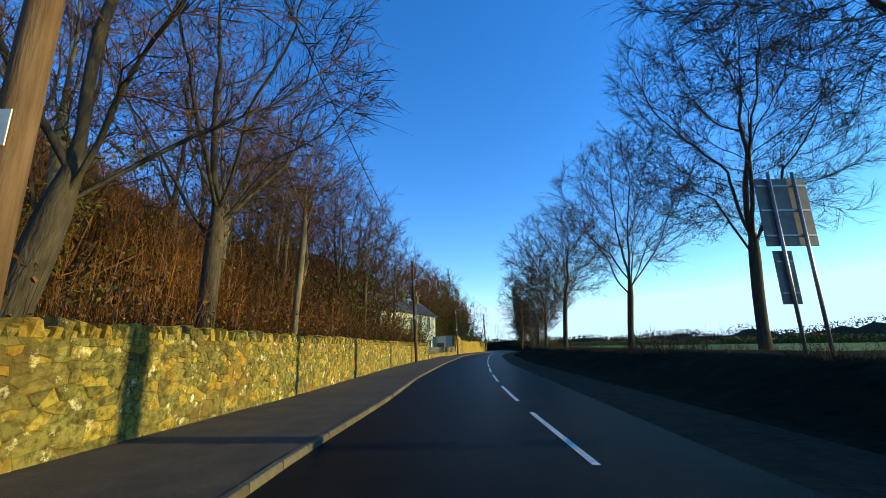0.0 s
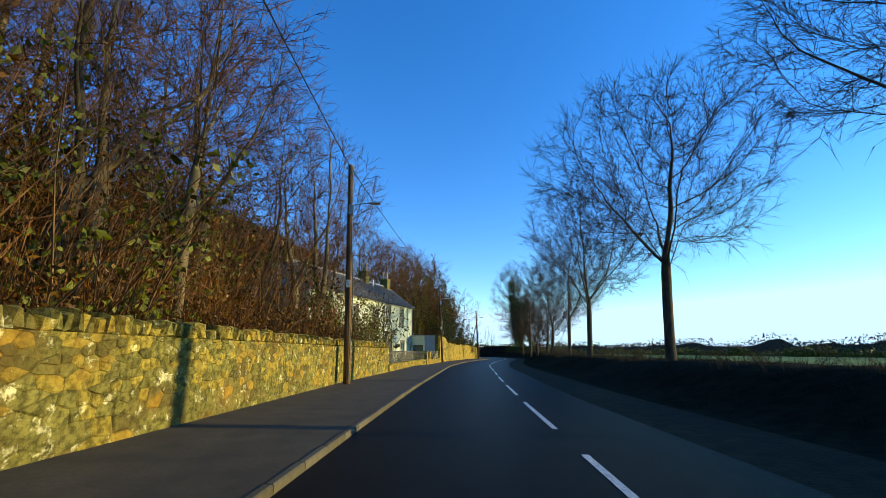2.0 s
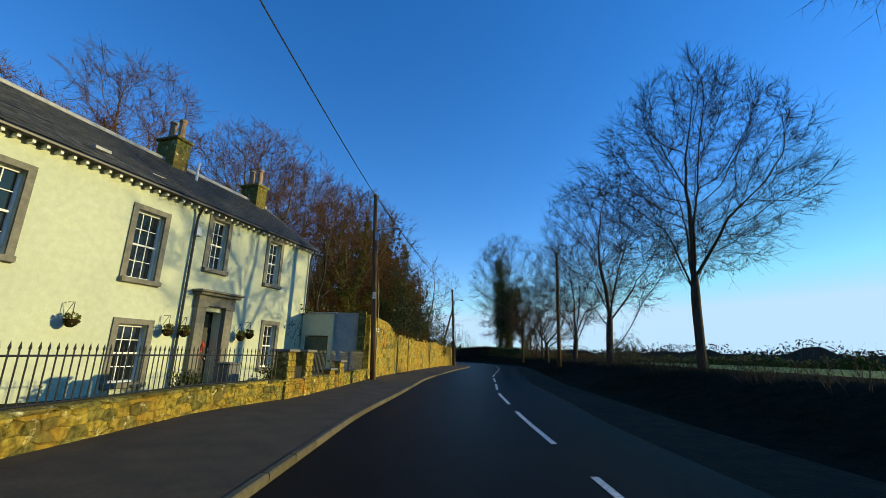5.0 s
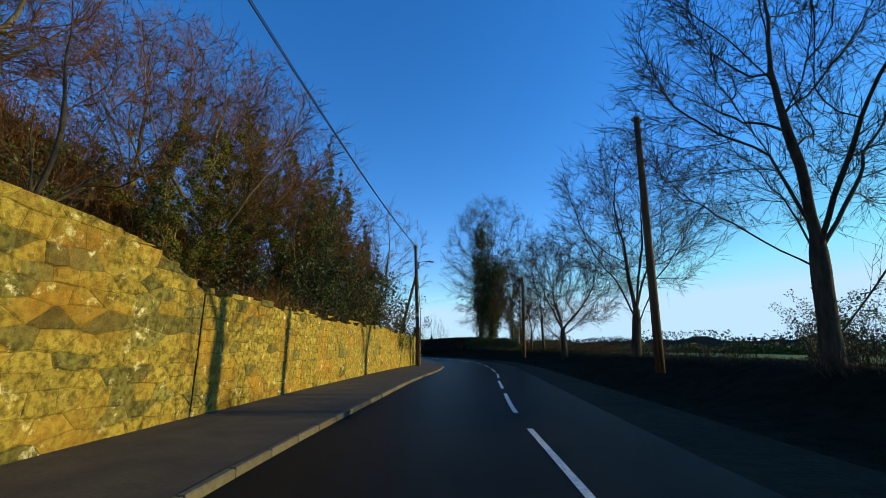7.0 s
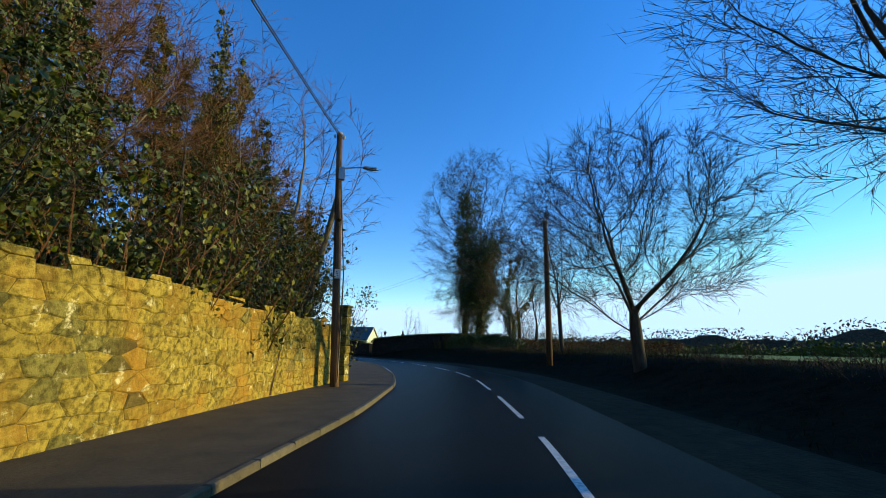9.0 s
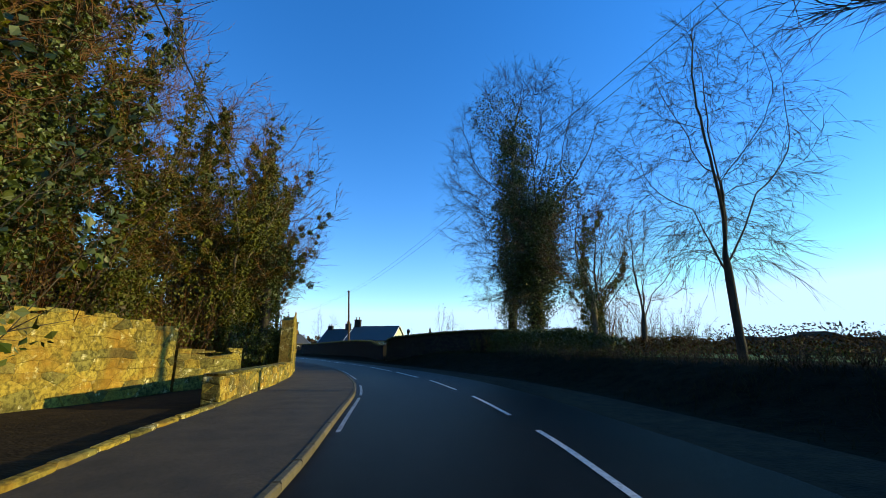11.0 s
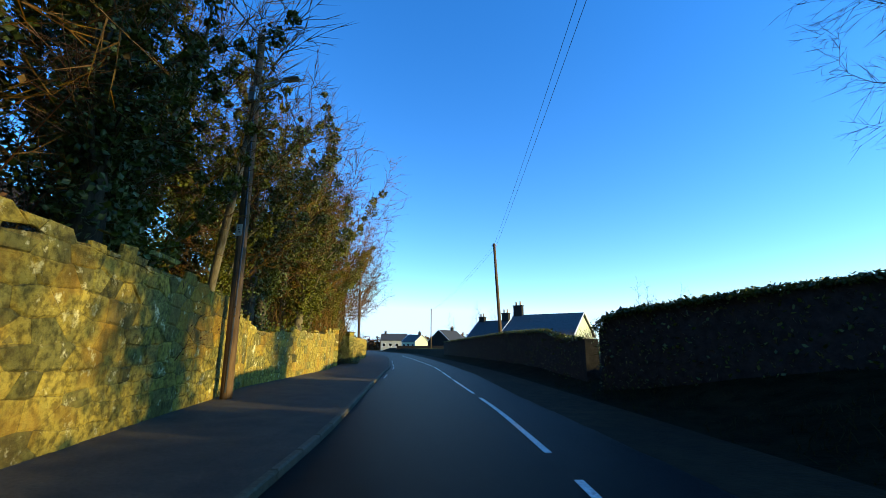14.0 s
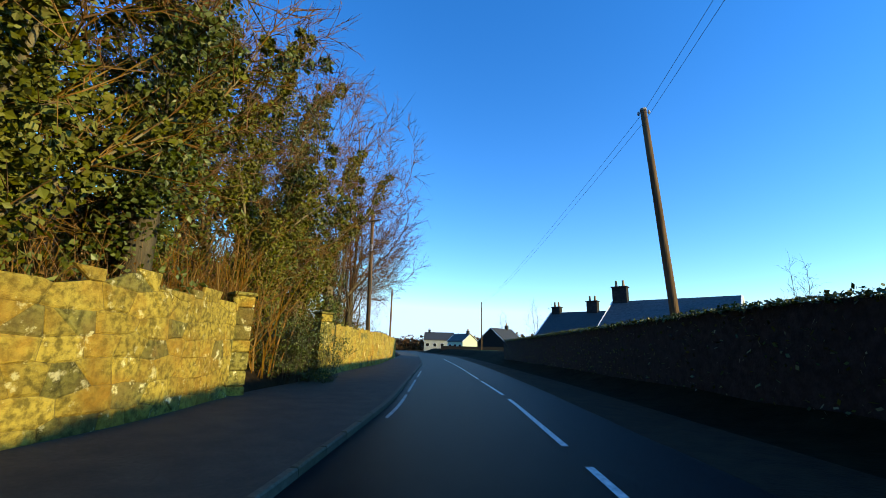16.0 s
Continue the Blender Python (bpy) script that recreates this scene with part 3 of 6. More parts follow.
# the row along the pasture: tall bare sycamores and limes
ROW = "bare roadside trees on the bank"
row_a = make_tree("bare_tree", 11, "tall bare sycamore with a straight trunk on the bank", group=ROW, height=19.5, fork=5.6, reach=6.8, low=6.0, radius=0.26, limbs=7, spread=0.6, n=1950, kill=0.75, twigs=5, twiglets=4)
row_b = make_tree("bare_tree", 23, "tall bare sycamore with a broad rounded crown", group=ROW, height=16.2, fork=5.0, reach=5.8, low=5.8, radius=0.21, limbs=7, spread=0.75, n=1755, kill=0.75, twigs=5, twiglets=4)
row_c = make_tree("bare_tree", 37, "bare tree dividing into spreading limbs", group=ROW, height=14.8, fork=5.4, reach=5.8, low=5.6, radius=0.23, limbs=7, spread=0.8, n=1657, kill=0.75, twigs=5, twiglets=4)
row_d = make_tree("bare_tree", 41, "bare tree with a low wide dome of fine branches", group=ROW, height=9.9, fork=2.4, reach=5.7, low=2.6, radius=0.24, limbs=8, spread=1.0, n=1560, step=0.42, kill=0.7, up=0.04, belly=0.45, twigs=5, twiglets=4)
row_f = make_tree("bare_tree", 47, "bare tree with a second stem leaning from its foot", group=ROW, height=14.2, fork=3.6, reach=5.4, low=4.2, radius=0.24, limbs=6, spread=0.7, n=1657, second=(0.7, 0.75, -0.5, 4.5), kill=0.75, twigs=5, twiglets=4)
settle_tree(row_a, 15.0, 20.3, 40, tilt=4.0)
settle_tree(row_b, 13.2, 30.8, 10, tilt=4.0)
settle_tree(row_c, 12.1, 43.6, 200, tilt=2.5)
settle_tree(row_d, 22.0, 109.4, 30)
settle_tree(row_f, 18.4, 85.9, 0, tilt=4.0)
plant_tree(row_a, 12.3, 6.4, 150, 1.0, tilt=-13.0)
plant_tree(row_b, 13.2, 57.1, 130, 0.93, tilt=4.0)
plant_tree(row_a, 17.4, 75.0, 110, 0.8, tilt=4.0)
row_g = make_tree("bare_tree", 59, "bare tree with many limbs rising from a low fork", group=ROW, height=12.6, fork=2.6, reach=5.0, low=3.8, radius=0.24, limbs=8, spread=0.6, n=1400, kill=0.75, twigs=5)
settle_tree(row_g, 20.9, 98.1, 205, tilt=4.0)
row_e = make_tree("bare_tree", 53, "slender bare tree with drooping twigs on the bank", group=ROW, height=14.5, fork=4.2, reach=3.4, low=3.2, radius=0.15, limbs=6, spread=0.5, n=700, weep=0.42, twig_len=(0.7, 1.5), kill=0.75, twigs=3, twiglets=4)
settle_tree(row_e, 26.6, 124.9, 100)


# ---------------------------------------------------------------- walls (cores; the stones come last)
def wall_core(name, pts, thick, label, base=-0.15, mat="mortar"):
    """A wall body along (x, y, top) points given on its road face; the thickness lies behind it."""
    b = Build()
    rows = []
    for i, (x, y, t) in enumerate(pts):
        j0, j1 = max(i - 1, 0), min(i + 1, len(pts) - 1)
        dx, dy = pts[j1][0] - pts[j0][0], pts[j1][1] - pts[j0][1]
        ln = math.hypot(dx, dy)
        nx, ny = -dy / ln, dx / ln      # to the left of the way along, behind the road face
        rows.append(((x, y, base), (x, y, t), (x + nx * thick, y + ny * thick, t), (x + nx * thick, y + ny * thick, base)))
    for r in rows:
        b.v += list(r)
    n = len(rows)
    for i in range(n - 1):
        for j in range(3):
            b.f.append((i * 4 + j, i * 4 + j + 1, (i + 1) * 4 + j + 1, (i + 1) * 4 + j))
    b.f += [(3, 2, 1, 0), tuple((n - 1) * 4 + j for j in range(4))]
    return tagged(part(name, b, mat), label, "wall", kind="structure")


def run(y0, y1, tops, step=1.0, off=0.0):
    """Points along the footway's wall line from y0 to y1, with the top's height from (y, top) pairs."""
    n = max(2, int(round((y1 - y0) / step)) + 1)
    return [(WALL(y) + off, y, float(np.interp(y, [t[0] for t in tops], [t[1] for t in tops]))) for y in np.linspace(y0, y1, n)]


WALLS = {
    "boundary_wall_1": (run(-24, 53, ((-24, 1.75), (6, 1.78), (30, 1.74), (53, 1.7))), 0.5, "tall rubble boundary wall of yellow sandstone with upright coping"),
    "boundary_wall_2": (run(79.5, 86.1, ((79.5, 3.5), (83.9, 3.42), (85.3, 3.0), (86.1, 2.65))), 0.5, "high sandstone wall with worn blocks beside the cottage"),
    "boundary_wall_3": (run(86.15, 111.3, ((86.15, 2.6), (93, 2.52), (103, 2.5), (105, 2.4), (111.3, 2.2))), 0.5, "long golden sandstone retaining wall with ragged top"),
    "boundary_wall_4": (run(133.0, 137.2, ((133.0, 2.9), (133.6, 3.1), (135.6, 3.25), (135.9, 2.85), (137.2, 2.85))), 0.6, "tall broken end of a golden sandstone wall"),
    "boundary_wall_5": (run(138.2, 153.4, ((138.2, 2.5), (143, 2.6), (145, 2.9), (149, 2.9), (150.2, 2.75), (152.7, 2.4), (153.4, 2.3))), 0.5, "high mossy sandstone wall below overhanging trees"),
    "boundary_wall_6": (run(153.45, 168.0, ((153.45, 2.1), (155.2, 2.0), (157.5, 2.1), (163, 2.05), (163.9, 2.35), (168, 2.38))), 0.5, "sandstone wall ending at a stone gate pillar"),
    "boundary_wall_7": (run(174.6, 205, ((174.6, 2.3), (205, 2.3))), 0.5, "sunlit sandstone wall beyond the gateway"),
    "garden_wall": (run(53.4, 79.3, ((53.4, 0.6), (79.3, 0.6))), 0.35, "low rubble garden wall in front of the cottages"),
    "low_wall": (run(122.2, 132.95, ((122.2, 0.82), (132.95, 0.78))), 0.4, "low mossy rubble wall along the footway"),
}
wall_objects = {}
for wname, (pts, thick, label) in WALLS.items():
    wall_objects[wname] = wall_core(wname, pts, thick, label)

HOUSE_AT, HOUSE_TURN, HOUSE_SIZE = (-2.06, 80.7, -0.18), -22.5, 1.16


# ---------------------------------------------------------------- the cottage row
# local axes of a house: +x out of the front, y = -s along the front from its far end, z up
cottage = thing("cottage", HOUSE_AT, "cream harled two-storey cottage row with dark slate roof", "house", rz=HOUSE_TURN)
cottage.scale = (HOUSE_SIZE,) * 3
HL, HD, EAVE, RIDGE, PARTY = 18.6, 6.6, 6.55, 8.95, 6.9
# openings in the front: s0, s1, z0, z1
UPPER = ((2.3, 3.05, 4.22, 6.08), (5.4, 6.15, 4.27, 6.12), (8.0, 8.9, 3.45, 5.55), (11.7, 12.7, 3.45, 5.55), (15.6, 16.6, 3.45, 5.55))
LOWER = ((2.02, 2.8, 0.75, 2.5), (7.9, 8.8, 0.45, 2.1), (11.7, 12.7, 0.45, 2.1))
DOORS = ((5.15, 6.0, 0.1, 2.75), (14.0, 14.9, 0.1, 2.2))


def front_with_openings(length, top, openings, thick):
    ss = sorted({0.0, length, *(v for o in openings for v in o[:2])})
    zs = sorted({-0.3, top, *(v for o in openings for v in o[2:])})
    b = Build()
    for i in range(len(ss) - 1):
        for j in range(len(zs) - 1):
            sm, zm = (ss[i] + ss[i + 1]) / 2, (zs[j] + zs[j + 1]) / 2
            if any(o[0] < sm < o[1] and o[2] < zm < o[3] for o in openings):
                continue
            for x, flip in ((0.0, False), (-thick, True)):
                q = [(x, -ss[i], zs[j]), (x, -ss[i], zs[j + 1]), (x, -ss[i + 1], zs[j + 1]), (x, -ss[i + 1], zs[j])]
                b.add(q, [(0, 1, 2, 3) if not flip else (3, 2, 1, 0)])
    for s0, s1, z0, z1 in openings:
        ring = [(-s0, z0), (-s1, z0), (-s1, z1), (-s0, z1)]
        b.add([(x, *p) for x in (0.0, -thick) for p in ring], [(k, (k + 1) % 4, 4 + (k + 1) % 4, 4 + k) for k in range(4)])
    return b.weld()


local("wall", front_with_openings(HL, EAVE, UPPER + LOWER + DOORS, 0.5), "harling", cottage, "cream harled front wall")
for s in (0.0, HL):
    g = Build()
    x0, x1 = -0.5, -HD
    t = 0.3 if s == 0 else -0.3
    ring = [(x0 + 0.5 if s else x0, -s, -0.3), (x1, -s, -0.3), (x1, -s, EAVE), (-HD / 2, -s, RIDGE - 0.12), (x0 + 0.5 if s else x0, -s, EAVE)]
    ring = [(0.0 if abs(p[0]) < 0.6 else p[0], p[1], p[2]) for p in ring]
    g.add(ring + [(p[0] - (0.5 if p[0] == 0.0 else 0), p[1] - t, p[2]) for p in ring], [(0, 1, 2, 3, 4), (9, 8, 7, 6, 5)] + [(k, 5 + k, 5 + (k + 1) % 5, (k + 1) % 5) for k in range(5)])
    local("gable", g, "harling", cottage, "harled gable wall")
local("back_wall", Build().box((-HD + 0.2, -HL / 2, EAVE / 2 - 0.15), (0.4, HL, EAVE + 0.3)), "harling", cottage)
local("floor_slab", Build().box((-HD / 2, -HL / 2, 3.1), (HD - 1.2, HL - 0.8, 0.25)).box((-HD / 2, -HL / 2, 0.0), (HD - 1.2, HL - 0.8, 0.2)), "door", cottage, "dark floors inside")


def roof_slope(x_e, x_r, z_e, z_r):
    """Slates laid in courses on one slope, each a thin slab, joined."""
    b = Build()
    rng = np.random.default_rng(5)
    slope = math.hypot(x_r - x_e, z_r - z_e)
    nx, nz = -(z_r - z_e) / slope, (x_r - x_e) / slope
    if nz < 0:
        nx, nz = -nx, -nz
    n = 15
    for c in range(n):
        t0, t1 = c / n, (c + 1.25) / n
        s = -0.12 - (0.17 if c % 2 else 0)
        while s < HL + 0.1:
            w = rng.uniform(0.27, 0.36)
            h0, h1 = 0.055 + rng.uniform(0, 0.012), 0.03
            pts = []
            for t, h in ((t0, h0), (min(t1, 1.0), h1)):
                for q in (max(s, -0.12), min(s + w - 0.008, HL + 0.1)):
                    for k in (h, h - 0.02):
                        pts.append((x_e + (x_r - x_e) * t + nx * k, -q, z_e + (z_r - z_e) * t + nz * k))
            b.add(pts, [(0, 2, 6, 4), (1, 5, 7, 3), (0, 1, 3, 2), (0, 4, 5, 1), (2, 3, 7, 6), (4, 6, 7, 5)])
            s += w
    return b


roof = Build()
for x_e in (0.22, -HD - 0.22):
    zz = EAVE - 0.12
    roof.add([(x_e, 0.12, zz), (x_e, -HL - 0.1, zz), (-HD / 2, -HL - 0.1, RIDGE), (-HD / 2, 0.12, RIDGE), (x_e, 0.12, zz - 0.12), (x_e, -HL - 0.1, zz - 0.12), (-HD / 2, -HL - 0.1, RIDGE - 0.15), (-HD / 2, 0.12, RIDGE - 0.15)],
             [(0, 1, 2, 3), (7, 6, 5, 4), (0, 4, 5, 1), (1, 5, 6, 2), (3, 7, 4, 0)])
roof_ob = local("roof", roof, "slate", cottage, "dark slate roof")
sl = local("slating", roof_slope(0.24, -HD / 2, EAVE - 0.12, RIDGE), "slate", roof_ob, "overlapping dark slates")
sl["kind"] = "stuff"
local("ridge", Build().tube([(-HD / 2, 0.14, RIDGE + 0.05), (-HD / 2, -HL - 0.1, RIDGE + 0.05)], [0.1, 0.1], 8), "lead", roof_ob, "pale ridge flashing")
local("verge", Build().add([(0.26, 0.16, EAVE - 0.1), (-HD / 2, 0.16, RIDGE + 0.06), (-HD / 2, -0.16, RIDGE + 0.06), (0.26, -0.16, EAVE - 0.1), (0.26, 0.16, EAVE - 0.3), (-HD / 2, 0.16, RIDGE - 0.2), (-HD / 2, -0.16, RIDGE - 0.2), (0.26, -0.16, EAVE - 0.3)],
                           [(3, 2, 1, 0), (4, 5, 6, 7), (0, 1, 5, 4), (1, 2, 6, 5), (2, 3, 7, 6), (3, 0, 4, 7)]), "lead", roof_ob, "pale stone skew along the gable")
local("gutter", Build().tube([(0.3, 0.1, EAVE - 0.2), (0.3, -HL, EAVE - 0.2)], [0.07, 0.07], 8), "iron", cottage, "black cast-iron gutter")
bracket = Build().box((0.12, 0, EAVE - 0.3), (0.26, 0.07, 0.09)).mesh("eaves_bracket")
bracket.materials.append(M["white"])
for k in range(62):
    q = new("eaves_bracket", bracket)
    q.parent = cottage
    q.location = (0, -0.15 - k * 0.3, 0)
for s in (PARTY, 0.12):
    local("downpipe", Build().tube([(0.3, -s, EAVE - 0.22), (0.12, -s, EAVE - 0.6), (0.1, -s, EAVE - 0.9), (0.1, -s, 0.1)], [0.045] * 4, 8), "iron", cottage, "black downpipe")


def chimney(s, x, z0, h, w, d, pots, mat):
    b = Build().box((x, -s, z0 + h / 2), (d, w, h), 0, 0.03)
    b.box((x, -s, z0 + h - 0.1), (d + 0.16, w + 0.16, 0.14), 0, 0.03)
    c = local("chimney", b, mat, cottage, "weathered stone chimney stack")
    for k in range(pots):
        px = x + (k - (pots - 1) / 2) * d / pots
        local("chimney_pot", Build().tube([(px, -s, z0 + h - 0.04), (px, -s, z0 + h + 0.14), (px, -s, z0 + h + 0.75), (px, -s, z0 + h + 0.78), (px, -s, z0 + h + 0.88)], [0.17, 0.14, 0.12, 0.16, 0.15], 10), "clay", c, "tall clay pot")


chimney(0.85, -HD / 2, 8.3, 1.6, 0.66, 1.05, 2, "stone_mossy")
chimney(5.65, -HD / 2, 8.3, 1.75, 0.66, 1.05, 2, "stone_mossy")
chimney(HL - 0.5, -HD / 2, 8.3, 1.6, 0.75, 1.3, 2, "stone_mossy")
local("vent_pipe", Build().tube([(-2.3, -5.2, 7.7), (-2.3, -5.2, 9.1)], [0.055, 0.055], 8), "white", cottage, "white vent pipe through the roof")
for s, z in ((9.9, 7.1), (8.1, 7.0)):
    local("roof_window", Build().box((-0.75, -s, z), (0.5, 0.45, 0.09)), "lead", cottage, "small rooflight")


def sash_window(s0, s1, z0, z1, blind=False, cols=3, rows=4):
    """Surround and sill of stone, white sashes, and a pane of glass in each light."""
    w, h, x = s1 - s0, z1 - z0, -0.2
    fr = Build()
    t = 0.06
    for c, sz in (((x, -(s0 + s1) / 2, z0 + t / 2), (0.09, w, t)), ((x, -(s0 + s1) / 2, z1 - t / 2), (0.09, w, t)), ((x, -s0 - t / 2, (z0 + z1) / 2), (0.09, t, h)), ((x, -s1 + t / 2, (z0 + z1) / 2), (0.09, t, h)), ((x + 0.01, -(s0 + s1) / 2, (z0 + z1) / 2), (0.1, w, 0.055))):
        fr.box(c, sz)
    iw, ih = w - 2 * t, h - 2 * t
    fr = fr.weld()
    win = local("window", fr, "white", cottage, "white multi-pane sash window")
    for k in range(1, cols):
        local("glazing_bar", Build().box((x, -s0 - t - iw * k / cols, (z0 + z1) / 2), (0.045, 0.024, ih)), "white", win)
    for k in range(1, rows):
        if k * 2 != rows:
            local("glazing_bar", Build().box((x + 0.002, -(s0 + s1) / 2, z0 + t + ih * k / rows), (0.045, iw, 0.024)), "white", win)
    pane = Build().box((0, 0, 0), (0.006, iw / cols - 0.012, ih / rows - 0.012)).mesh("pane")
    pane.materials.append(M["glass"])
    for i in range(cols):
        for j in range(rows):
            p = new("pane", pane)
            p.parent = win
            p.location = (x - 0.012, -s0 - t - iw * (i + 0.5) / cols, z0 + t + ih * (j + 0.5) / rows)
    sur, m = Build(), 0.17
    for c, sz in (((0.012, -s0 + m / 2, (z0 + z1) / 2), (0.07, m, h + 2 * m)), ((0.012, -s1 - m / 2, (z0 + z1) / 2), (0.07, m, h + 2 * m)), ((0.012, -(s0 + s1) / 2, z1 + m / 2), (0.07, w, m))):
        sur.box(c, sz, 0, 0.01)
    local("surround", sur, "surround", win, "grey painted stone surround")
    local("sill", Build().box((0.05, -(s0 + s1) / 2, z0 - 0.075), (0.2, w + 2 * m, 0.15), 0, 0.015), "surround", win, "projecting stone sill")
    if blind:
        bl = Build()
        for k in range(int(h / 0.07)):
            bl.box((x - 0.09, -(s0 + s1) / 2, z0 + 0.05 + k * 0.07), (0.012, w - 0.1, 0.055))
        local("blind", bl, "blind", win, "grey slatted blind behind the glass")
    return win


for k, o in enumerate(UPPER):
    sash_window(*o, blind=k >= 2)
for o in LOWER:
    sash_window(*o, blind=o[0] > 8)

# the front door: pilasters, entablature with a moulded cornice, and a red wreath
d0, d1, dz0, dz1 = DOORS[0]
door = local("door", Build().box((-0.38, -(d0 + d1) / 2, (dz0 + 2.2) / 2), (0.06, d1 - d0, 2.2 - dz0)).box((-0.34, -(d0 + d1) / 2, 0.65), (0.04, 0.7, 0.7)).box((-0.34, -(d0 + d1) / 2, 1.6), (0.04, 0.7, 0.8)), "door", cottage, "dark panelled front door, set back")
local("fanlight", Build().box((-0.38, -(d0 + d1) / 2, 2.55), (0.03, d1 - d0, 0.7)), "glass", door, "glazed light over the door")
local("handle", Build().tube([(-0.33, -d0 - 0.16, 1.1), (-0.28, -d0 - 0.16, 1.1)], [0.03, 0.035], 8), "lead", door)
wreath = Build()
wreath.tube([(-0.29, -(d0 + d1) / 2 + 0.11 * math.cos(a), 1.5 + 0.16 * math.sin(a)) for a in np.linspace(0, 2 * math.pi, 15)], [0.06] * 15, 6, False)
wreath.tube([(-0.29, -(d0 + d1) / 2, 1.25), (-0.28, -(d0 + d1) / 2 - 0.08, 0.95)], [0.06, 0.03], 6)
local("wreath", wreath, "red", door, "red berry wreath with a hanging bow")
for s in (d0 - 0.2, d1 + 0.2):
    ps = Build().box((0.09, -s, 1.5), (0.2, 0.36, 2.9), 0, 0.015).box((0.1, -s, 0.2), (0.26, 0.42, 0.3), 0, 0.02).box((0.1, -s, 2.9), (0.25, 0.42, 0.12), 0, 0.02)
    local("pilaster", ps, "surround", cottage, "grey stone door pilaster")
local("cornice", Build().box((0.1, -(d0 + d1) / 2, 3.1), (0.24, d1 - d0 + 0.8, 0.36)).box((0.18, -(d0 + d1) / 2, 3.32), (0.42, d1 - d0 + 1.0, 0.09), 0, 0.02).box((0.22, -(d0 + d1) / 2, 3.41), (0.52, d1 - d0 + 1.15, 0.08), 0, 0.02), "surround", cottage, "moulded stone cornice over the door")
e0, e1, ez0, ez1 = DOORS[1]
local("door", Build().box((-0.3, -(e0 + e1) / 2, (ez0 + ez1) / 2), (0.06, e1 - e0, ez1 - ez0)), "green_door", cottage, "plain painted cottage door")
local("alarm_box", Build().box((0.06, -6.75, 5.45), (0.1, 0.26, 0.32), 0, 0.02, 0.75), "white", cottage, "white alarm box under the eaves")
for s, z in ((7.45, 2.35), (6.85, 2.35), (3.9, 2.4), (4.35, 2.3), (10.2, 2.45), (13.3, 2.45)):
    bk = thing("hanging_basket", (0, 0, 0), "dark hanging basket of winter leaves on an iron bracket", "basket", "hanging baskets on the cottage front")
    bk.matrix_basis = pose(*HOUSE_AT, 0, 0, HOUSE_TURN) @ pose(0.3 * HOUSE_SIZE, -s * HOUSE_SIZE, (z - 0.55) * HOUSE_SIZE)
    rng = np.random.default_rng(int(s * 10))
    bowl = Build().tube([(0, 0, 0.0), (0, 0, 0.06), (0, 0, 0.15), (0, 0, 0.24)], [0.06, 0.13, 0.18, 0.2], 10)
    local("bowl", bowl, "earth", bk)
    lv = Build()
    leaf_cloud(rng, lv, [(np.array((0, 0, 0.26)), 0.1)], 160, 0.12, 0.09)
    local("foliage", lv, "leaf_olive", bk)
    local("bracket", Build().tube([(-0.3, 0, 0.75), (0.0, 0, 0.75), (0.0, 0, 0.24)], [0.012] * 3, 5).tube([(-0.3, 0, 0.4), (-0.05, 0, 0.74)], [0.01] * 2, 5), "iron", bk)

# lean-to wall and gate beside the cottage, grey rendered return wall with a stone end
side = thing("side_gate", (0, 0, 0), "cream wall with a green boarded side door", "gate")
side.matrix_basis = pose(-0.05, 79.72, 0, 0, 0, 61) @ Matrix.Diagonal((1.0, 1.32, 1.0, 1.0))
local("wall_panel", Build().box((-0.25, 0.8, 2.9), (0.3, 1.6, 1.15)).box((-0.25, 0.1, 1.2), (0.3, 0.2, 2.3)).box((-0.25, 1.5, 1.2), (0.3, 0.2, 2.3)), "harling", side)
side_door = local("door", Build().box((-0.33, 0.8, 1.15), (0.03, 1.2, 2.2)), "green_door", side, "green boarded door")
for k in range(8):
    local("board", Build().box((-0.29, 0.27 + k * 0.15, 1.15), (0.045, 0.14, 2.2), 0, 0.008), "green_door", side_door)
local("coping", Build().box((-0.25, 0.8, 3.52), (0.42, 1.75, 0.09), 0, 0.02), "lead", side)
ret = tagged(part("return_wall", Build().box((0.48, 79.62, 1.7), (1.2, 0.3, 3.6)).box((0.48, 79.62, 3.53), (1.2, 0.36, 0.06)), "grey_render"), "grey rendered wall square to the road, in shade", "wall", kind="structure")
pil = thing("stone_pilaster", (1.3, 79.5, 0), "mossy stone pilaster at the end of the wall", "pillar")
for k in range(11):
    local("stone_block", Build().box((0, 0, 0.16 + k * 0.335), (0.38 + 0.03 * (k % 2), 0.42 + 0.02 * (k % 3), 0.325), 0, 0.025), "stone_mossy", pil)


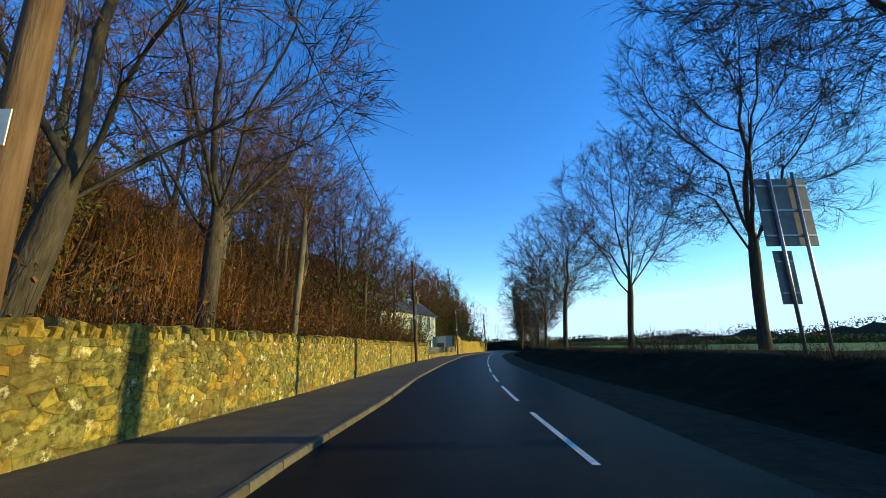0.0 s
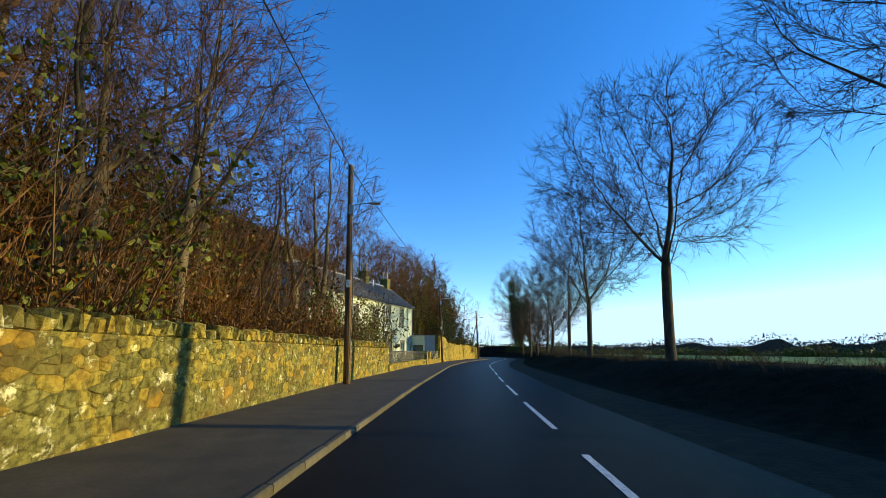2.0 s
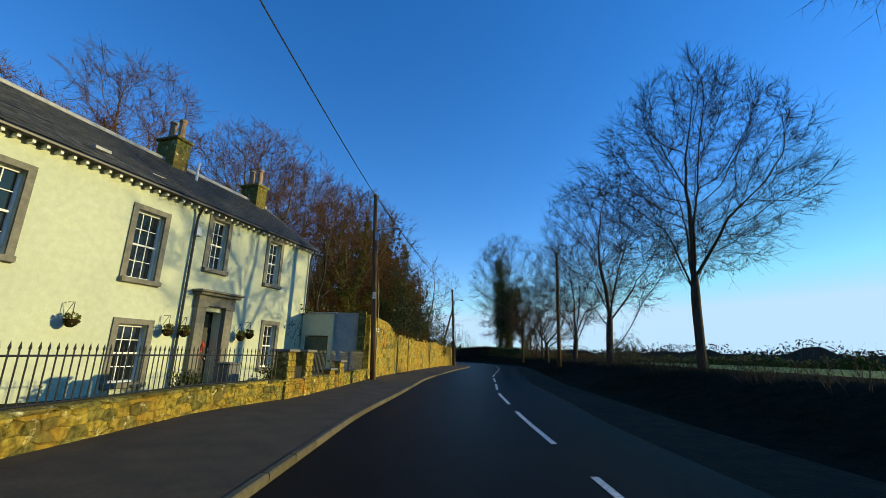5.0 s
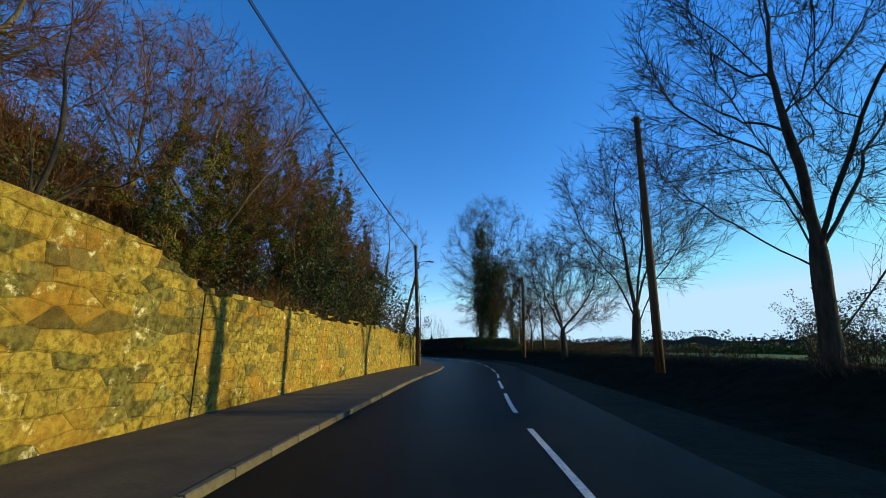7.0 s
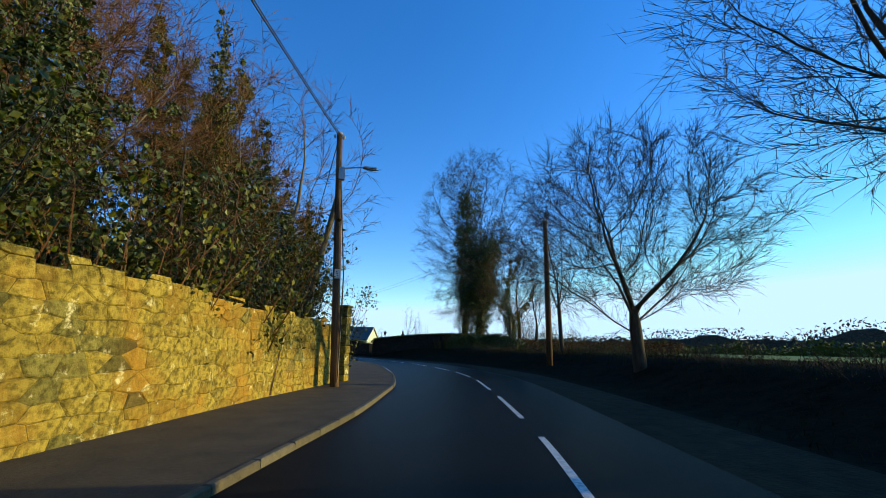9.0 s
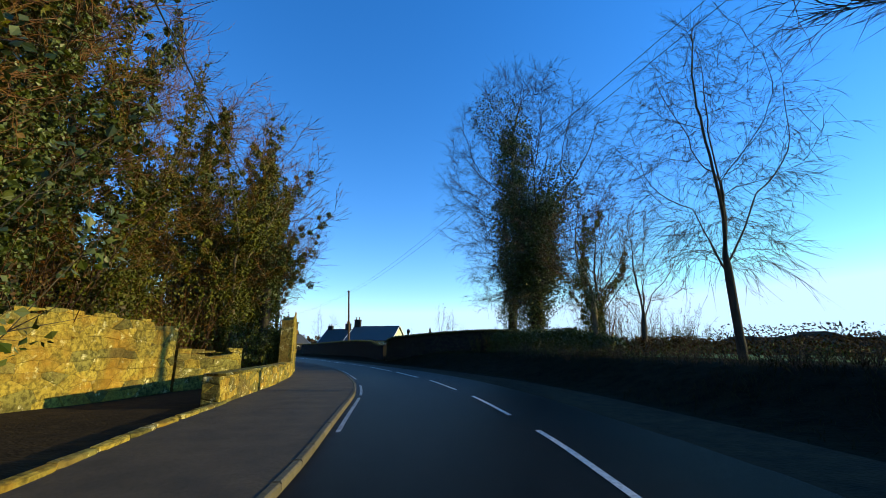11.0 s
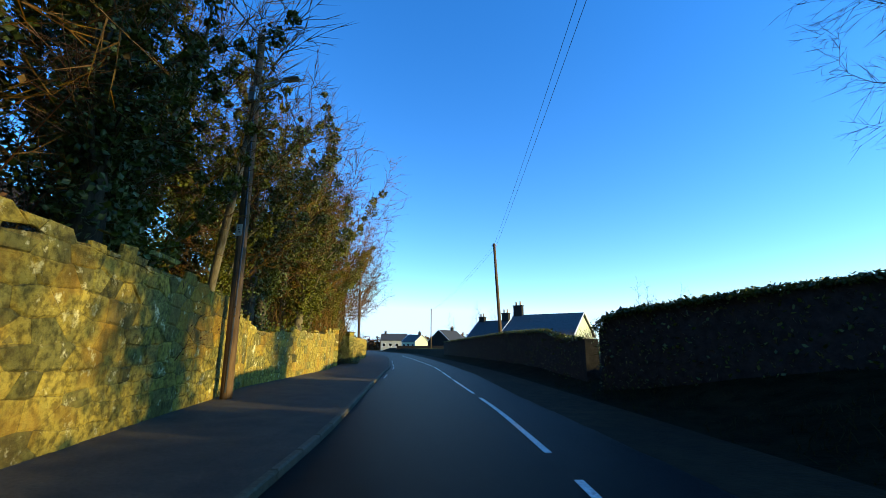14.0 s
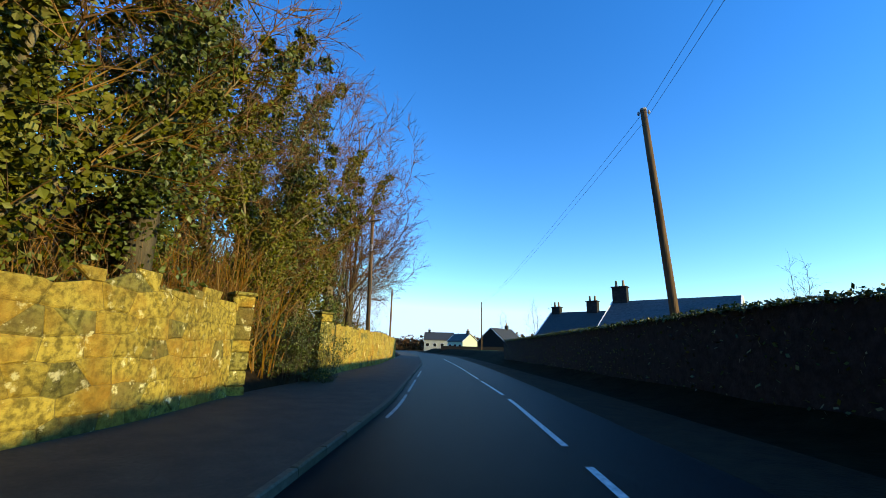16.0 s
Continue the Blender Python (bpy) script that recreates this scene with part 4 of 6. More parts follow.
# ---------------------------------------------------------------- garden: railings, piers, gate, bushes
def gate_pier(x, y, h, rz):
    p = thing("gate_pier", (x, y, 0.08), "square rubble stone gate pier with a flat cap", "pillar", "garden gate piers", rz)
    rng = np.random.default_rng(int(y * 7))
    local("core", Build().box((0, 0, h / 2), (0.40, 0.46, h)), "mortar", p)
    z = 0.02
    while z < h - 0.1:
        hh = min(rng.uniform(0.14, 0.24), h - z)
        a = rng.uniform(0.16, 0.30)
        local("stone_block", Build().box((0, -0.23 + a / 2, z + hh / 2), (0.46, a - 0.02, hh - 0.02), 0, 0.02), "stone", p)
        local("stone_block", Build().box((0, -0.23 + a + (0.46 - a) / 2, z + hh / 2), (0.46, 0.46 - a - 0.01, hh - 0.02), 0, 0.02), "stone", p)
        z += hh
    local("cap", Build().box((0, 0, h + 0.04), (0.60, 0.62, 0.09), 0, 0.025), "surround", p, "thin stone cap")
    return p


for y, h in ((69.6, 1.38), (70.75, 1.38), (73.2, 0.72), (74.4, 1.0)):
    gate_pier(WALL(y) - 0.18, y, h, -15)


def railing(y0, y1):
    """Iron railing on the garden wall: two rails and a row of spiked bars."""
    p = thing("railing", (WALL(y0) - 0.18, y0, 0.58), "black iron railing with spiked bars on the garden wall", "railing", "garden railings")
    o = (WALL(y0) - 0.18, y0)
    bar = Build().tube([(0, 0, 0), (0, 0, 0.86), (0, 0, 0.88), (0, 0, 0.97)], [0.011, 0.011, 0.02, 0.002], 6).mesh("bar")
    bar.materials.append(M["iron"])
    n = int((y1 - y0) / 0.14)
    ys = [y0 + (y1 - y0) * (k + 0.5) / n for k in range(n)]
    for z in (0.12, 0.78):
        local("rail", Build().tube([(WALL(y) - 0.18 - o[0], y - o[1], z) for y in np.linspace(y0, y1, 8)], [0.016] * 8, 5), "iron", p)
    for y in ys:
        q = new("bar", bar)
        q.parent = p
        q.location = (WALL(y) - 0.18 - o[0], y - o[1], 0)


railing(53.8, 61.4)
railing(61.5, 69.3)
railing(71.05, 72.9)
railing(73.45, 74.15)
railing(74.65, 78.9)
gate = thing("garden_gate", (WALL(70.17) - 0.15, 70.17, 0.1), "low dark boarded garden gate, closed", "gate", rz=-20)
for k in range(5):
    local("board", Build().box((0, -0.24 + k * 0.12, 0.5), (0.03, 0.11, 0.86 + 0.03 * math.sin(k)), 0, 0.006), "door", gate)
for z in (0.25, 0.75):
    local("ledge", Build().box((-0.03, 0, z), (0.03, 0.6, 0.09), 0, 0.006), "door", gate)


def bush(name, x, y, z, r, n, mat, label, seed, flat=1.0, group=""):
    t = thing(name, (x, y, z), label, "bush", group)
    rng = np.random.default_rng(seed)
    st = Build()
    for _ in range(9):
        a = rng.uniform(0, 6.28)
        st.tube([(0, 0, -0.1), (0.3 * r * math.cos(a), 0.3 * r * math.sin(a), r * 0.7), (0.6 * r * math.cos(a), 0.6 * r * math.sin(a), r * 1.3 * flat)], [0.02, 0.014, 0.006], 4)
    local("stem_cluster", st, "bark", t)
    lv = Build()
    leaf_cloud(rng, lv, [(np.array((rng.normal(0, 0.3) * r, rng.normal(0, 0.3) * r, r * flat * rng.uniform(0.6, 1.2))), rng.uniform(0, 0.25) * r) for _ in range(14)], n, 0.5 * r, 0.08)
    local("foliage", lv, mat, t)
    return t


bush("garden_bush", -1.0, 71.9, 0.08, 0.55, 900, "leaf_olive", "round clipped evergreen bush behind the railing", 3)
bush("garden_bush", -2.6, 69.4, 0.08, 0.5, 800, "leaf_ivy", "small dark evergreen bush by the cottage", 4)
binn = thing("wheelie_bin", (-1.9, 70.3, 0.1), "grey plastic bin standing in the garden", "bin", rz=-15)
local("body", Build().box((0, 0, 0.48), (0.5, 0.52, 0.9), 0, 0.03), "sign_back", binn)
local("lid", Build().box((0, 0, 0.97), (0.56, 0.58, 0.07), 0, 0.025), "sign_back", binn)
crate = thing("storage_box", (0.2, 77.2, 0.1), "pale plastic storage box inside the railing", "box", rz=-15)
local("body", Build().box((0, 0, 0.3), (0.4, 0.6, 0.55), 0, 0.03), "plate", crate)
local("lid", Build().box((0, 0, 0.6), (0.44, 0.64, 0.06), 0, 0.02), "plate", crate)


# ---------------------------------------------------------------- poles, wires, signs, lamps
def utility_pole(x, y, z, h, label, lean=(0.0, 0.0), plate=0.0, lamp=0.0, box=0.0, strut=None, arms=(), lamp_dir=(1, 0.1), r=0.155):
    p = thing("utility_pole", (x, y, z), label, "pole", "wooden utility poles")
    top = np.array((lean[0] * h, lean[1] * h, h))

    def on(t):
        return top * (t / h)
    local("pole", Build().tube([on(-0.3), on(h * 0.3), on(h * 0.7), on(h)], [r, r * 0.93, r * 0.82, r * 0.72], 12), "pole", p, smooth=True)
    local("cap", Build().tube([on(h - 0.02), on(h + 0.05), on(h + 0.1)], [r * 0.8, r * 0.8, 0.02], 10), "lead", p)
    ins = Build()
    for dx in (-0.09, 0.09):
        q = on(h - 0.18) + np.array((dx * 1.9, 0, 0))
        ins.tube([q, q + np.array((0, 0, 0.07)), q + np.array((0, 0, 0.15))], [0.03, 0.05, 0.03], 8)
    local("insulator", ins, "lead", p)
    if plate:
        q = on(plate)
        local("number_plate", Build().box((q[0] + 0.02, q[1] - r - 0.006, plate), (0.19, 0.012, 0.34), 0, 0.004), "plate", p, "white enamel warning plate")
        bars = Build()
        for k in range(3):
            bars.box((q[0] + 0.02 + 0.02 * (k - 1), q[1] - r - 0.016, plate + 0.08 - k * 0.07), (0.05, 0.006, 0.03), 0)
        local("plate_marks", bars, "iron", p)
    if box:
        q = on(box)
        local("fuse_box", Build().box((q[0] + 0.12, q[1] - r - 0.1, box), (0.22, 0.16, 0.5), 0, 0.02), "steel", p, "grey metal fuse box")
        local("conduit", Build().tube([(q[0] + 0.1, q[1] - r, box - 0.25), (r * 0.6, -r * 0.95, box * 0.5), (r * 0.6, -r * 1.05, 0.2)], [0.025] * 3, 6), "iron", p, "dark cable conduit down the pole")
    if lamp:
        d = np.array((*lamp_dir, 0.0))
        d /= np.linalg.norm(d)
        q = on(lamp)
        e = q + d * 0.95 + np.array((0, 0, 0.18))
        arm = local("lamp_arm", Build().tube([q, q + d * 0.5 + np.array((0, 0, 0.12)), e], [0.028] * 3, 6), "steel", p, "steel lamp bracket")
        ang = math.degrees(math.atan2(d[1], d[0]))
        local("lamp_head", Build().box(tuple(e + d * 0.22), (0.52, 0.2, 0.09), ang, 0.03).box(tuple(e + d * 0.26 - np.array((0, 0, 0.055))), (0.34, 0.15, 0.03), ang, 0.01), "steel", arm, "flat street lamp head")
    for z_arm, length in arms:
        q = on(z_arm)
        local("crossarm", Build().box((q[0], q[1] - 0.14, z_arm), (length, 0.09, 0.11), 0, 0.01), "pole", p)
    if strut:
        (sx, sy), zt = strut
        q = on(zt)
        local("strut", Build().tube([(sx, sy, -0.3), q * 0.5 + np.array((sx, sy, 0)) * 0.5, q], [0.13, 0.12, 0.10], 10), "bark_pale", p, "pale leaning strut pole", smooth=True)
    return Vector((x + top[0], y + top[1], z + h - 0.08))


FOOT = 0.1
tops = []
tops.append(utility_pole(-3.75, 3.3, FOOT, 10.0, "brown wooden utility pole with a white plate, close to the wall", plate=3.3))
tops.append(utility_pole(-2.98, 42.15, FOOT, 10.15, "brown wooden utility pole with street lamp, against the wall", (-0.035, 0.0), plate=4.35, lamp=8.1, box=7.8))
tops.append(utility_pole(2.06, 79.15, FOOT, 10.25, "tall wooden utility pole with fuse box and lamp by the cottage", (-0.045, 0.0), plate=4.4, lamp=8.15, box=7.7))
tops.append(utility_pole(10.05, 109.3, FOOT, 9.45, "wooden utility pole with leaning strut and street lamp", (-0.04, 0.0), lamp=8.0, box=7.7, plate=3.9, strut=((-1.9, 2.2), 7.0)))
tops.append(utility_pole(3.35, 150.6, FOOT, 11.2, "brown wooden utility pole with strut and street lamp", (-0.02, 0.0), plate=4.6, lamp=9.3, box=8.9, strut=((-3.0, 1.6), 8.6)))
tops.append(utility_pole(-9.9, 184.7, FOOT, 10.6, "wooden utility pole with crossarm and lamp beside the sunlit wall", (-0.02, 0.0), lamp=8.3, box=8.0, arms=((10.0, 1.2),)))
tops.append(utility_pole(-25.5, 216.0, FOOT, 9.8, "distant wooden utility pole at the bend", lamp=8.3))
tops_right = [utility_pole(16.0, 89.4, 1.0, 9.0, "pale wooden utility pole on the bank", (0.02, 0.0), r=0.15),
              utility_pole(19.95, 113.3, 0.9, 7.0, "pale wooden utility pole on the bank", (0.02, 0.0), r=0.15),
              utility_pole(7.4, 175.3, 0.3, 9.7, "pale wooden utility pole behind the roadside wall", (-0.045, 0.0), r=0.15),
              utility_pole(-23.5, 257.0, 0.0, 12.2, "distant utility pole by the far houses", r=0.16)]


def wire(a, b, sag, r=0.014):
    a, b = Vector(a), Vector(b)
    o = a.copy()
    t = thing("overhead_wire", tuple(o), "black overhead cable hanging between two poles", "cable", "overhead cables")
    pts = []
    for k in range(25):
        u = k / 24
        q = a.lerp(b, u) - o
        pts.append((q.x, q.y, q.z - sag * 4 * u * (1 - u)))
    local("cable", Build().tube(pts, [r] * 25, 5), "iron", t)


for a, b in zip(tops, tops[1:]):
    wire(a, b, 0.55, 0.022)
wire(tops[2] + Vector((0.16, 0, -0.12)), tops[3] + Vector((0.16, 0, -0.12)), 0.6)
for k, dz in enumerate((0.0, -0.25)):
    wire(tops_right[0] + Vector((0.1 * k, 0, dz)), tops_right[1] + Vector((0.1 * k, 0, dz)), 0.35, 0.007)
    wire(tops_right[1] + Vector((0.1 * k, 0, dz)), tops_right[2] + Vector((0.1 * k, 0, dz)), 0.7, 0.007)
    wire(tops_right[2] + Vector((0.1 * k, 0, dz)), tops_right[3] + Vector((0.1 * k, 0, dz)), 0.9, 0.007)

# road sign seen from behind, on two posts
sign = thing("road_sign", (11.2, 13.0, 0.0), "large road sign on two steel posts, grey back showing", "road sign", rz=3)
gz = ground_z(11.2, 13.0)
for dx in (-0.42, 0.42):
    local("post", Build().tube([(dx, 0.0, gz - 0.4), (dx, 0.0, 6.9)], [0.055, 0.055], 10), "steel", sign, smooth=True)
panel = local("sign_panel", Build().box((0.0, 0.09, 5.55), (1.75, 0.03, 2.3), 0, 0.01), "sign_back", sign, "grey rectangular sign back")
for z in (4.75, 5.6, 6.45):
    local("rail", Build().box((0.0, 0.065, z), (1.7, 0.025, 0.06)), "steel", panel)
small = local("lower_panel", Build().box((-0.42, 0.09, 3.4), (0.62, 0.03, 1.7), 0, 0.01), "sign_back", sign, "narrow grey lower sign back")
for z in (2.9, 3.9):
    local("rail", Build().box((-0.42, 0.065, z), (0.56, 0.025, 0.05)), "steel", small)

# street name plate on the high wall: its lettering as plain bars
plate = thing("street_name_plate", (WALL(80.9) + 0.075, 80.9, 2.75), "small white street name plate fixed to the stone wall", "sign", rz=-6)
local("plate", Build().box((0, 0, 0), (0.02, 1.0, 0.22), 0, 0.005), "plate", plate)
local("border", Build().box((0.011, 0, 0.095), (0.006, 0.98, 0.012)).box((0.011, 0, -0.095), (0.006, 0.98, 0.012)), "iron", plate)
local("lettering", Build().box((0.012, -0.27, 0.0), (0.006, 0.26, 0.09)).box((0.012, 0.14, 0.0), (0.006, 0.5, 0.09)), "iron", plate, "dark plain bars in place of lettering")


# ---------------------------------------------------------------- woodland on the hill
def thicket_meshes(seed, stems=52, tall=(2.2, 4.4), leaves=750, upright=0.25, leaf=0.11, reach=1.7):
    rng = np.random.default_rng(seed)
    st, lv, thin, centres = Build(), Build(), [], []
    for _ in range(stems):
        a, r = rng.uniform(0, 6.28), reach * math.sqrt(rng.uniform(0, 1))
        ln = rng.uniform(*tall)
        d = (upright * math.cos(a) + rng.normal(0, 0.12), upright * math.sin(a) + rng.normal(0, 0.12), 1.0)
        pts, _ = polyline(rng, (r * math.cos(a), r * math.sin(a), -0.3), d, ln + 0.3, 3, 0.14, -0.01)
        st.tube(pts, 0.017 * rng.uniform(0.7, 1.5) * np.linspace(1, 0.3, 4), 3, False)
        for k in range(1, 4):
            centres.append((pts[k], 0.0))
            for _ in range(2):
                dd = aside(rng, pts[k] - pts[k - 1], rng.uniform(0.4, 1.0), rng.uniform(0, 6.28))
                thin.append((pts[k], pts[k] + dd * rng.uniform(0.3, 0.9)))
    for a, e in thin:
        d = e - a
        s1 = np.cross(d, (0.2, 0.3, 0.9))
        s1 *= 0.008 / (np.linalg.norm(s1) + 1e-9)
        s2 = np.cross(d, s1)
        s2 *= 0.008 / (np.linalg.norm(s2) + 1e-9)
        st.add([a + s1, a - s1 * 0.5 + s2, a - s1 * 0.5 - s2, e], [(0, 1, 3), (1, 2, 3), (2, 0, 3)])
    if leaves:
        leaf_cloud(rng, lv, centres, leaves, 0.42, leaf)
    return st, lv


def make_thicket(name, seed, label, stem_mat, leaf_mat, group, **kw):
    st, lv = thicket_meshes(seed, **kw)
    t = thing(name, (0, 0, -300), label, "bush", group)
    local("brushwood", st, stem_mat, t)
    if lv.v:
        local("foliage", lv, leaf_mat, t)
    return t


WOOD = "bare woodland trees on the hill"
IVY = "ivy-clad trees behind the wall"
THICK = "woodland undergrowth"
wood_kw = dict(step=0.6, kill=1.15, n=480, twigs=3, twiglets=3, twig_len=(0.6, 1.3), twig_r=0.013)
ivy_kw = dict(wood_kw, n=430, twigs=3, twiglets=2)
wood_a = make_tree("woodland_tree", 101, "slender bare woodland tree with pale sunlit bark", wood_mat="bark_pale", twig_mat="twig_red", group=WOOD, height=16, fork=5.0, reach=4.0, low=6.0, radius=0.22, limbs=6, spread=0.4, stems=3, **wood_kw)
wood_b = make_tree("woodland_tree", 102, "large bare woodland tree with forking pale limbs", wood_mat="bark_pale", twig_mat="twig_red", group=WOOD, height=15.5, fork=5.2, reach=5.2, low=5.5, radius=0.3, limbs=5, spread=0.75, **wood_kw)
wood_c = make_tree("woodland_tree", 103, "bare reddish-brown woodland tree with rounded crown", wood_mat="bark", twig_mat="twig_red", group=WOOD, height=14, fork=4.0, reach=5.0, low=4.5, radius=0.25, limbs=6, spread=0.7, **wood_kw)
wood_e = make_tree("woodland_tree", 105, "bare woodland tree with a dense rounded purple-brown crown", wood_mat="bark_pale", twig_mat="twig_red", group=WOOD, height=13.5, fork=3.6, reach=5.8, low=4.2, radius=0.26, limbs=8, spread=0.75, n=900, step=0.5, kill=0.85, twigs=4, twiglets=4, twig_len=(0.5, 1.2), twig_r=0.012, up=0.06)
wood_d = make_tree("woodland_tree", 104, "thin birch-like tree with pale trunk and fine twigs", wood_mat="bark_pale", twig_mat="twig_red", group=WOOD, height=13.5, fork=7.0, reach=3.0, low=5.5, radius=0.14, limbs=4, spread=0.5, **wood_kw)
ivy_a = make_tree("ivy_tree", 111, "tall tree with trunk and limbs wrapped in green ivy", wood_mat="bark", twig_mat="twig_red", group=IVY, height=15, fork=4.5, reach=4.0, low=3.5, radius=0.28, limbs=6, spread=0.5, ivy=14500, ivy_size=0.13, ivy_kw=dict(thick=0.012, reach=(0.3, 1.0), every=1), **ivy_kw)
ivy_b = make_tree("ivy_tree", 112, "leaning tree smothered in glossy olive ivy", wood_mat="bark_pale", twig_mat="twig_gold", group=IVY, height=14, fork=3.0, reach=4.2, low=2.5, radius=0.24, limbs=6, spread=0.65, ivy=14500, ivy_size=0.12, ivy_mat="leaf_olive", lean=(0.12, 0), ivy_kw=dict(thick=0.010, reach=(0.25, 0.9), every=1), **ivy_kw)
ivy_c = make_tree("ivy_tree", 113, "bare round-crowned tree with ivy climbing its trunk", wood_mat="bark_pale", twig_mat="twig_red", group=IVY, height=15, fork=5.0, reach=5.2, low=5.5, radius=0.24, limbs=6, spread=0.75, ivy=3000, ivy_kw=dict(thick=0.1, reach=(0.3, 0.7), top=8.5, every=1), **wood_kw)
thick_a = make_thicket("undergrowth_bush", 121, "brown leafless undergrowth with dead bracken leaves", "twig_red", "leaf_brown", THICK)
thick_b = make_thicket("undergrowth_bush", 122, "tangled brown saplings and brambles", "twig_red", "leaf_brown", THICK, stems=56, tall=(3.0, 6.0), leaves=550, upright=0.12)
thick_c = make_thicket("undergrowth_bush", 123, "olive bramble and ivy undergrowth", "twig_red", "leaf_olive", THICK, stems=46, leaves=2100, leaf=0.12)
thick_d = make_thicket("undergrowth_bush", 124, "golden upright dry stems above the wall", "twig_gold", "leaf_brown", THICK, stems=110, tall=(1.5, 2.8), leaves=0, upright=0.05, reach=1.1)
thick_e = make_thicket("evergreen_bush", 125, "dense dark green evergreen bush", "bark", "leaf_ivy", THICK, stems=50, tall=(2.5, 5.5), leaves=3300, leaf=0.125, upright=0.15, reach=1.3)

settle_tree(wood_a, -6.9, 49.4, 20, 1.0)
settle_tree(wood_b, -12.2, 21.7, 60, 1.1)
settle_tree(wood_c, -16.5, 49.5, 10, 1.1)
settle_tree(wood_e, WALL(99.7) - 8.8, 99.7, 20, 1.1)
settle_tree(wood_d, -9.6, 26.9, 0, 1.15)
settle_tree(ivy_a, 6.0, 137.5, 30, 1.1)
settle_tree(ivy_b, 1.0, 148.5, 0, 1.05)
settle_tree(ivy_c, -9.5, 126.0, 0, 1.35)
settle_tree(thick_a, -7.2, 20.0, 0, 1.0)
settle_tree(thick_b, -8.5, 33.0, 0, 1.0)
settle_tree(thick_c, -4.8, 51.0, 0, 0.9)
settle_tree(thick_d, 2.8, 93.0, 0, 1.0)
settle_tree(thick_e, 7.5, 109.6, 0, 1.0)

rng = np.random.default_rng(7)


def clear_of(x, y):
    """Whether a place behind the walls is free of the cottage, the yard and the poles' struts."""
    d = WALL(y) - x
    if 49 < y < 83 and d < 14.5:
        return False
    if 110.5 < y < 132.5 and d < 6.0:
        return False
    return d > 1.0


for y in np.arange(-9, 205, 4.6):
    for d in (2.0, 6.0, 11.5):
        yy = y + rng.uniform(-1.8, 1.8)
        x = WALL(yy) - d - rng.uniform(-0.7, 1.6)
        if not clear_of(x, yy) or d > 10 and yy > 128:
            continue
        if yy > 128:
            kind = (thick_c, thick_c, thick_a, thick_b, thick_e)[rng.integers(5)]
        elif yy > 80:
            kind = (thick_b, thick_a, thick_c, thick_e, thick_b)[rng.integers(5)]
        else:
            kind = (thick_a, thick_b, thick_b, thick_c)[rng.integers(4)]
        plant_tree(kind, x, yy, rng.uniform(0, 360), rng.uniform(0.8, 1.3) * (0.55 if d < 3 else 0.62 if 84 < yy < 106 and d < 9 else 1.0))
for x_off, y, s in ((1.7, 90.5, 0.9), (1.8, 95.5, 0.95), (1.7, 98, 0.8), (1.8, 165, 0.8), (1.9, 88.5, 0.9), (2.0, 93.3, 1.0)):
    plant_tree(thick_d, WALL(y) - x_off, y, y * 37, s)
for x, y, s in ((9.1, 113.2, 0.8), (-3.2, 81.8, 0.9), (3.6, 104.0, 1.25), (4.6, 106.5, 1.2), (2.5, 100.5, 1.2), (-5.0, 171.5, 0.5), (-4.7, 173, 0.45)):
    plant_tree(thick_e, x, y, y * 53, s)

for kind, x, y, s in ((thick_c, -5.2, 53.0, 1.25), (thick_c, -5.9, 56.0, 1.15), (thick_c, -4.3, 50.2, 0.9), (thick_a, -7.4, 54.0, 1.3), (thick_c, 0.2, 88.0, 0.8), (thick_c, 1.5, 95.5, 0.8), (thick_c, 3.2, 98.0, 0.9), (thick_c, 5.0, 104.5, 1.2), (thick_c, 6.6, 107.0, 1.2)):
    plant_tree(kind, x, y, y * 41, s)

for k in range(16):
    y = 27 + k * 1.85
    plant_tree((thick_b, thick_a, thick_b, thick_c)[k % 4], WALL(y) - 3.2 - 3.4 * ((k * 7) % 5) / 4, y, y * 71, 1.0 + 0.12 * (k % 4))

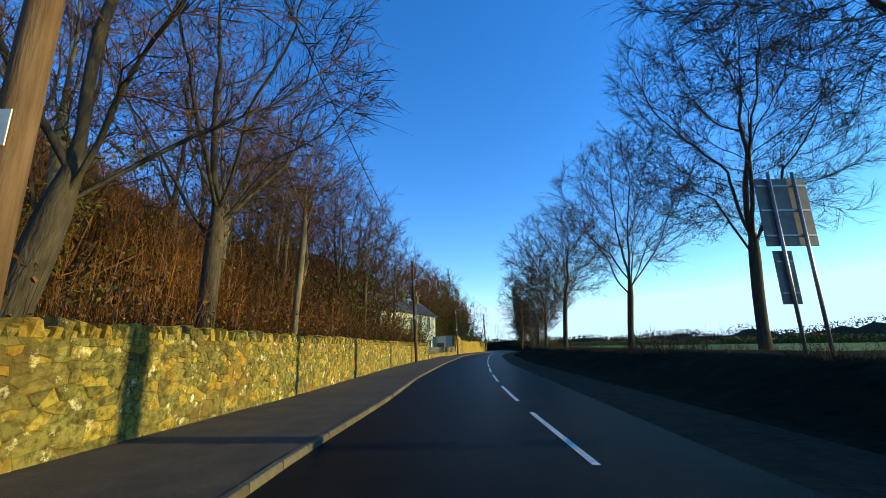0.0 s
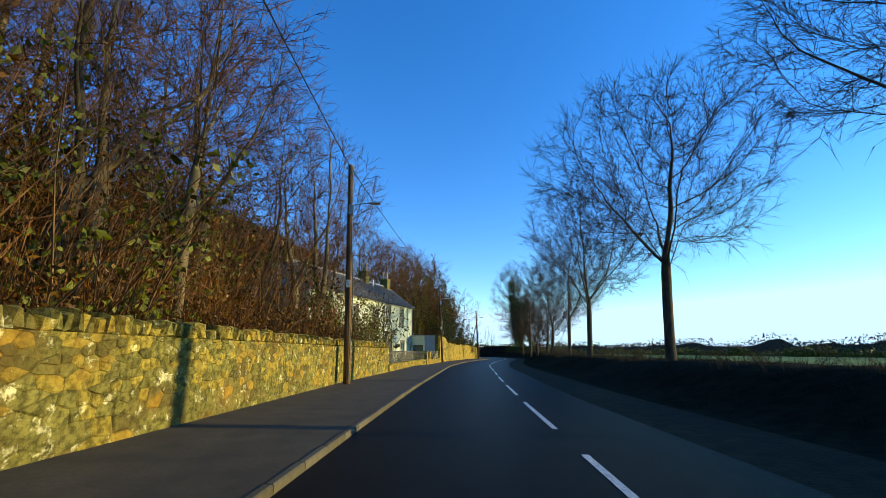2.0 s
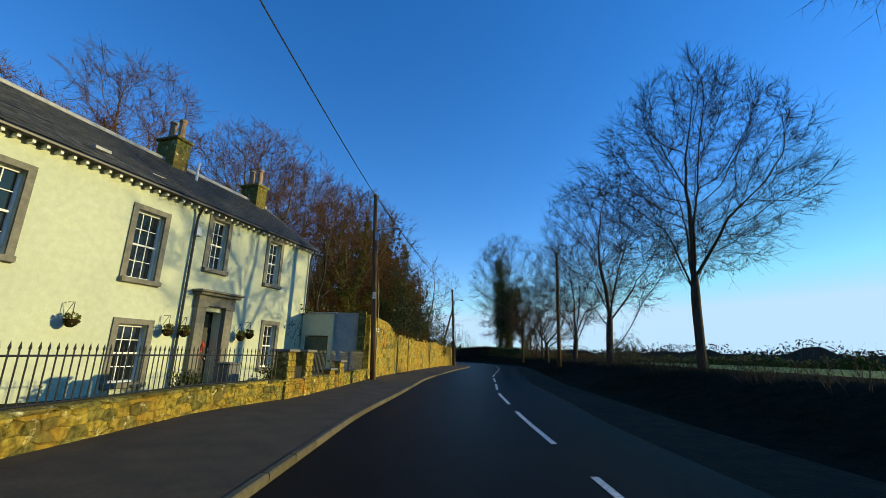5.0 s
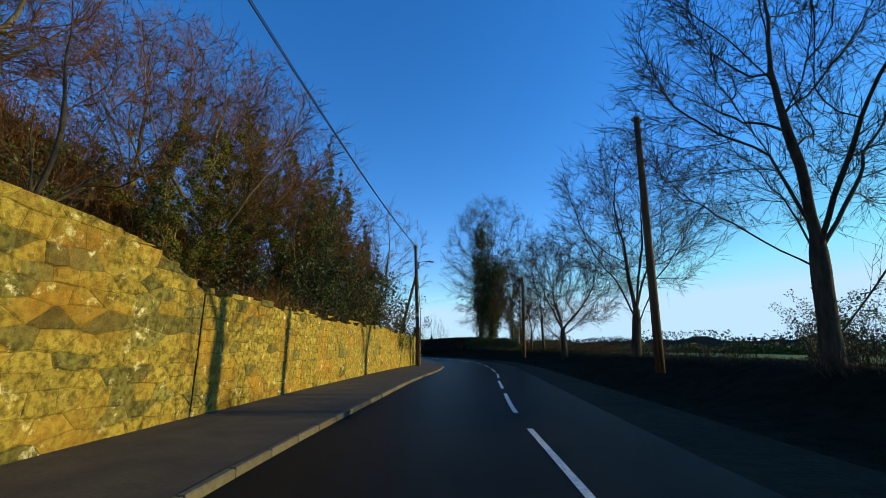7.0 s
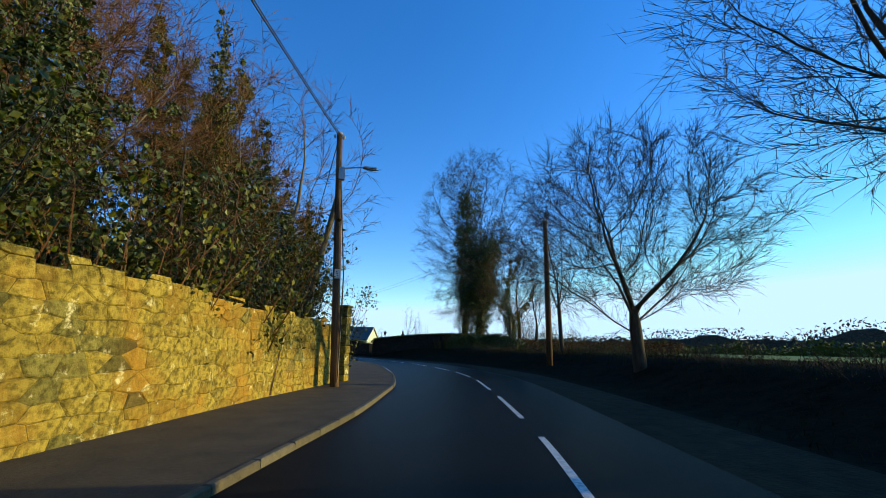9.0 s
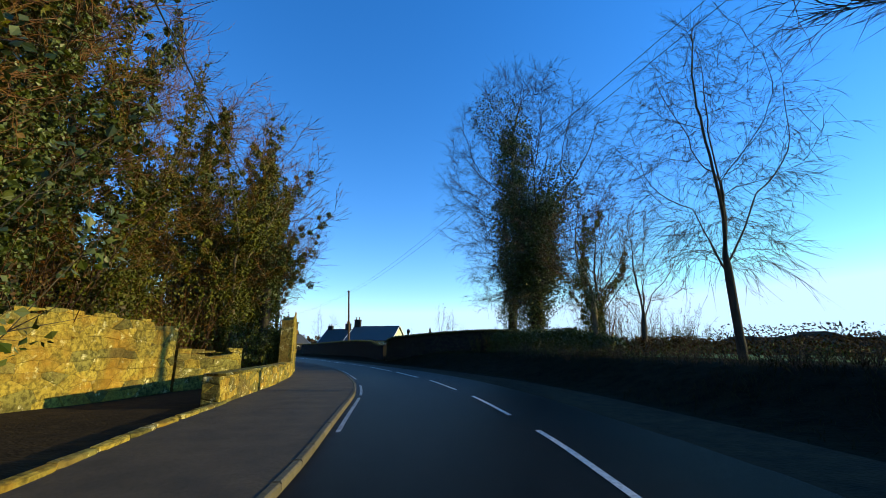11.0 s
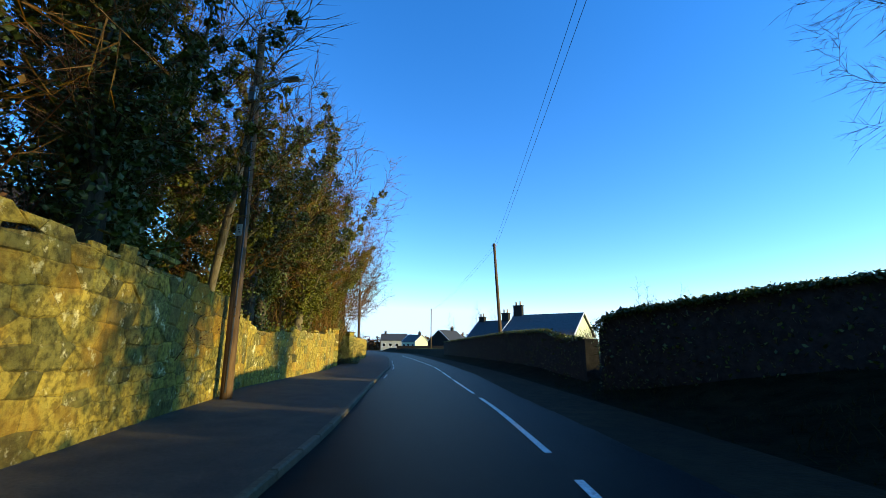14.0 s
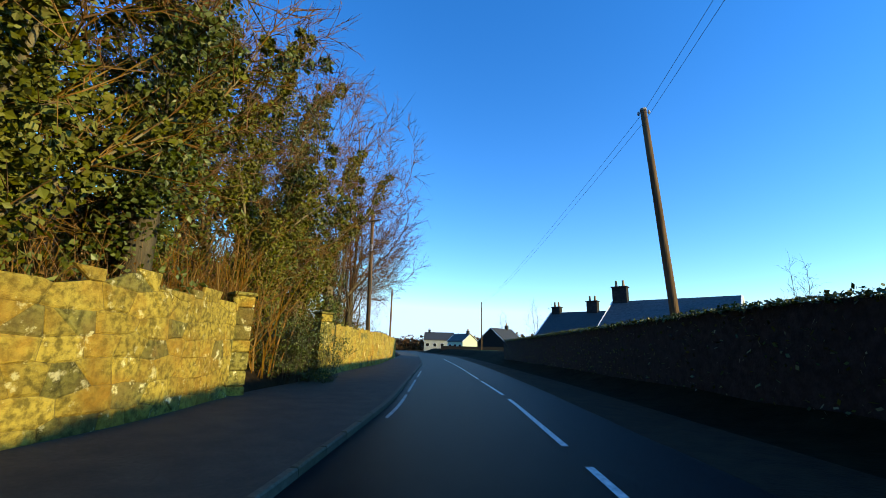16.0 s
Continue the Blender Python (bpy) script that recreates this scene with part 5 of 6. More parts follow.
# (kind, how far behind the wall line, y, scale)
for kind, d, y, s in (
        (wood_b, 4.8, 34.8, 0.95), (ivy_c, 11.5, 99.0, 0.95), (ivy_a, 4.6, 104.0, 0.8), (wood_a, 7.0, 29.5, 1.0), (wood_c, 9.5, 15.0, 1.0), (wood_c, 9.0, 37.0, 1.15), (wood_b, 6.0, 41.5, 1.0), (wood_c, 11.0, 23.0, 1.2), (wood_c, 4.5, 44.5, 0.95), (wood_c, 12.0, 45.0, 1.2), (wood_b, 5.0, 49.0, 1.0), (wood_c, 17.0, 34.0, 1.2), (wood_c, 8.0, 51.5, 1.05), (wood_a, 13.0, 14.0, 1.1), (wood_d, 3.0, 36.0, 1.1), (wood_c, 4.9, 33.7, 1.1), (wood_b, 12.0, 30.0, 1.1), (wood_d, 7.0, 29.0, 1.15),
        (wood_a, 15.0, 40.0, 1.1), (wood_c, 19.0, 22.0, 1.0), (wood_c, 14.0, 8.0, 1.0), (wood_d, 5.0, 10.0, 1.0),
        (wood_b, 4.6, 53.5, 0.95), (ivy_c, 19.0, 80.0, 0.95), 
        (wood_e, 17.0, 57.5, 1.0), (wood_e, 21.5, 63.5, 1.05), (wood_e, 17.5, 69.5, 1.0), (wood_e, 22.0, 75.5, 1.05), (wood_e, 17.0, 81.0, 1.0), (wood_e, 21.0, 87.0, 1.05), (wood_e, 13.5, 90.5, 0.95), (wood_e, 17.5, 95.5, 1.0), (wood_e, 8.0, 108.0, 0.8), (wood_e, 16.0, 103.5, 1.0), (wood_c, 9.0, 86.0, 0.9), (ivy_c, 12.0, 91.0, 1.0), (ivy_b, 6.5, 94.5, 0.75), (wood_c, 7.0, 89.5, 0.85), (ivy_b, 6.0, 103.0, 0.8), (ivy_b, 8.5, 99.0, 0.9), (ivy_b, 8.2, 117.5, 1.3), (ivy_b, 10.5, 121.5, 1.5), (ivy_a, 8.8, 123.5, 1.4), (wood_c, 18.0, 126.0, 1.5), (wood_c, 14.0, 112.0, 1.3), (wood_c, 12.0, 108.0, 1.1), (ivy_a, 11.0, 106.0, 0.9), (wood_c, 6.2, 111.0, 0.8), (ivy_c, 3.4, 113.8, 0.95),
        (wood_c, 13.0, 117.0, 1.0), (ivy_b, 9.0, 120.5, 1.0), (ivy_a, 8.0, 125.5, 1.0), (ivy_b, 7.5, 130.5, 1.05), (ivy_a, 6.4, 122.5, 1.05), (ivy_b, 6.6, 128.0, 1.1), (ivy_a, 11.0, 127.5, 1.2), (ivy_b, 3.0, 134.5, 1.1), (ivy_a, 12.0, 133.0, 1.35), (ivy_b, 10.0, 138.0, 1.3), (ivy_a, 15.0, 118.0, 1.3), (ivy_b, 4.6, 137.5, 1.2), (ivy_b, 5.2, 141.5, 1.25), (ivy_b, 5.8, 157.0, 1.25), (ivy_b, 6.8, 163.5, 1.25), (ivy_a, 8.5, 154.5, 1.3), (wood_c, 7.5, 168.0, 1.1), (ivy_a, 7.0, 117.0, 1.0),
        (ivy_b, 2.6, 140.5, 1.0), (ivy_a, 4.5, 144.0, 1.15), (ivy_a, 6.5, 150.0, 1.1), (ivy_b, 3.0, 154.5, 1.0), (ivy_a, 2.5, 159.0, 1.0), (wood_d, 3.0, 163.0, 1.0), (ivy_b, 3.5, 167.0, 1.05), (wood_b, 5.0, 171.5, 0.9),
        (ivy_b, 1.8, 143.0, 1.1), (ivy_a, 2.0, 147.0, 1.1), (ivy_b, 4.8, 152.0, 1.2), (ivy_a, 1.8, 156.5, 1.1), (ivy_b, 1.7, 162.0, 1.15), (ivy_a, 2.0, 166.0, 1.1), (ivy_b, 1.8, 170.5, 1.0), (ivy_b, 3.4, 178.0, 1.3), (ivy_c, 3.4, 183.5, 1.3), (wood_c, 3.2, 188.5, 1.25), (ivy_a, 3.4, 174.5, 1.0), (ivy_b, 5.5, 182.0, 1.0), (wood_c, 2.5, 186.0, 0.8), (ivy_c, 5.0, 190.0, 0.8), (wood_c, 4.0, 197.0, 0.6)):
    plant_tree(kind, WALL(y) - d, y, (y * 47) % 360, s)
plant_tree(wood_c, -6.9, 6.3, 80, 1.0, "leaning bare tree with rough bark behind the wall", tilt=11.0)
plant_tree(wood_d, -6.2, 17.2, 20, 1.0)
wood_f = make_tree("woodland_tree", 106, "dark-barked bare tree forking above the roadside wall", wood_mat="bark", twig_mat="twig", group=WOOD, height=17.0, fork=5.4, reach=5.2, low=4.8, radius=0.27, limbs=7, spread=0.7, n=1300, kill=0.8, twigs=4, twiglets=3)
settle_tree(wood_f, -7.25, 12.6, 70)
plant_tree(wood_f, -8.2, 37.5, 220, 0.85)
for d, y, s in ((10.5, 32.0, 0.85), (14.0, 37.0, 0.95), (17.0, 44.0, 1.0), (16.5, 50.0, 1.0)):
    plant_tree(wood_e, WALL(y) - d, y, y * 61, s)
for k in range(11):
    y = 26 + k * 2.2
    plant_tree((thick_b, thick_a)[k % 2], WALL(y) - 7.5 - 3.0 * ((k * 5) % 4) / 3, y, y * 83, 1.25 + 0.1 * (k % 3))

for kind, d, y, s in ((ivy_a, 7.0, 172.0, 1.2), (ivy_b, 8.0, 178.5, 1.2), (thick_c, 5.0, 169.5, 1.3), (thick_b, 6.0, 175.0, 1.5), (thick_d, 1.8, 168.0, 1.3), (thick_d, 1.9, 170.2, 1.4), (wood_e, 3.4, 186.0, 1.0), (wood_e, 4.2, 192.0, 1.05)):
    plant_tree(kind, WALL(y) - d, y, y * 67, s)

# the great ivy-clad tree on the bank at the bend, and its neighbours
great = make_tree("ivy_tree", 131, "great tree on the bank, its trunk and limbs thick with ivy", group=ROW, height=27.5, fork=6.5, reach=8.6, low=4.0, radius=0.6, limbs=8, spread=0.3, n=1900, step=0.6, kill=1.0, up=-0.02, twigs=4, twiglets=3, twig_len=(0.7, 1.6), twig_r=0.012, weep=0.14, belly=0.5, shell=0.4, ivy=66000, ivy_size=0.18, ivy_kw=dict(thick=0.08, reach=(0.9, 2.9), top=25.0, every=1, foot=-1.0, slim=7.0))
settle_tree(great, 26.3, 146.6, 15, 0.98)
tall = make_tree("ivy_tree", 132, "tall tree behind the wall, thick with dark ivy and drooping twigs", group=ROW, height=23.5, fork=7.0, reach=6.0, low=5.0, radius=0.5, limbs=6, spread=0.28, n=1000, step=0.6, kill=1.0, up=-0.02, twigs=3, twiglets=3, twig_len=(0.7, 1.5), twig_r=0.012, weep=0.14, ivy=17000, ivy_size=0.17, ivy_kw=dict(thick=0.075, reach=(0.7, 1.7), top=22.0, every=1, foot=-1.0, slim=4.5))
settle_tree(tall, 26.6, 155.5, 60, 0.96)
plant_tree(ivy_b, 27.6, 138.6, 40, 0.82, "smaller brown tree thick with ivy on the bank")
plant_tree(ivy_c, 26.6, 136.0, 40, 0.75, "bare brown tree with an ivy-clad trunk on the bank")
for x, y, a, s in ((29.6, 141.0, 0, 0.88), (28.6, 134.2, 90, 0.66)):
    plant_tree(wood_c, x, y, a, s, "bare brown tree crowding the ivy-clad one")
for x, y, s in ((30.5, 143.0, 0.9), (32.8, 141.5, 0.8), (28.8, 139.5, 0.8), (35.0, 140.0, 0.7)):
    plant_tree(thick_b, x, y, y * 23, s, "brown saplings and brambles crowding the bank")
for x, y, s in ((24.5, 144.5, 0.52), (26.6, 142.5, 0.42), (28.6, 140.5, 0.45), (30.5, 139.0, 0.5), (34.5, 137.0, 0.5), (31.6, 135.8, 0.45), (23.2, 147.5, 0.56), (32.5, 138.0, 0.52), (22.0, 150.0, 0.42), (29.5, 142.5, 0.42), (27.5, 144.0, 0.56)):
    plant_tree(thick_c, x, y, y * 31, s, "ivy and bramble hedge on the bank")


def mound(name, seed, pts, n, label, leaf_mat, size):
    """A thick overgrown hedge along (x, y, height, half-width) points: leaves over its rounded body, in one mesh."""
    rng_m = np.random.default_rng(seed)
    b, p = Build(), np.array(pts, float)
    cum = np.r_[0, np.cumsum(np.hypot(np.diff(p[:, 0]), np.diff(p[:, 1])))]
    for _ in range(n):
        u = rng_m.uniform(-0.4, cum[-1] + 0.4)
        x, y, h, w = (float(np.interp(u, cum, p[:, k])) for k in range(4))
        a, k = rng_m.uniform(0, math.pi), rng_m.uniform(0.72, 1.06) * (1 + 0.16 * noise.noise((x * 0.8, y * 0.8, seed)))
        side = rng_m.uniform(0, 6.28)
        x, y = x + w * math.cos(a) * k * 0.8 + 0.2 * math.cos(side), y + w * math.cos(a) * k * 0.6 + 0.2 * math.sin(side)
        c = np.array((x, y, ground_z(x, y) + h * math.sin(a) * k))
        s, u1, v1 = size * rng_m.uniform(0.5, 1.5), rng_m.normal(0, 1, 3), rng_m.normal(0, 1, 3)
        u1 *= s / np.linalg.norm(u1)
        v1 *= s / np.linalg.norm(v1)
        b.add([c - u1, c + v1 * 0.7, c + u1, c - v1 * 0.7], [(0, 1, 2), (0, 2, 3)])
    return tagged(part(name, b, leaf_mat), label, "hedge", kind="stuff")


mound("ivy_hedge", 11, ((23.2, 148.0, 1.6, 1.2), (24.4, 145.4, 1.8, 1.4), (25.6, 142.6, 1.9, 1.5), (26.4, 139.0, 1.7, 1.4), (27.0, 134.5, 1.0, 1.1)), 17000, "dense dark ivy hedge at the foot of the great tree", "leaf_ivy", 0.08)
mound("bramble_hedge", 12, ((27.2, 132.5, 1.0, 1.0), (32.0, 131.0, 0.9, 0.9), (34.5, 128.0, 1.1, 1.0), (33.0, 120.0, 0.8, 0.9)), 6000, "low brown bramble hedge along the field", "leaf_brown", 0.07)


def bramble_floor(name, seed, spots, label, leaf_mat, size, tall, twigs):
    """Leaf litter, brambles and broken twigs over a stretch of woodland floor, in one mesh."""
    rng_b = np.random.default_rng(seed)
    b = Build()
    for x, y in spots:
        z = ground_z(x, y)
        c = np.array((x, y, z + tall * rng_b.uniform(0, 1) ** 1.6))
        u, v = rng_b.normal(0, 1, 3), rng_b.normal(0, 1, 3)
        u *= size * rng_b.uniform(0.5, 1.3) / np.linalg.norm(u)
        v *= size * 0.6 * rng_b.uniform(0.5, 1.2) / np.linalg.norm(v)
        b.add([c - u, c + v, c + u, c - v], [(0, 1, 2), (0, 2, 3)])
        if rng_b.random() < twigs:
            e = c + np.array((rng_b.normal(0, 0.35), rng_b.normal(0, 0.35), rng_b.uniform(0.3, 1.4)))
            b.add([(x, y, z - 0.05), (x + 0.02, y, z - 0.05), (x, y + 0.02, z - 0.05), e], [(0, 1, 3), (1, 2, 3), (2, 0, 3)])
    return tagged(part(name, b, leaf_mat), label, "undergrowth", kind="stuff")


def spots_behind(seed, n, y0, y1, d0, d1):
    rng_p = np.random.default_rng(seed)
    out = []
    while len(out) < n:
        y, d = rng_p.uniform(y0, y1), d0 + (d1 - d0) * rng_p.uniform(0, 1) ** 1.4
        if not (49 < y < 83 and d < 13.5) and not (110.5 < y < 132.5 and d < 5.0):
            out.append((WALL(y) - d, y))
    return out


bramble_floor("dead_bracken", 3, spots_behind(3, 30000, 0, 55, 0.55, 9), "rusty dead bracken along the top of the wall", "leaf_brown", 0.075, 2.4, 0.5)
bramble_floor("bramble_floor", 1, spots_behind(1, 40000, -8, 112, 5.0, 32), "rusty brown dead bracken and brambles over the wooded hill", "leaf_gold", 0.15, 2.8, 0.5)
bramble_floor("ivy_floor", 4, spots_behind(4, 15000, 128, 200, 0.8, 14), "tall olive brambles and ivy behind the wall", "leaf_olive", 0.13, 2.2, 0.3)
bramble_floor("ivy_floor", 2, spots_behind(2, 16000, -8, 205, 0.6, 22), "olive ivy and brambles over the woodland floor", "leaf_olive", 0.09, 1.1, 0.2)

def upright_stems(name, seed, spots, label, mat, tall, r, lean, category="undergrowth"):
    """Thin upright stems with side twigs over a stretch of ground, in one mesh."""
    rng_u = np.random.default_rng(seed)
    a = np.array([(x, y, ground_z(x, y) - 0.05) for x, y in spots])
    n = len(a)
    swell = np.array([0.75 + 0.9 * noise.noise((x * 0.22, y * 0.22, seed)) for x, y in spots])[:, None]
    h = rng_u.uniform(*tall, (n, 1)) * np.clip(swell, 0.3, 1.4)
    e = a + np.concatenate([rng_u.normal(0, lean, (n, 2)) * h, h], 1)
    b = Build()
    cones(b, a, e, r)
    for _ in range(2):
        q = a + (e - a) * rng_u.uniform(0.25, 0.9, (n, 1))
        cones(b, q, q + np.concatenate([rng_u.normal(0, 0.5, (n, 2)), rng_u.uniform(0.1, 0.9, (n, 1))], 1) * h * 0.3, r * 0.6)
    return tagged(part(name, b, mat), label, category, kind="stuff")


upright_stems("hill_brush", 21, spots_behind(21, 22000, -10, 62, 3.0, 46), "brown saplings and brushwood crowding the wooded hill", "brush", (1.8, 5.5), 0.03, 0.16)
upright_stems("hill_brush", 22, spots_behind(22, 9000, 80, 112, 4.0, 34), "brown saplings and brushwood on the slope above the wall", "brush", (1.5, 4.5), 0.028, 0.16)
upright_stems("hill_brush", 24, spots_behind(24, 7000, 112, 190, 3.0, 18), "thin brown saplings among the ivy-clad trees", "twig_gold", (1.5, 4.5), 0.018, 0.2)
rng_v = np.random.default_rng(23)
verge = []
for y, e in zip(rng_v.uniform(-6, 158, 26000), rng_v.uniform(0.0, 1, 26000) ** 0.8 * 5.6):
    verge.append((RIGHT(y) + e, y))
upright_stems("bank_grass", 23, verge, "rough winter grass and weeds over the bank, shade in their colour", "bank_grass", (0.08, 0.34), 0.011, 0.5, "grass")

# scrub along the top of the bank
SCRUB = "scrub along the bank"
scrub_a = make_thicket("bank_scrub", 141, "low dark scrub and dead weeds on the bank", "twig", "leaf_olive", SCRUB, stems=30, tall=(0.4, 0.9), leaves=300, upright=0.3, leaf=0.05, reach=1.5)
scrub_b = make_thicket("bank_scrub", 142, "dry weed stalks and brambles on the bank", "twig", "leaf_brown", SCRUB, stems=36, tall=(0.35, 1.1), leaves=160, upright=0.25, leaf=0.045, reach=1.6)
settle_tree(scrub_a, RIGHT(20) + 4.6, 20, 0)
settle_tree(scrub_b, RIGHT(23) + 4.9, 23, 0)
for y in np.arange(-6, 142, 2.0) + rng.uniform(-0.9, 0.9, 74):
    off = rng.uniform(3.9, 5.2)
    plant_tree((scrub_a, scrub_b)[rng.integers(2)], RIGHT(y) + off, y, rng.uniform(0, 360), rng.uniform(0.4, 0.6) if y < 45 else rng.uniform(0.45, 0.75))
for y, off in ((86, 5.6), (87.5, 6.0)):
    plant_tree(thick_e, RIGHT(y) + off, y, y * 10, 0.42, "round dark bush on the bank")


# ---------------------------------------------------------------- the far bank: dark wall, lantern, bungalow, village, skyline
def roadside(y):
    return RIGHT(y) + 1.1 + 0.9 * smooth01((y - 150) / 20)


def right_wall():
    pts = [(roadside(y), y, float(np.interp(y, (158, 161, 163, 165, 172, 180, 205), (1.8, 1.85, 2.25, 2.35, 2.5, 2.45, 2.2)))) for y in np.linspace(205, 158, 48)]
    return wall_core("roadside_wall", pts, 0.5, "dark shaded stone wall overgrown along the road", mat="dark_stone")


# both walls on this side carry their shade in the stone colour
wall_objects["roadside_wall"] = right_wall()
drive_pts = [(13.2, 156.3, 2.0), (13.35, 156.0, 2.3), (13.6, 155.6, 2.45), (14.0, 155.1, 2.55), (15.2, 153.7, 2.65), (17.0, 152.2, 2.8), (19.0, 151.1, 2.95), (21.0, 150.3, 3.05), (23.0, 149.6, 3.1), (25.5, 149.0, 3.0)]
wall_objects["drive_wall"] = wall_core("drive_wall", drive_pts, 0.6, "hedge-topped wall sweeping round to the gateway, coloured as shaded", mat="dark_stone")
for y in np.arange(159, 204, 2.6):
    plant_tree((scrub_a, scrub_b)[int(y) % 2], roadside(y) + 0.9, y, y * 77, 0.4, "dark weeds along the wall foot", z=float(np.interp(y, (159, 172, 205), (1.9, 2.15, 1.9))))


def hedge_on(name, pts, seed, n, label, thick=0.8, tall=0.25):
    """Clipped ivy and weeds over the face and top of a wall, in one mesh."""
    rng_h = np.random.default_rng(seed)
    b = Build()
    p = np.array(pts, float)
    cum = np.r_[0, np.cumsum(np.hypot(np.diff(p[:, 0]), np.diff(p[:, 1])))]
    for _ in range(n):
        u = rng_h.uniform(0, cum[-1])
        x, y, t = (float(np.interp(u, cum, p[:, k])) for k in range(3))
        z = t + rng_h.uniform(-0.02, tall) * rng_h.uniform(0, 1) if rng_h.random() < 0.75 else rng_h.uniform(0.1, t)
        c = np.array((x, y, z)) + rng_h.normal(0, 0.12, 3) * np.array((1, 1, 0.3))
        s, u1, v1 = 0.05 * rng_h.uniform(0.5, 1.5), rng_h.normal(0, 1, 3), rng_h.normal(0, 1, 3)
        u1 *= s / np.linalg.norm(u1)
        v1 *= s / np.linalg.norm(v1)
        b.add([c - u1, c + v1 * 0.7, c + u1, c - v1 * 0.7], [(0, 1, 2), (0, 2, 3)])
    return tagged(part(name, b, "leaf_ivy"), label, "hedge", kind="stuff")


hedge_on("wall_ivy", drive_pts, 5, 14000, "dark ivy trailing over the sweeping wall", tall=0.1)
hedge_on("wall_ivy", [(roadside(y), y, float(np.interp(y, (158, 161, 163, 165, 172, 180, 205), (1.8, 1.85, 2.25, 2.35, 2.5, 2.45, 2.2)))) for y in np.linspace(204, 158.5, 30)], 6, 12000, "dark ivy and moss on the roadside wall", tall=0.12)

lantern = thing("gate_lantern", (16.0, 171.5, 0.6), "black carriage lantern on a stone gate pier", "lamp")
local("pier", Build().box((0, 0, 1.1), (0.55, 0.55, 2.2), 0, 0.03).box((0, 0, 2.25), (0.68, 0.68, 0.12), 0, 0.03), "stone", lantern, "stone pier")
local("post", Build().tube([(0, 0, 2.3), (0, 0, 2.55), (0, 0, 2.75)], [0.07, 0.04, 0.06], 8), "iron", lantern)
local("lamp_glass", Build().tube([(0, 0, 2.76), (0, 0, 3.25)], [0.13, 0.24], 6), "glass", lantern, "tapered glass lantern")
local("lamp_roof", Build().tube([(0, 0, 3.25), (0, 0, 3.3), (0, 0, 3.5), (0, 0, 3.6)], [0.29, 0.27, 0.1, 0.03], 6), "iron", lantern)
fin = thing("gate_pier", (18.8, 167.7, 0.5), "square stone gate pier with a stepped pointed cap", "pillar")
local("shaft", Build().box((0, 0, 1.2), (0.62, 0.62, 2.5), 0, 0.03), "stone", fin)
local("cap", Build().box((0, 0, 2.52), (0.8, 0.8, 0.14), 0, 0.03).tube([(0, 0, 2.59), (0, 0, 2.8), (0, 0, 3.0), (0, 0, 3.2)], [0.42, 0.36, 0.2, 0.12], 8), "dark_stone", fin)
local("finial", Build().tube([(0, 0, 3.2), (0, 0, 3.3), (0, 0, 3.4), (0, 0, 3.7)], [0.07, 0.15, 0.13, 0.02], 8), "iron", fin)


def simple_house(name, at, rz, length, depth, eave, ridge, label, wall_mat, chimneys=(), windows=4, pot_h=0.6):
    """A gabled house: walls, roof, windows with panes, chimneys. Ridge along local x."""
    h = thing(name, at, label, "house", rz=rz)
    lx, ly = length / 2, depth / 2
    b = Build().add([(-lx, -ly, -0.3), (lx, -ly, -0.3), (lx, ly, -0.3), (-lx, ly, -0.3), (-lx, -ly, eave), (lx, -ly, eave), (lx, ly, eave), (-lx, ly, eave), (-lx, 0, ridge - 0.1), (lx, 0, ridge - 0.1)],
                    [(0, 1, 5, 4), (2, 3, 7, 6), (1, 2, 6, 9, 5), (3, 0, 4, 8, 7)])
    local("wall", b, wall_mat, h)
    r = Build()
    ox, oy, t = lx + 0.25, ly + 0.3, 0.14
    ze = eave - 0.3 * (ridge - eave) / ly
    for s in (-1, 1):
        r.add([(-ox, s * oy, ze), (ox, s * oy, ze), (ox, 0, ridge), (-ox, 0, ridge), (-ox, s * oy, ze + t), (ox, s * oy, ze + t), (ox, 0, ridge + t), (-ox, 0, ridge + t)],
              [(4, 5, 6, 7), (3, 2, 1, 0), (0, 1, 5, 4), (1, 2, 6, 5), (3, 0, 4, 7)])
    ro = local("roof", r, "slate", h)
    for sx in (-1, 1):
        v = Build()
        for s in (-1, 1):
            v.tube([(sx * (ox + 0.03), s * oy, ze + 0.08), (sx * (ox + 0.03), 0, ridge + 0.1)], [0.1, 0.1], 4)
        local("bargeboard", v, "white", ro, "white bargeboard")
    for k in range(windows):
        x = -lx + length * (k + 0.5) / windows
        w = local("window", Build().box((x, -ly - 0.02, eave * 0.55), (1.2, 0.06, 1.25)), "white", h)
        local("pane", Build().box((x, -ly - 0.04, eave * 0.55), (1.05, 0.05, 1.1)), "glass", w)
    for x, w, hh in chimneys:
        c = local("chimney", Build().box((x, 0, ridge + hh / 2 - 0.4), (w, 0.7, hh + 0.8), 0, 0.03).box((x, 0, ridge + hh - 0.05), (w + 0.16, 0.86, 0.14), 0, 0.03), "dark_stone", h)
        for k in range(2):
            local("chimney_pot", Build().tube([(x + (k - 0.5) * w * 0.5, 0, ridge + hh), (x + (k - 0.5) * w * 0.5, 0, ridge + hh + pot_h)], [0.13, 0.1], 8), "clay", c)
    return h


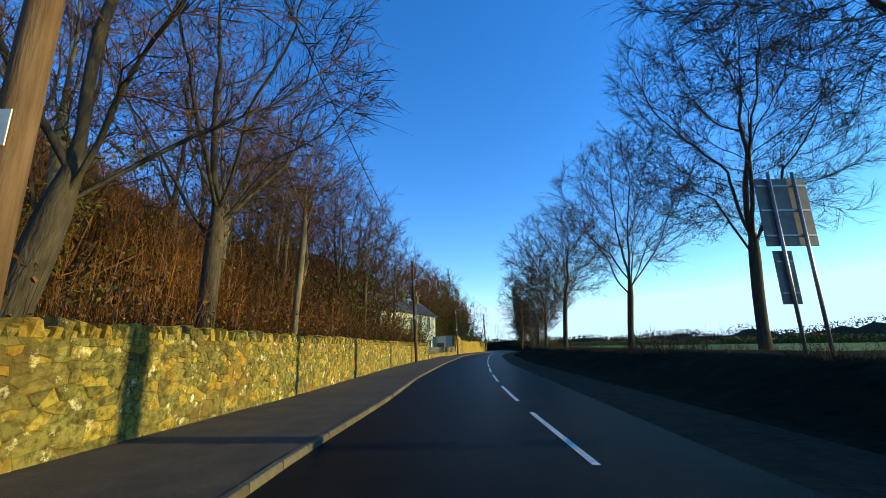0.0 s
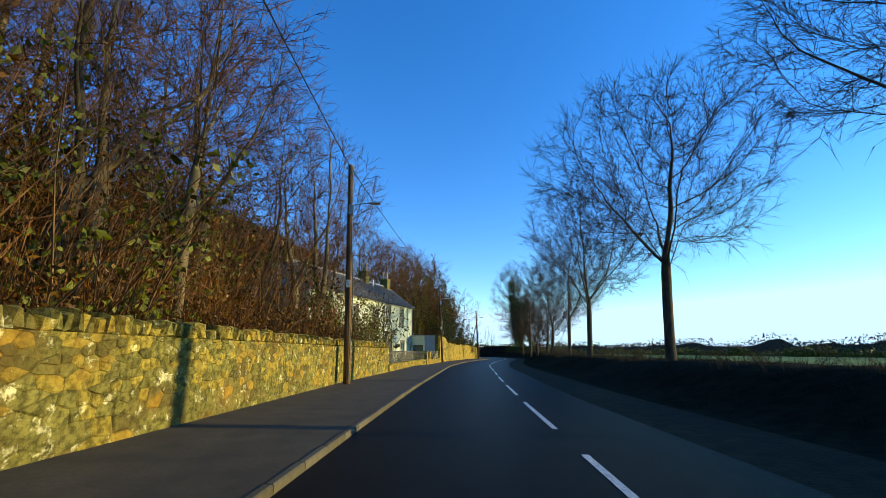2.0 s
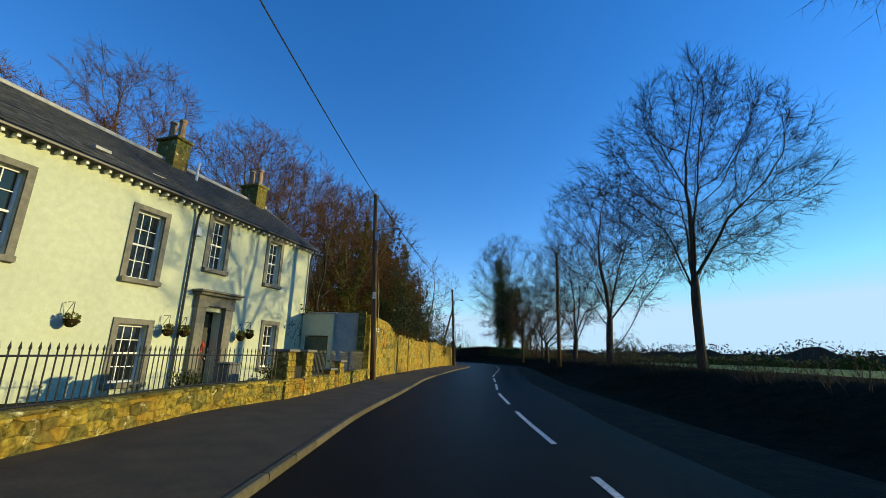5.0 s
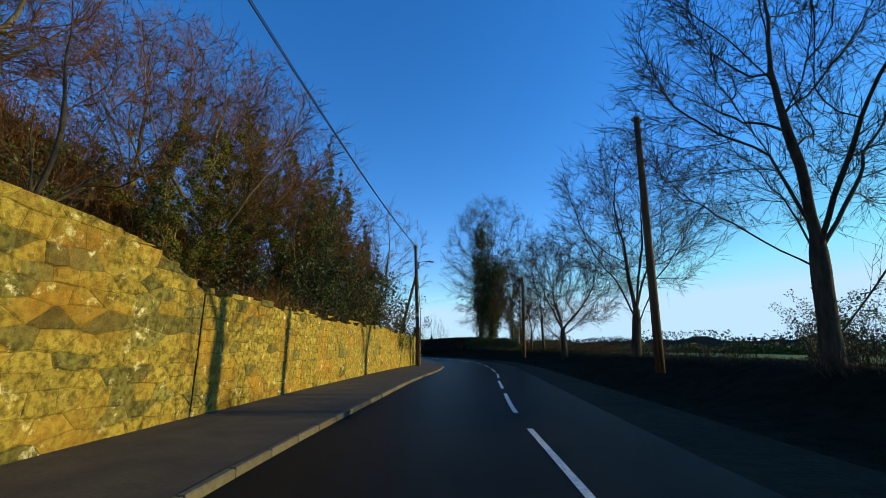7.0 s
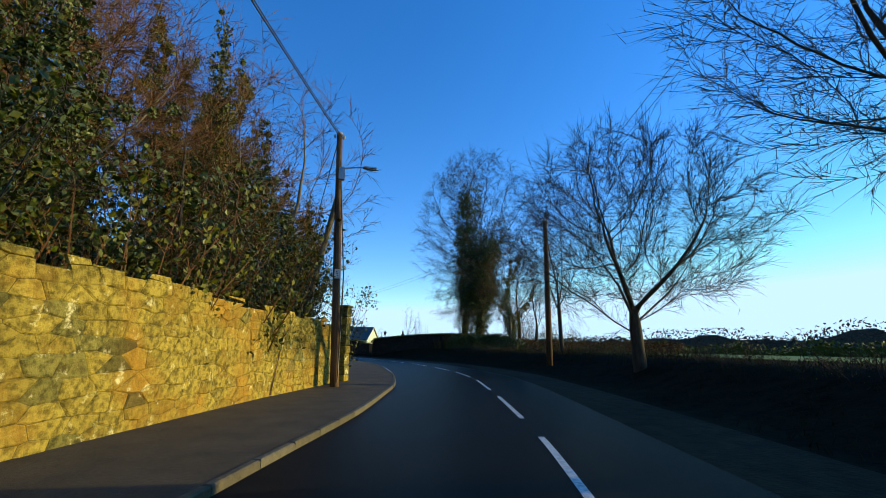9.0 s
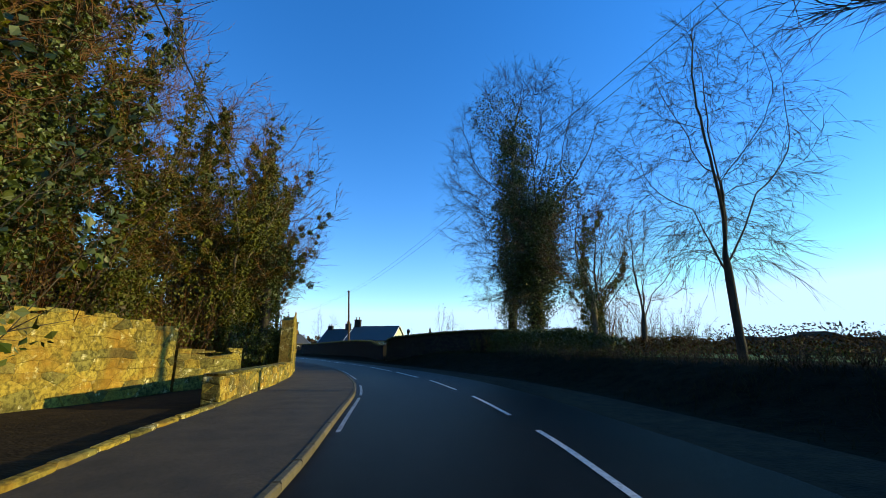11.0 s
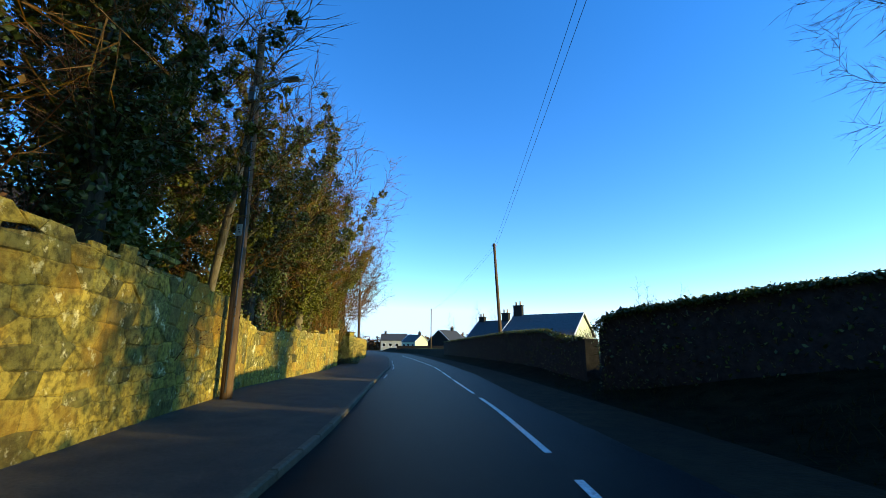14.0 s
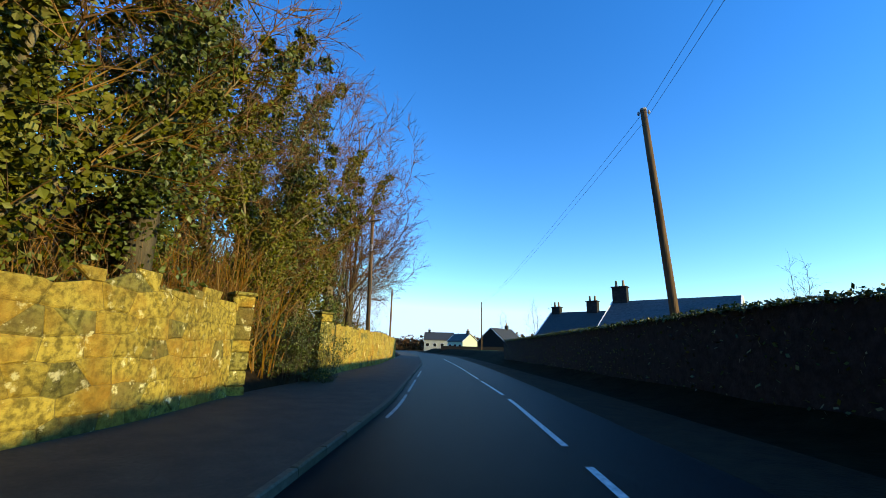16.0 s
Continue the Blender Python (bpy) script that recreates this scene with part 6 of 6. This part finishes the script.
simple_house("bungalow", (10.4, 201.5, 0.0), -18, 9.6, 10.0, 3.0, 5.9, "long low bungalow with grey roof and white bargeboards", "harling", ((-4.3, 1.3, 1.5),), 4)
simple_house("bungalow_wing", (2.9, 211.2, 0.0), -18, 8.6, 9.0, 2.7, 5.7, "older low house with dark roof and tall chimneys", "dark_stone", ((-3.8, 1.0, 0.8), (0.6, 1.2, 1.3)), 3)
simple_house("far_house", (-21.5, 268.0, 0.0), 70, 9.0, 8.0, 3.2, 6.4, "distant house with a dark gabled roof", "dark_stone", ((2.5, 0.8, 1.0),), 3)
simple_house("far_house", (-38.0, 285.0, 0.0), -30, 7.0, 6.0, 3.4, 5.6, "distant white cottage beyond the bend", "harling", ((2.5, 0.7, 0.9),), 3)
simple_house("far_house", (-52.0, 300.0, 0.0), 20, 10.0, 8.0, 4.0, 6.5, "distant house among trees beyond the bend", "grey_render", ((-3.5, 0.8, 1.0),), 4)
far_wall = tagged(part("garden_wall_far", Build().box((-22.0, 262.0, 0.9), (26.0, 0.5, 1.8), 12), "dark_stone"), "dark garden wall round the far houses", "wall", kind="structure")

# far trees: slim garden trees, hedgerows and woods on the skyline
poplar = make_tree("garden_tree", 151, "slim upright bare garden tree", group="slim garden trees", height=11, fork=2.0, reach=1.7, low=1.6, radius=0.13, limbs=4, spread=0.15, n=240, step=0.5, kill=0.8, up=0.4, twigs=2, twiglets=3, twig_r=0.013, belly=0.3)
settle_tree(poplar, 26.5, 221.0, 0, 1.15)
for x, y, s in ((31.0, 235.0, 1.1), (19.0, 238.0, 0.7), (24.0, 186.0, 0.65), (-12.0, 300.0, 1.5), (-20.0, 310.0, 1.7), (-33.0, 318.0, 1.4), (10.0, 262.0, 0.6), (40.0, 270.0, 0.9)):
    plant_tree(poplar, x, y, x * 31, s, z=0.2)
for x, y, s in ((20.5, 181.0, 0.7), (22.5, 183.5, 0.7), (18.0, 184.0, 0.65), (16.2, 176.0, 0.6), (18.2, 175.0, 0.55)):
    plant_tree(thick_c, x, y, x * 31, s, "garden bush behind the wall", z=0.2)


def skyline(name, seed, path, height, n, label, mat, fine=0.12):
    """A far hedge or wood: leafy clumps of uneven height along a path, one object of many small pieces."""
    rng_s = np.random.default_rng(seed)
    b = Build()
    path = np.array(path, float)
    seg = np.linalg.norm(np.diff(path, axis=0), axis=1)
    cum = np.r_[0, np.cumsum(seg)]
    bumps = rng_s.uniform(0.45, 1.0, 60)
    for _ in range(n):
        u = rng_s.uniform(0, cum[-1])
        p = np.array([np.interp(u, cum, path[:, 0]), np.interp(u, cum, path[:, 1])])
        hh = height * np.interp(u / cum[-1] * 59, range(60), bumps)
        z = hh * rng_s.uniform(0, 1) ** 1.3
        s = height * fine * rng_s.uniform(0.5, 1.2)
        c = np.array((p[0] + rng_s.normal(0, height * 0.25), p[1] + rng_s.normal(0, height * 0.25), z))
        u1, v1 = rng_s.normal(0, 1, 3), rng_s.normal(0, 1, 3)
        u1 *= s / np.linalg.norm(u1)
        v1 *= s / np.linalg.norm(v1)
        b.add([c - u1, c + v1 * 0.7, c + u1, c - v1 * 0.7], [(0, 1, 2), (0, 2, 3)])
    steps = max(8, int(cum[-1] / (height * 0.5)))      # the dense lower growth
    base = len(b.v)
    for k in range(steps + 1):
        u = cum[-1] * k / steps
        x, y = np.interp(u, cum, path[:, 0]), np.interp(u, cum, path[:, 1])
        hh = height * np.interp(u / cum[-1] * 59, range(60), bumps) * rng_s.uniform(0.55, 0.8)
        b.v += [(float(x - 0.3 * height), float(y), -0.5), (float(x), float(y), float(hh)), (float(x + 0.3 * height), float(y), -0.5)]
    for k in range(steps):
        o = base + 3 * k
        b.f += [(o, o + 1, o + 4, o + 3), (o + 1, o + 2, o + 5, o + 4)]
    ob = part(name, b, mat)
    return tagged(ob, label, "trees", kind="stuff")


skyline("far_hedgerow", 1, ((240, -40), (150, 60), (120, 150), (95, 240), (55, 330), (0, 380)), 8.0, 24000, "far dark hedgerow and trees beyond the pasture", "twig", 0.05)
skyline("far_woods", 2, ((620, 0), (520, 200), (380, 400), (200, 560), (-40, 640), (-200, 560)), 13, 12000, "distant woods along the horizon", "twig")
skyline("field_hedge", 3, ((78, 20), (66, 70), (58, 110), (56, 140), (60, 170), (45, 215), (20, 250)), 2.8, 24000, "scrubby field hedge behind the bank", "leaf_olive", 0.075)
skyline("village_trees", 4, ((-5, 320), (-40, 330), (-75, 330), (-110, 320)), 7.5, 4500, "trees behind the far houses", "twig_red")


# ---------------------------------------------------------------- kerbstones and road markings
kerbstone = Build().box((0, 0, 0), (0.12, 0.93, 0.24), 0, 0.02).mesh("kerbstone")
kerbstone.materials.append(M["kerb"])
y = -8.0
while y < 206:
    x0, x1 = KERB(y), KERB(y + 0.93)
    k = new("kerbstone", kerbstone)
    k.parent = footway
    ln = math.hypot(x1 - x0, 0.93)
    k.matrix_basis = pose((x0 + x1) / 2 - 0.06, y + 0.465, -0.012, random.uniform(-0.4, 0.4), random.uniform(-1, 1), -math.degrees(math.atan2(x1 - x0, 0.93))) @ Matrix.Diagonal((1, ln / 0.945, 1, 1))
    y += 0.93

markings = []
ENDS = (-15.6, -9.1, 10.2, 43.1, 68.2, 84.6, 90.6, 95.9, 101.0, 106.7, 112.9, 124.5, 131.3, 138.4, 146.4, 153.9, 160.5, 166.0, 172.6, 184.8, 208.8)     # where some of the dashes end
for a, b in zip(ENDS, ENDS[1:]):
    n = max(1, round((b - a) / 6.3))
    for k in range(n):
        s1 = a + (b - a) * (k + 1) / n
        markings.append((s1 - (b - a) / n * (0.68 if s1 < 140 else 0.84), s1))
for s0, s1 in markings:
    d = Build()
    ys = np.linspace(s0, s1, 6)
    for q in ys:
        tx, ty = CENTRE(q + 0.5) - CENTRE(q - 0.5), 1.0
        ln = math.hypot(tx, ty)
        for w in (-0.055, 0.055):
            d.v.append((CENTRE(q) + w * ty / ln, q - w * tx / ln, 0.005))
    d.f = [(2 * i, 2 * i + 1, 2 * i + 3, 2 * i + 2) for i in range(5)]
    part("centre_dash", d, "paint", road)
for s0, s1, off in ((119, 124.5, 0.12), (125.2, 129, 0.14), (132.5, 136.0, 0.22), (136.8, 140.5, 0.24), (160.5, 163.0, 0.2), (168.0, 172.0, 0.22), (172.8, 177.5, 0.22), (179, 184, 0.22)):
    d = Build()
    ys = np.linspace(s0, s1, 8)
    for q in ys:
        d.v += [(KERB(q) + off, q, 0.005), (KERB(q) + off + 0.09, q, 0.005)]
    d.f = [(2 * i, 2 * i + 1, 2 * i + 3, 2 * i + 2) for i in range(7)]
    part("edge_line", d, "worn_paint", road)


# ---------------------------------------------------------------- stones of the walls
def stone_shapes(seed, n, rough):
    """Unit blocks with jittered corners and rounded edges, for sharing."""
    shapes, r = [], random.Random(seed)
    for _ in range(n):
        b = Build()
        cut = 0.13
        corners = [(r.uniform(-rough, rough), r.uniform(-rough, rough)) for _ in range(4)]
        base = [(-0.5, -0.5), (0.5, -0.5), (0.5, 0.5), (-0.5, 0.5)]
        for x, q in ((-0.5, 0.0), (0.22, 0.0), (0.5, cut)):
            for (cy, cz), (jy, jz) in zip(base, corners):
                b.v.append((x + (r.uniform(-0.12, 0.08) if x == 0.5 else 0), (cy + jy * (1 if cy < 0 else -1) * 0.5) * (1 - 2 * q), (cz + jz * 0.5) * (1 - 2 * q)))
        b.f = [(3, 2, 1, 0), (8, 9, 10, 11)]
        for a in (0, 4):
            b.f += [(a + i, a + (i + 1) % 4, a + 4 + (i + 1) % 4, a + 4 + i) for i in range(4)]
        shapes.append(b)
    return shapes


SHAPES = stone_shapes(5, 12, 0.16)
shape_meshes = {}
for mat in ("stone", "stone_mossy", "dark_stone"):
    for i, b in enumerate(SHAPES):
        me = b.mesh("stone_block")
        me.materials.append(M[mat])
        shape_meshes[mat, i] = me


def clip(poly, px, py, nx, ny):
    """The part of a polygon on the inner side of a line."""
    out = []
    for k in range(len(poly)):
        (ax, ay), (bx, by) = poly[k - 1], poly[k]
        da, db = (ax - px) * nx + (ay - py) * ny, (bx - px) * nx + (by - py) * ny
        if (da <= 0) != (db <= 0):
            t = da / (da - db)
            out.append((ax + (bx - ax) * t, ay + (by - ay) * t))
        if db <= 0:
            out.append((bx, by))
    return out


def lay_stones(pts, seed, w=0.3, h=0.2, base=0.04, ragged=0.0, jitter=0.4, drop=0.12, joint=0.011, proud=(0.006, 0.03), big_base=0.0, square=1.7):
    """Irregular stones for a wall's face along (x, y, top) points: each stone as vertices and faces, fitted to its neighbours."""
    r = random.Random(seed)
    p = np.array(pts, float)
    cum = np.r_[0, np.cumsum(np.hypot(np.diff(p[:, 0]), np.diff(p[:, 1])))]
    total, top = cum[-1], p[:, 2].max() + ragged
    k = square * w / h
    seeds, z, row = [], base + h * 0.5, 0
    while z < top + h:
        wide = 1.9 if z < big_base else 1.0
        u = r.uniform(-1.0, 0.0) * w
        hh = h * (1.7 if z < big_base else 1.0) * r.uniform(0.75, 1.3)
        while u < total + w:
            step = w * wide * r.uniform(0.55, 1.6)
            if r.random() > drop:
                seeds.append((u + step / 2, (z + r.uniform(-jitter, jitter) * hh * 0.6) * k))
            u += step
        z += hh
    cell, grid = w * 1.6 * max(1.0, square * 0.7), {}
    for q in seeds:
        grid.setdefault((int(q[0] // cell), int(q[1] // cell)), []).append(q)
    stones = []
    for sx, sz in seeds:
        q = 1.4 * w
        qz = q * max(1.0, square)
        poly = [(sx - q, sz - qz), (sx + q, sz - qz), (sx + q, sz + qz), (sx - q, sz + qz)]
        gx, gz = int(sx // cell), int(sz // cell)
        for i in (-2, -1, 0, 1, 2):
            for j in (-2, -1, 0, 1, 2):
                for ox, oz in grid.get((gx + i, gz + j), ()):
                    dx, dz = ox - sx, oz - sz
                    if (dx or dz) and dx * dx + dz * dz < 16 * w * w:
                        poly = clip(poly, sx + dx / 2, sz + dz / 2, dx, dz)
        here = float(np.interp(sx, cum, p[:, 2])) + ragged * r.uniform(-0.2, 1.0)
        for line in ((0.0, 0.0, -1, 0), (total, 0.0, 1, 0), (0.0, base * k, 0, -1), (0.0, here * k, 0, 1)):
            poly = clip(poly, *line) if len(poly) > 2 else poly
        if len(poly) < 3:
            continue
        poly = [(a, b / k) for a, b in poly]
        cx, cz = sum(q[0] for q in poly) / len(poly), sum(q[1] for q in poly) / len(poly)
        size = max(abs(a - cx) + abs(b - cz) for a, b in poly)
        if size < 0.05:
            continue
        g = max(0.5, 1 - joint / size)
        n, out = len(poly), r.uniform(*proud)
        verts = []
        for scale, depth in ((g, -0.05), (g, 0.003), (g * 0.84, out)):
            for a, b in poly:
                u, zz = cx + (a - cx) * scale, cz + (b - cz) * scale
                x, y = np.interp(u, cum, p[:, 0]), np.interp(u, cum, p[:, 1])
                e0, e1 = max(u - 0.05, 0), min(u + 0.05, total)
                tx, ty = np.interp(e1, cum, p[:, 0]) - np.interp(e0, cum, p[:, 0]), np.interp(e1, cum, p[:, 1]) - np.interp(e0, cum, p[:, 1])
                ln = math.hypot(tx, ty) or 1
                d = depth + (r.uniform(-0.005, 0.006) if depth > 0.004 else 0)
                verts.append((float(x + ty / ln * d), float(y - tx / ln * d), float(zz)))
        faces = [tuple(2 * n + i for i in range(n))]
        for a in (0, n):
            faces += [(a + i, a + (i + 1) % n, a + n + (i + 1) % n, a + n + i) for i in range(n)]
        stones.append((verts, faces))
    return stones


def stones_on(wall, places, seed, mossy=0.25, stretch=None, most=300, base_mat="stone", name="stone_block"):
    """Stones as parts of a wall within a stretch of the plan; those beyond it joined into one mesh. A place is either the
    stone's own vertices and faces, or a matrix and a size for one of the shared blocks."""
    r = random.Random(seed)
    rest, count = {}, 0
    for first, second in places:
        mat = "stone_mossy" if r.random() < mossy else base_mat
        i = r.randrange(len(SHAPES))
        own = isinstance(first, list)
        y = first[0][1] if own else first.translation.y
        if count < most and (stretch is None or stretch[0] <= y <= stretch[1]):
            if own:
                o = Vector(first[0])
                b = Build()
                b.v, b.f = [tuple(Vector(v) - o) for v in first], second
                me = b.mesh("stone_block")
                me.materials.append(M[mat])
                t = Matrix.Translation(o)
            else:
                me, t = shape_meshes[mat, i], first @ Matrix.Diagonal((*second, 1))
            ob = new(name, me)
            ob.parent = wall
            ob.matrix_basis = t
            count += 1
        else:
            b = rest.setdefault(mat, Build())
            if own:
                b.add(first, second)
            else:
                t = first @ Matrix.Diagonal((*second, 1))
                b.add([t @ Vector(v) for v in SHAPES[i].v], SHAPES[i].f)
    for mat, b in rest.items():
        q = part("rubble", b, mat, wall)
        q["kind"] = "stuff"


SPECS = {
    "boundary_wall_1": (dict(w=0.21, h=0.14, big_base=0.5, joint=0.009, proud=(0.002, 0.028), square=1.15, drop=0.2), 0.7, (4.5, 10), 300),
    "boundary_wall_2": (dict(w=0.42, h=0.29, jitter=0.36), 0.2, None, 300),
    "boundary_wall_3": (dict(w=0.40, h=0.28, jitter=0.36, ragged=0.22), 0.06, (92, 102), 300),
    "boundary_wall_4": (dict(w=0.44, h=0.32, jitter=0.32, ragged=0.35), 0.08, None, 300),
    "boundary_wall_5": (dict(w=0.42, h=0.30, jitter=0.36, ragged=0.34), 0.3, (143, 153), 300),
    "boundary_wall_6": (dict(w=0.48, h=0.33, jitter=0.32, ragged=0.3), 0.2, None, 300),
    "boundary_wall_7": (dict(w=0.48, h=0.33, jitter=0.34, ragged=0.15), 0.1, None, 150),
    "garden_wall": (dict(w=0.25, h=0.15, square=1.15), 0.35, (66, 79), 300),
    "low_wall": (dict(w=0.30, h=0.18, square=1.3), 0.55, None, 300),
}
for n, (wname, (spec, mossy, stretch, most)) in enumerate(SPECS.items()):
    pts, thick, _ = WALLS[wname]
    places = lay_stones(pts, 40 + n, **spec)
    if wname in ("boundary_wall_4", "low_wall", "boundary_wall_2", "boundary_wall_6"):
        x, y, t = pts[0]
        places += lay_stones([(x - thick - 0.02, y, t), (x + 0.01, y, t)], 90 + n, **spec)
    stones_on(wall_objects[wname], places, 60 + n, mossy, stretch, most)

# upright coping of the first wall, and flat copes on the low ones
r = random.Random(3)
cope = []
y = -23.5
while y < 53:
    w = r.uniform(0.09, 0.2)
    h = r.uniform(0.16, 0.36)
    cope.append((pose(WALL(y) - 0.22 + r.uniform(-0.04, 0.04), y + w / 2, 1.72 + h / 2, r.uniform(-9, 9), 0, -2 + r.uniform(-6, 6)), (0.46, w - 0.012, h)))
    y += w
stones_on(wall_objects["boundary_wall_1"], cope, 5, 0.5, (4, 30), 200, name="coping_stone")
for wname, over in (("garden_wall", 0.42), ("low_wall", 0.48)):
    pts, thick, _ = WALLS[wname]
    cope, y = [], pts[0][1]
    while y < pts[-1][1] - 0.1:
        w = min(r.uniform(0.5, 0.9), pts[-1][1] - y)
        t = float(np.interp(y, [q[1] for q in pts], [q[2] for q in pts]))
        dx = WALL(y + w) - WALL(y)
        cope.append((pose(WALL(y + w / 2) - thick / 2 + 0.03, y + w / 2, t + 0.035, 0, 0, -math.degrees(math.atan2(dx, w))), (over, w / math.cos(math.atan2(dx, w)) - 0.01, 0.08)))
        y += w
    stones_on(wall_objects[wname], cope, 8, 0.6 if wname == "low_wall" else 0.85, name="coping_stone")

# end pillar of the wall by the gateway, pier beyond the gap, and the old wall in the yard
for x, y, h, lab in ((-3.75, 168.35, 2.45, "weathered stone gate pillar at the wall's end"), (-5.55, 174.2, 2.5, "weathered stone gate pillar beyond the gap"), (10.15, 111.75, 2.75, "square stone pillar at the end of the wall"), (7.6, 137.75, 2.6, "leaning stone gate post under the trees")):
    p = thing("gate_pillar", (x, y, 0.05), lab, "pillar", "stone gate pillars", -20)
    z, k = 0.0, 0
    while z < h:
        hh = 0.3 + 0.08 * ((k * 7) % 3)
        local("stone_block", Build().box((0.01 * (k % 2), 0, z + hh / 2), (0.52 - 0.02 * (k % 3), 0.52 - 0.02 * ((k + 1) % 3), hh - 0.012), 0, 0.03), "stone_mossy" if k % 3 else "stone", p)
        z += hh
        k += 1
    local("cap", Build().box((0, 0, z + 0.05), (0.6, 0.6, 0.1), 0, 0.03), "stone_mossy", p)
yard_pts = [(4.3, 116.0, 2.3), (5.0, 120.0, 2.35), (5.6, 124.0, 2.35), (6.25, 126.6, 2.2)]
yard = wall_core("yard_wall", yard_pts, 0.5, "old pale stone wall at the back of the yard")
wall_objects["yard_wall"] = yard
stones_on(yard, lay_stones(yard_pts, 77, 0.42, 0.29, ragged=0.2), 78, 0.25)
ruin_pts = [(6.3, 126.7, 1.5), (7.0, 127.6, 1.2), (7.9, 128.4, 1.35)]
ruin = wall_core("broken_wall", ruin_pts, 0.45, "broken lower end of the yard wall")
stones_on(ruin, lay_stones(ruin_pts, 79, 0.42, 0.29, ragged=0.35), 80, 0.5)
edge = []
y = 111.9
while y < 122.0:
    dx = WALL(y + 0.9) - WALL(y)
    edge.append((pose(WALL(y + 0.45) + 0.02, y + 0.45, 0.12, 0, 0, -math.degrees(math.atan2(dx, 0.9))), (0.16, 0.89, 0.16)))
    y += 0.9
stones_on(footway, edge, 9, 0.4, name="edging_stone")
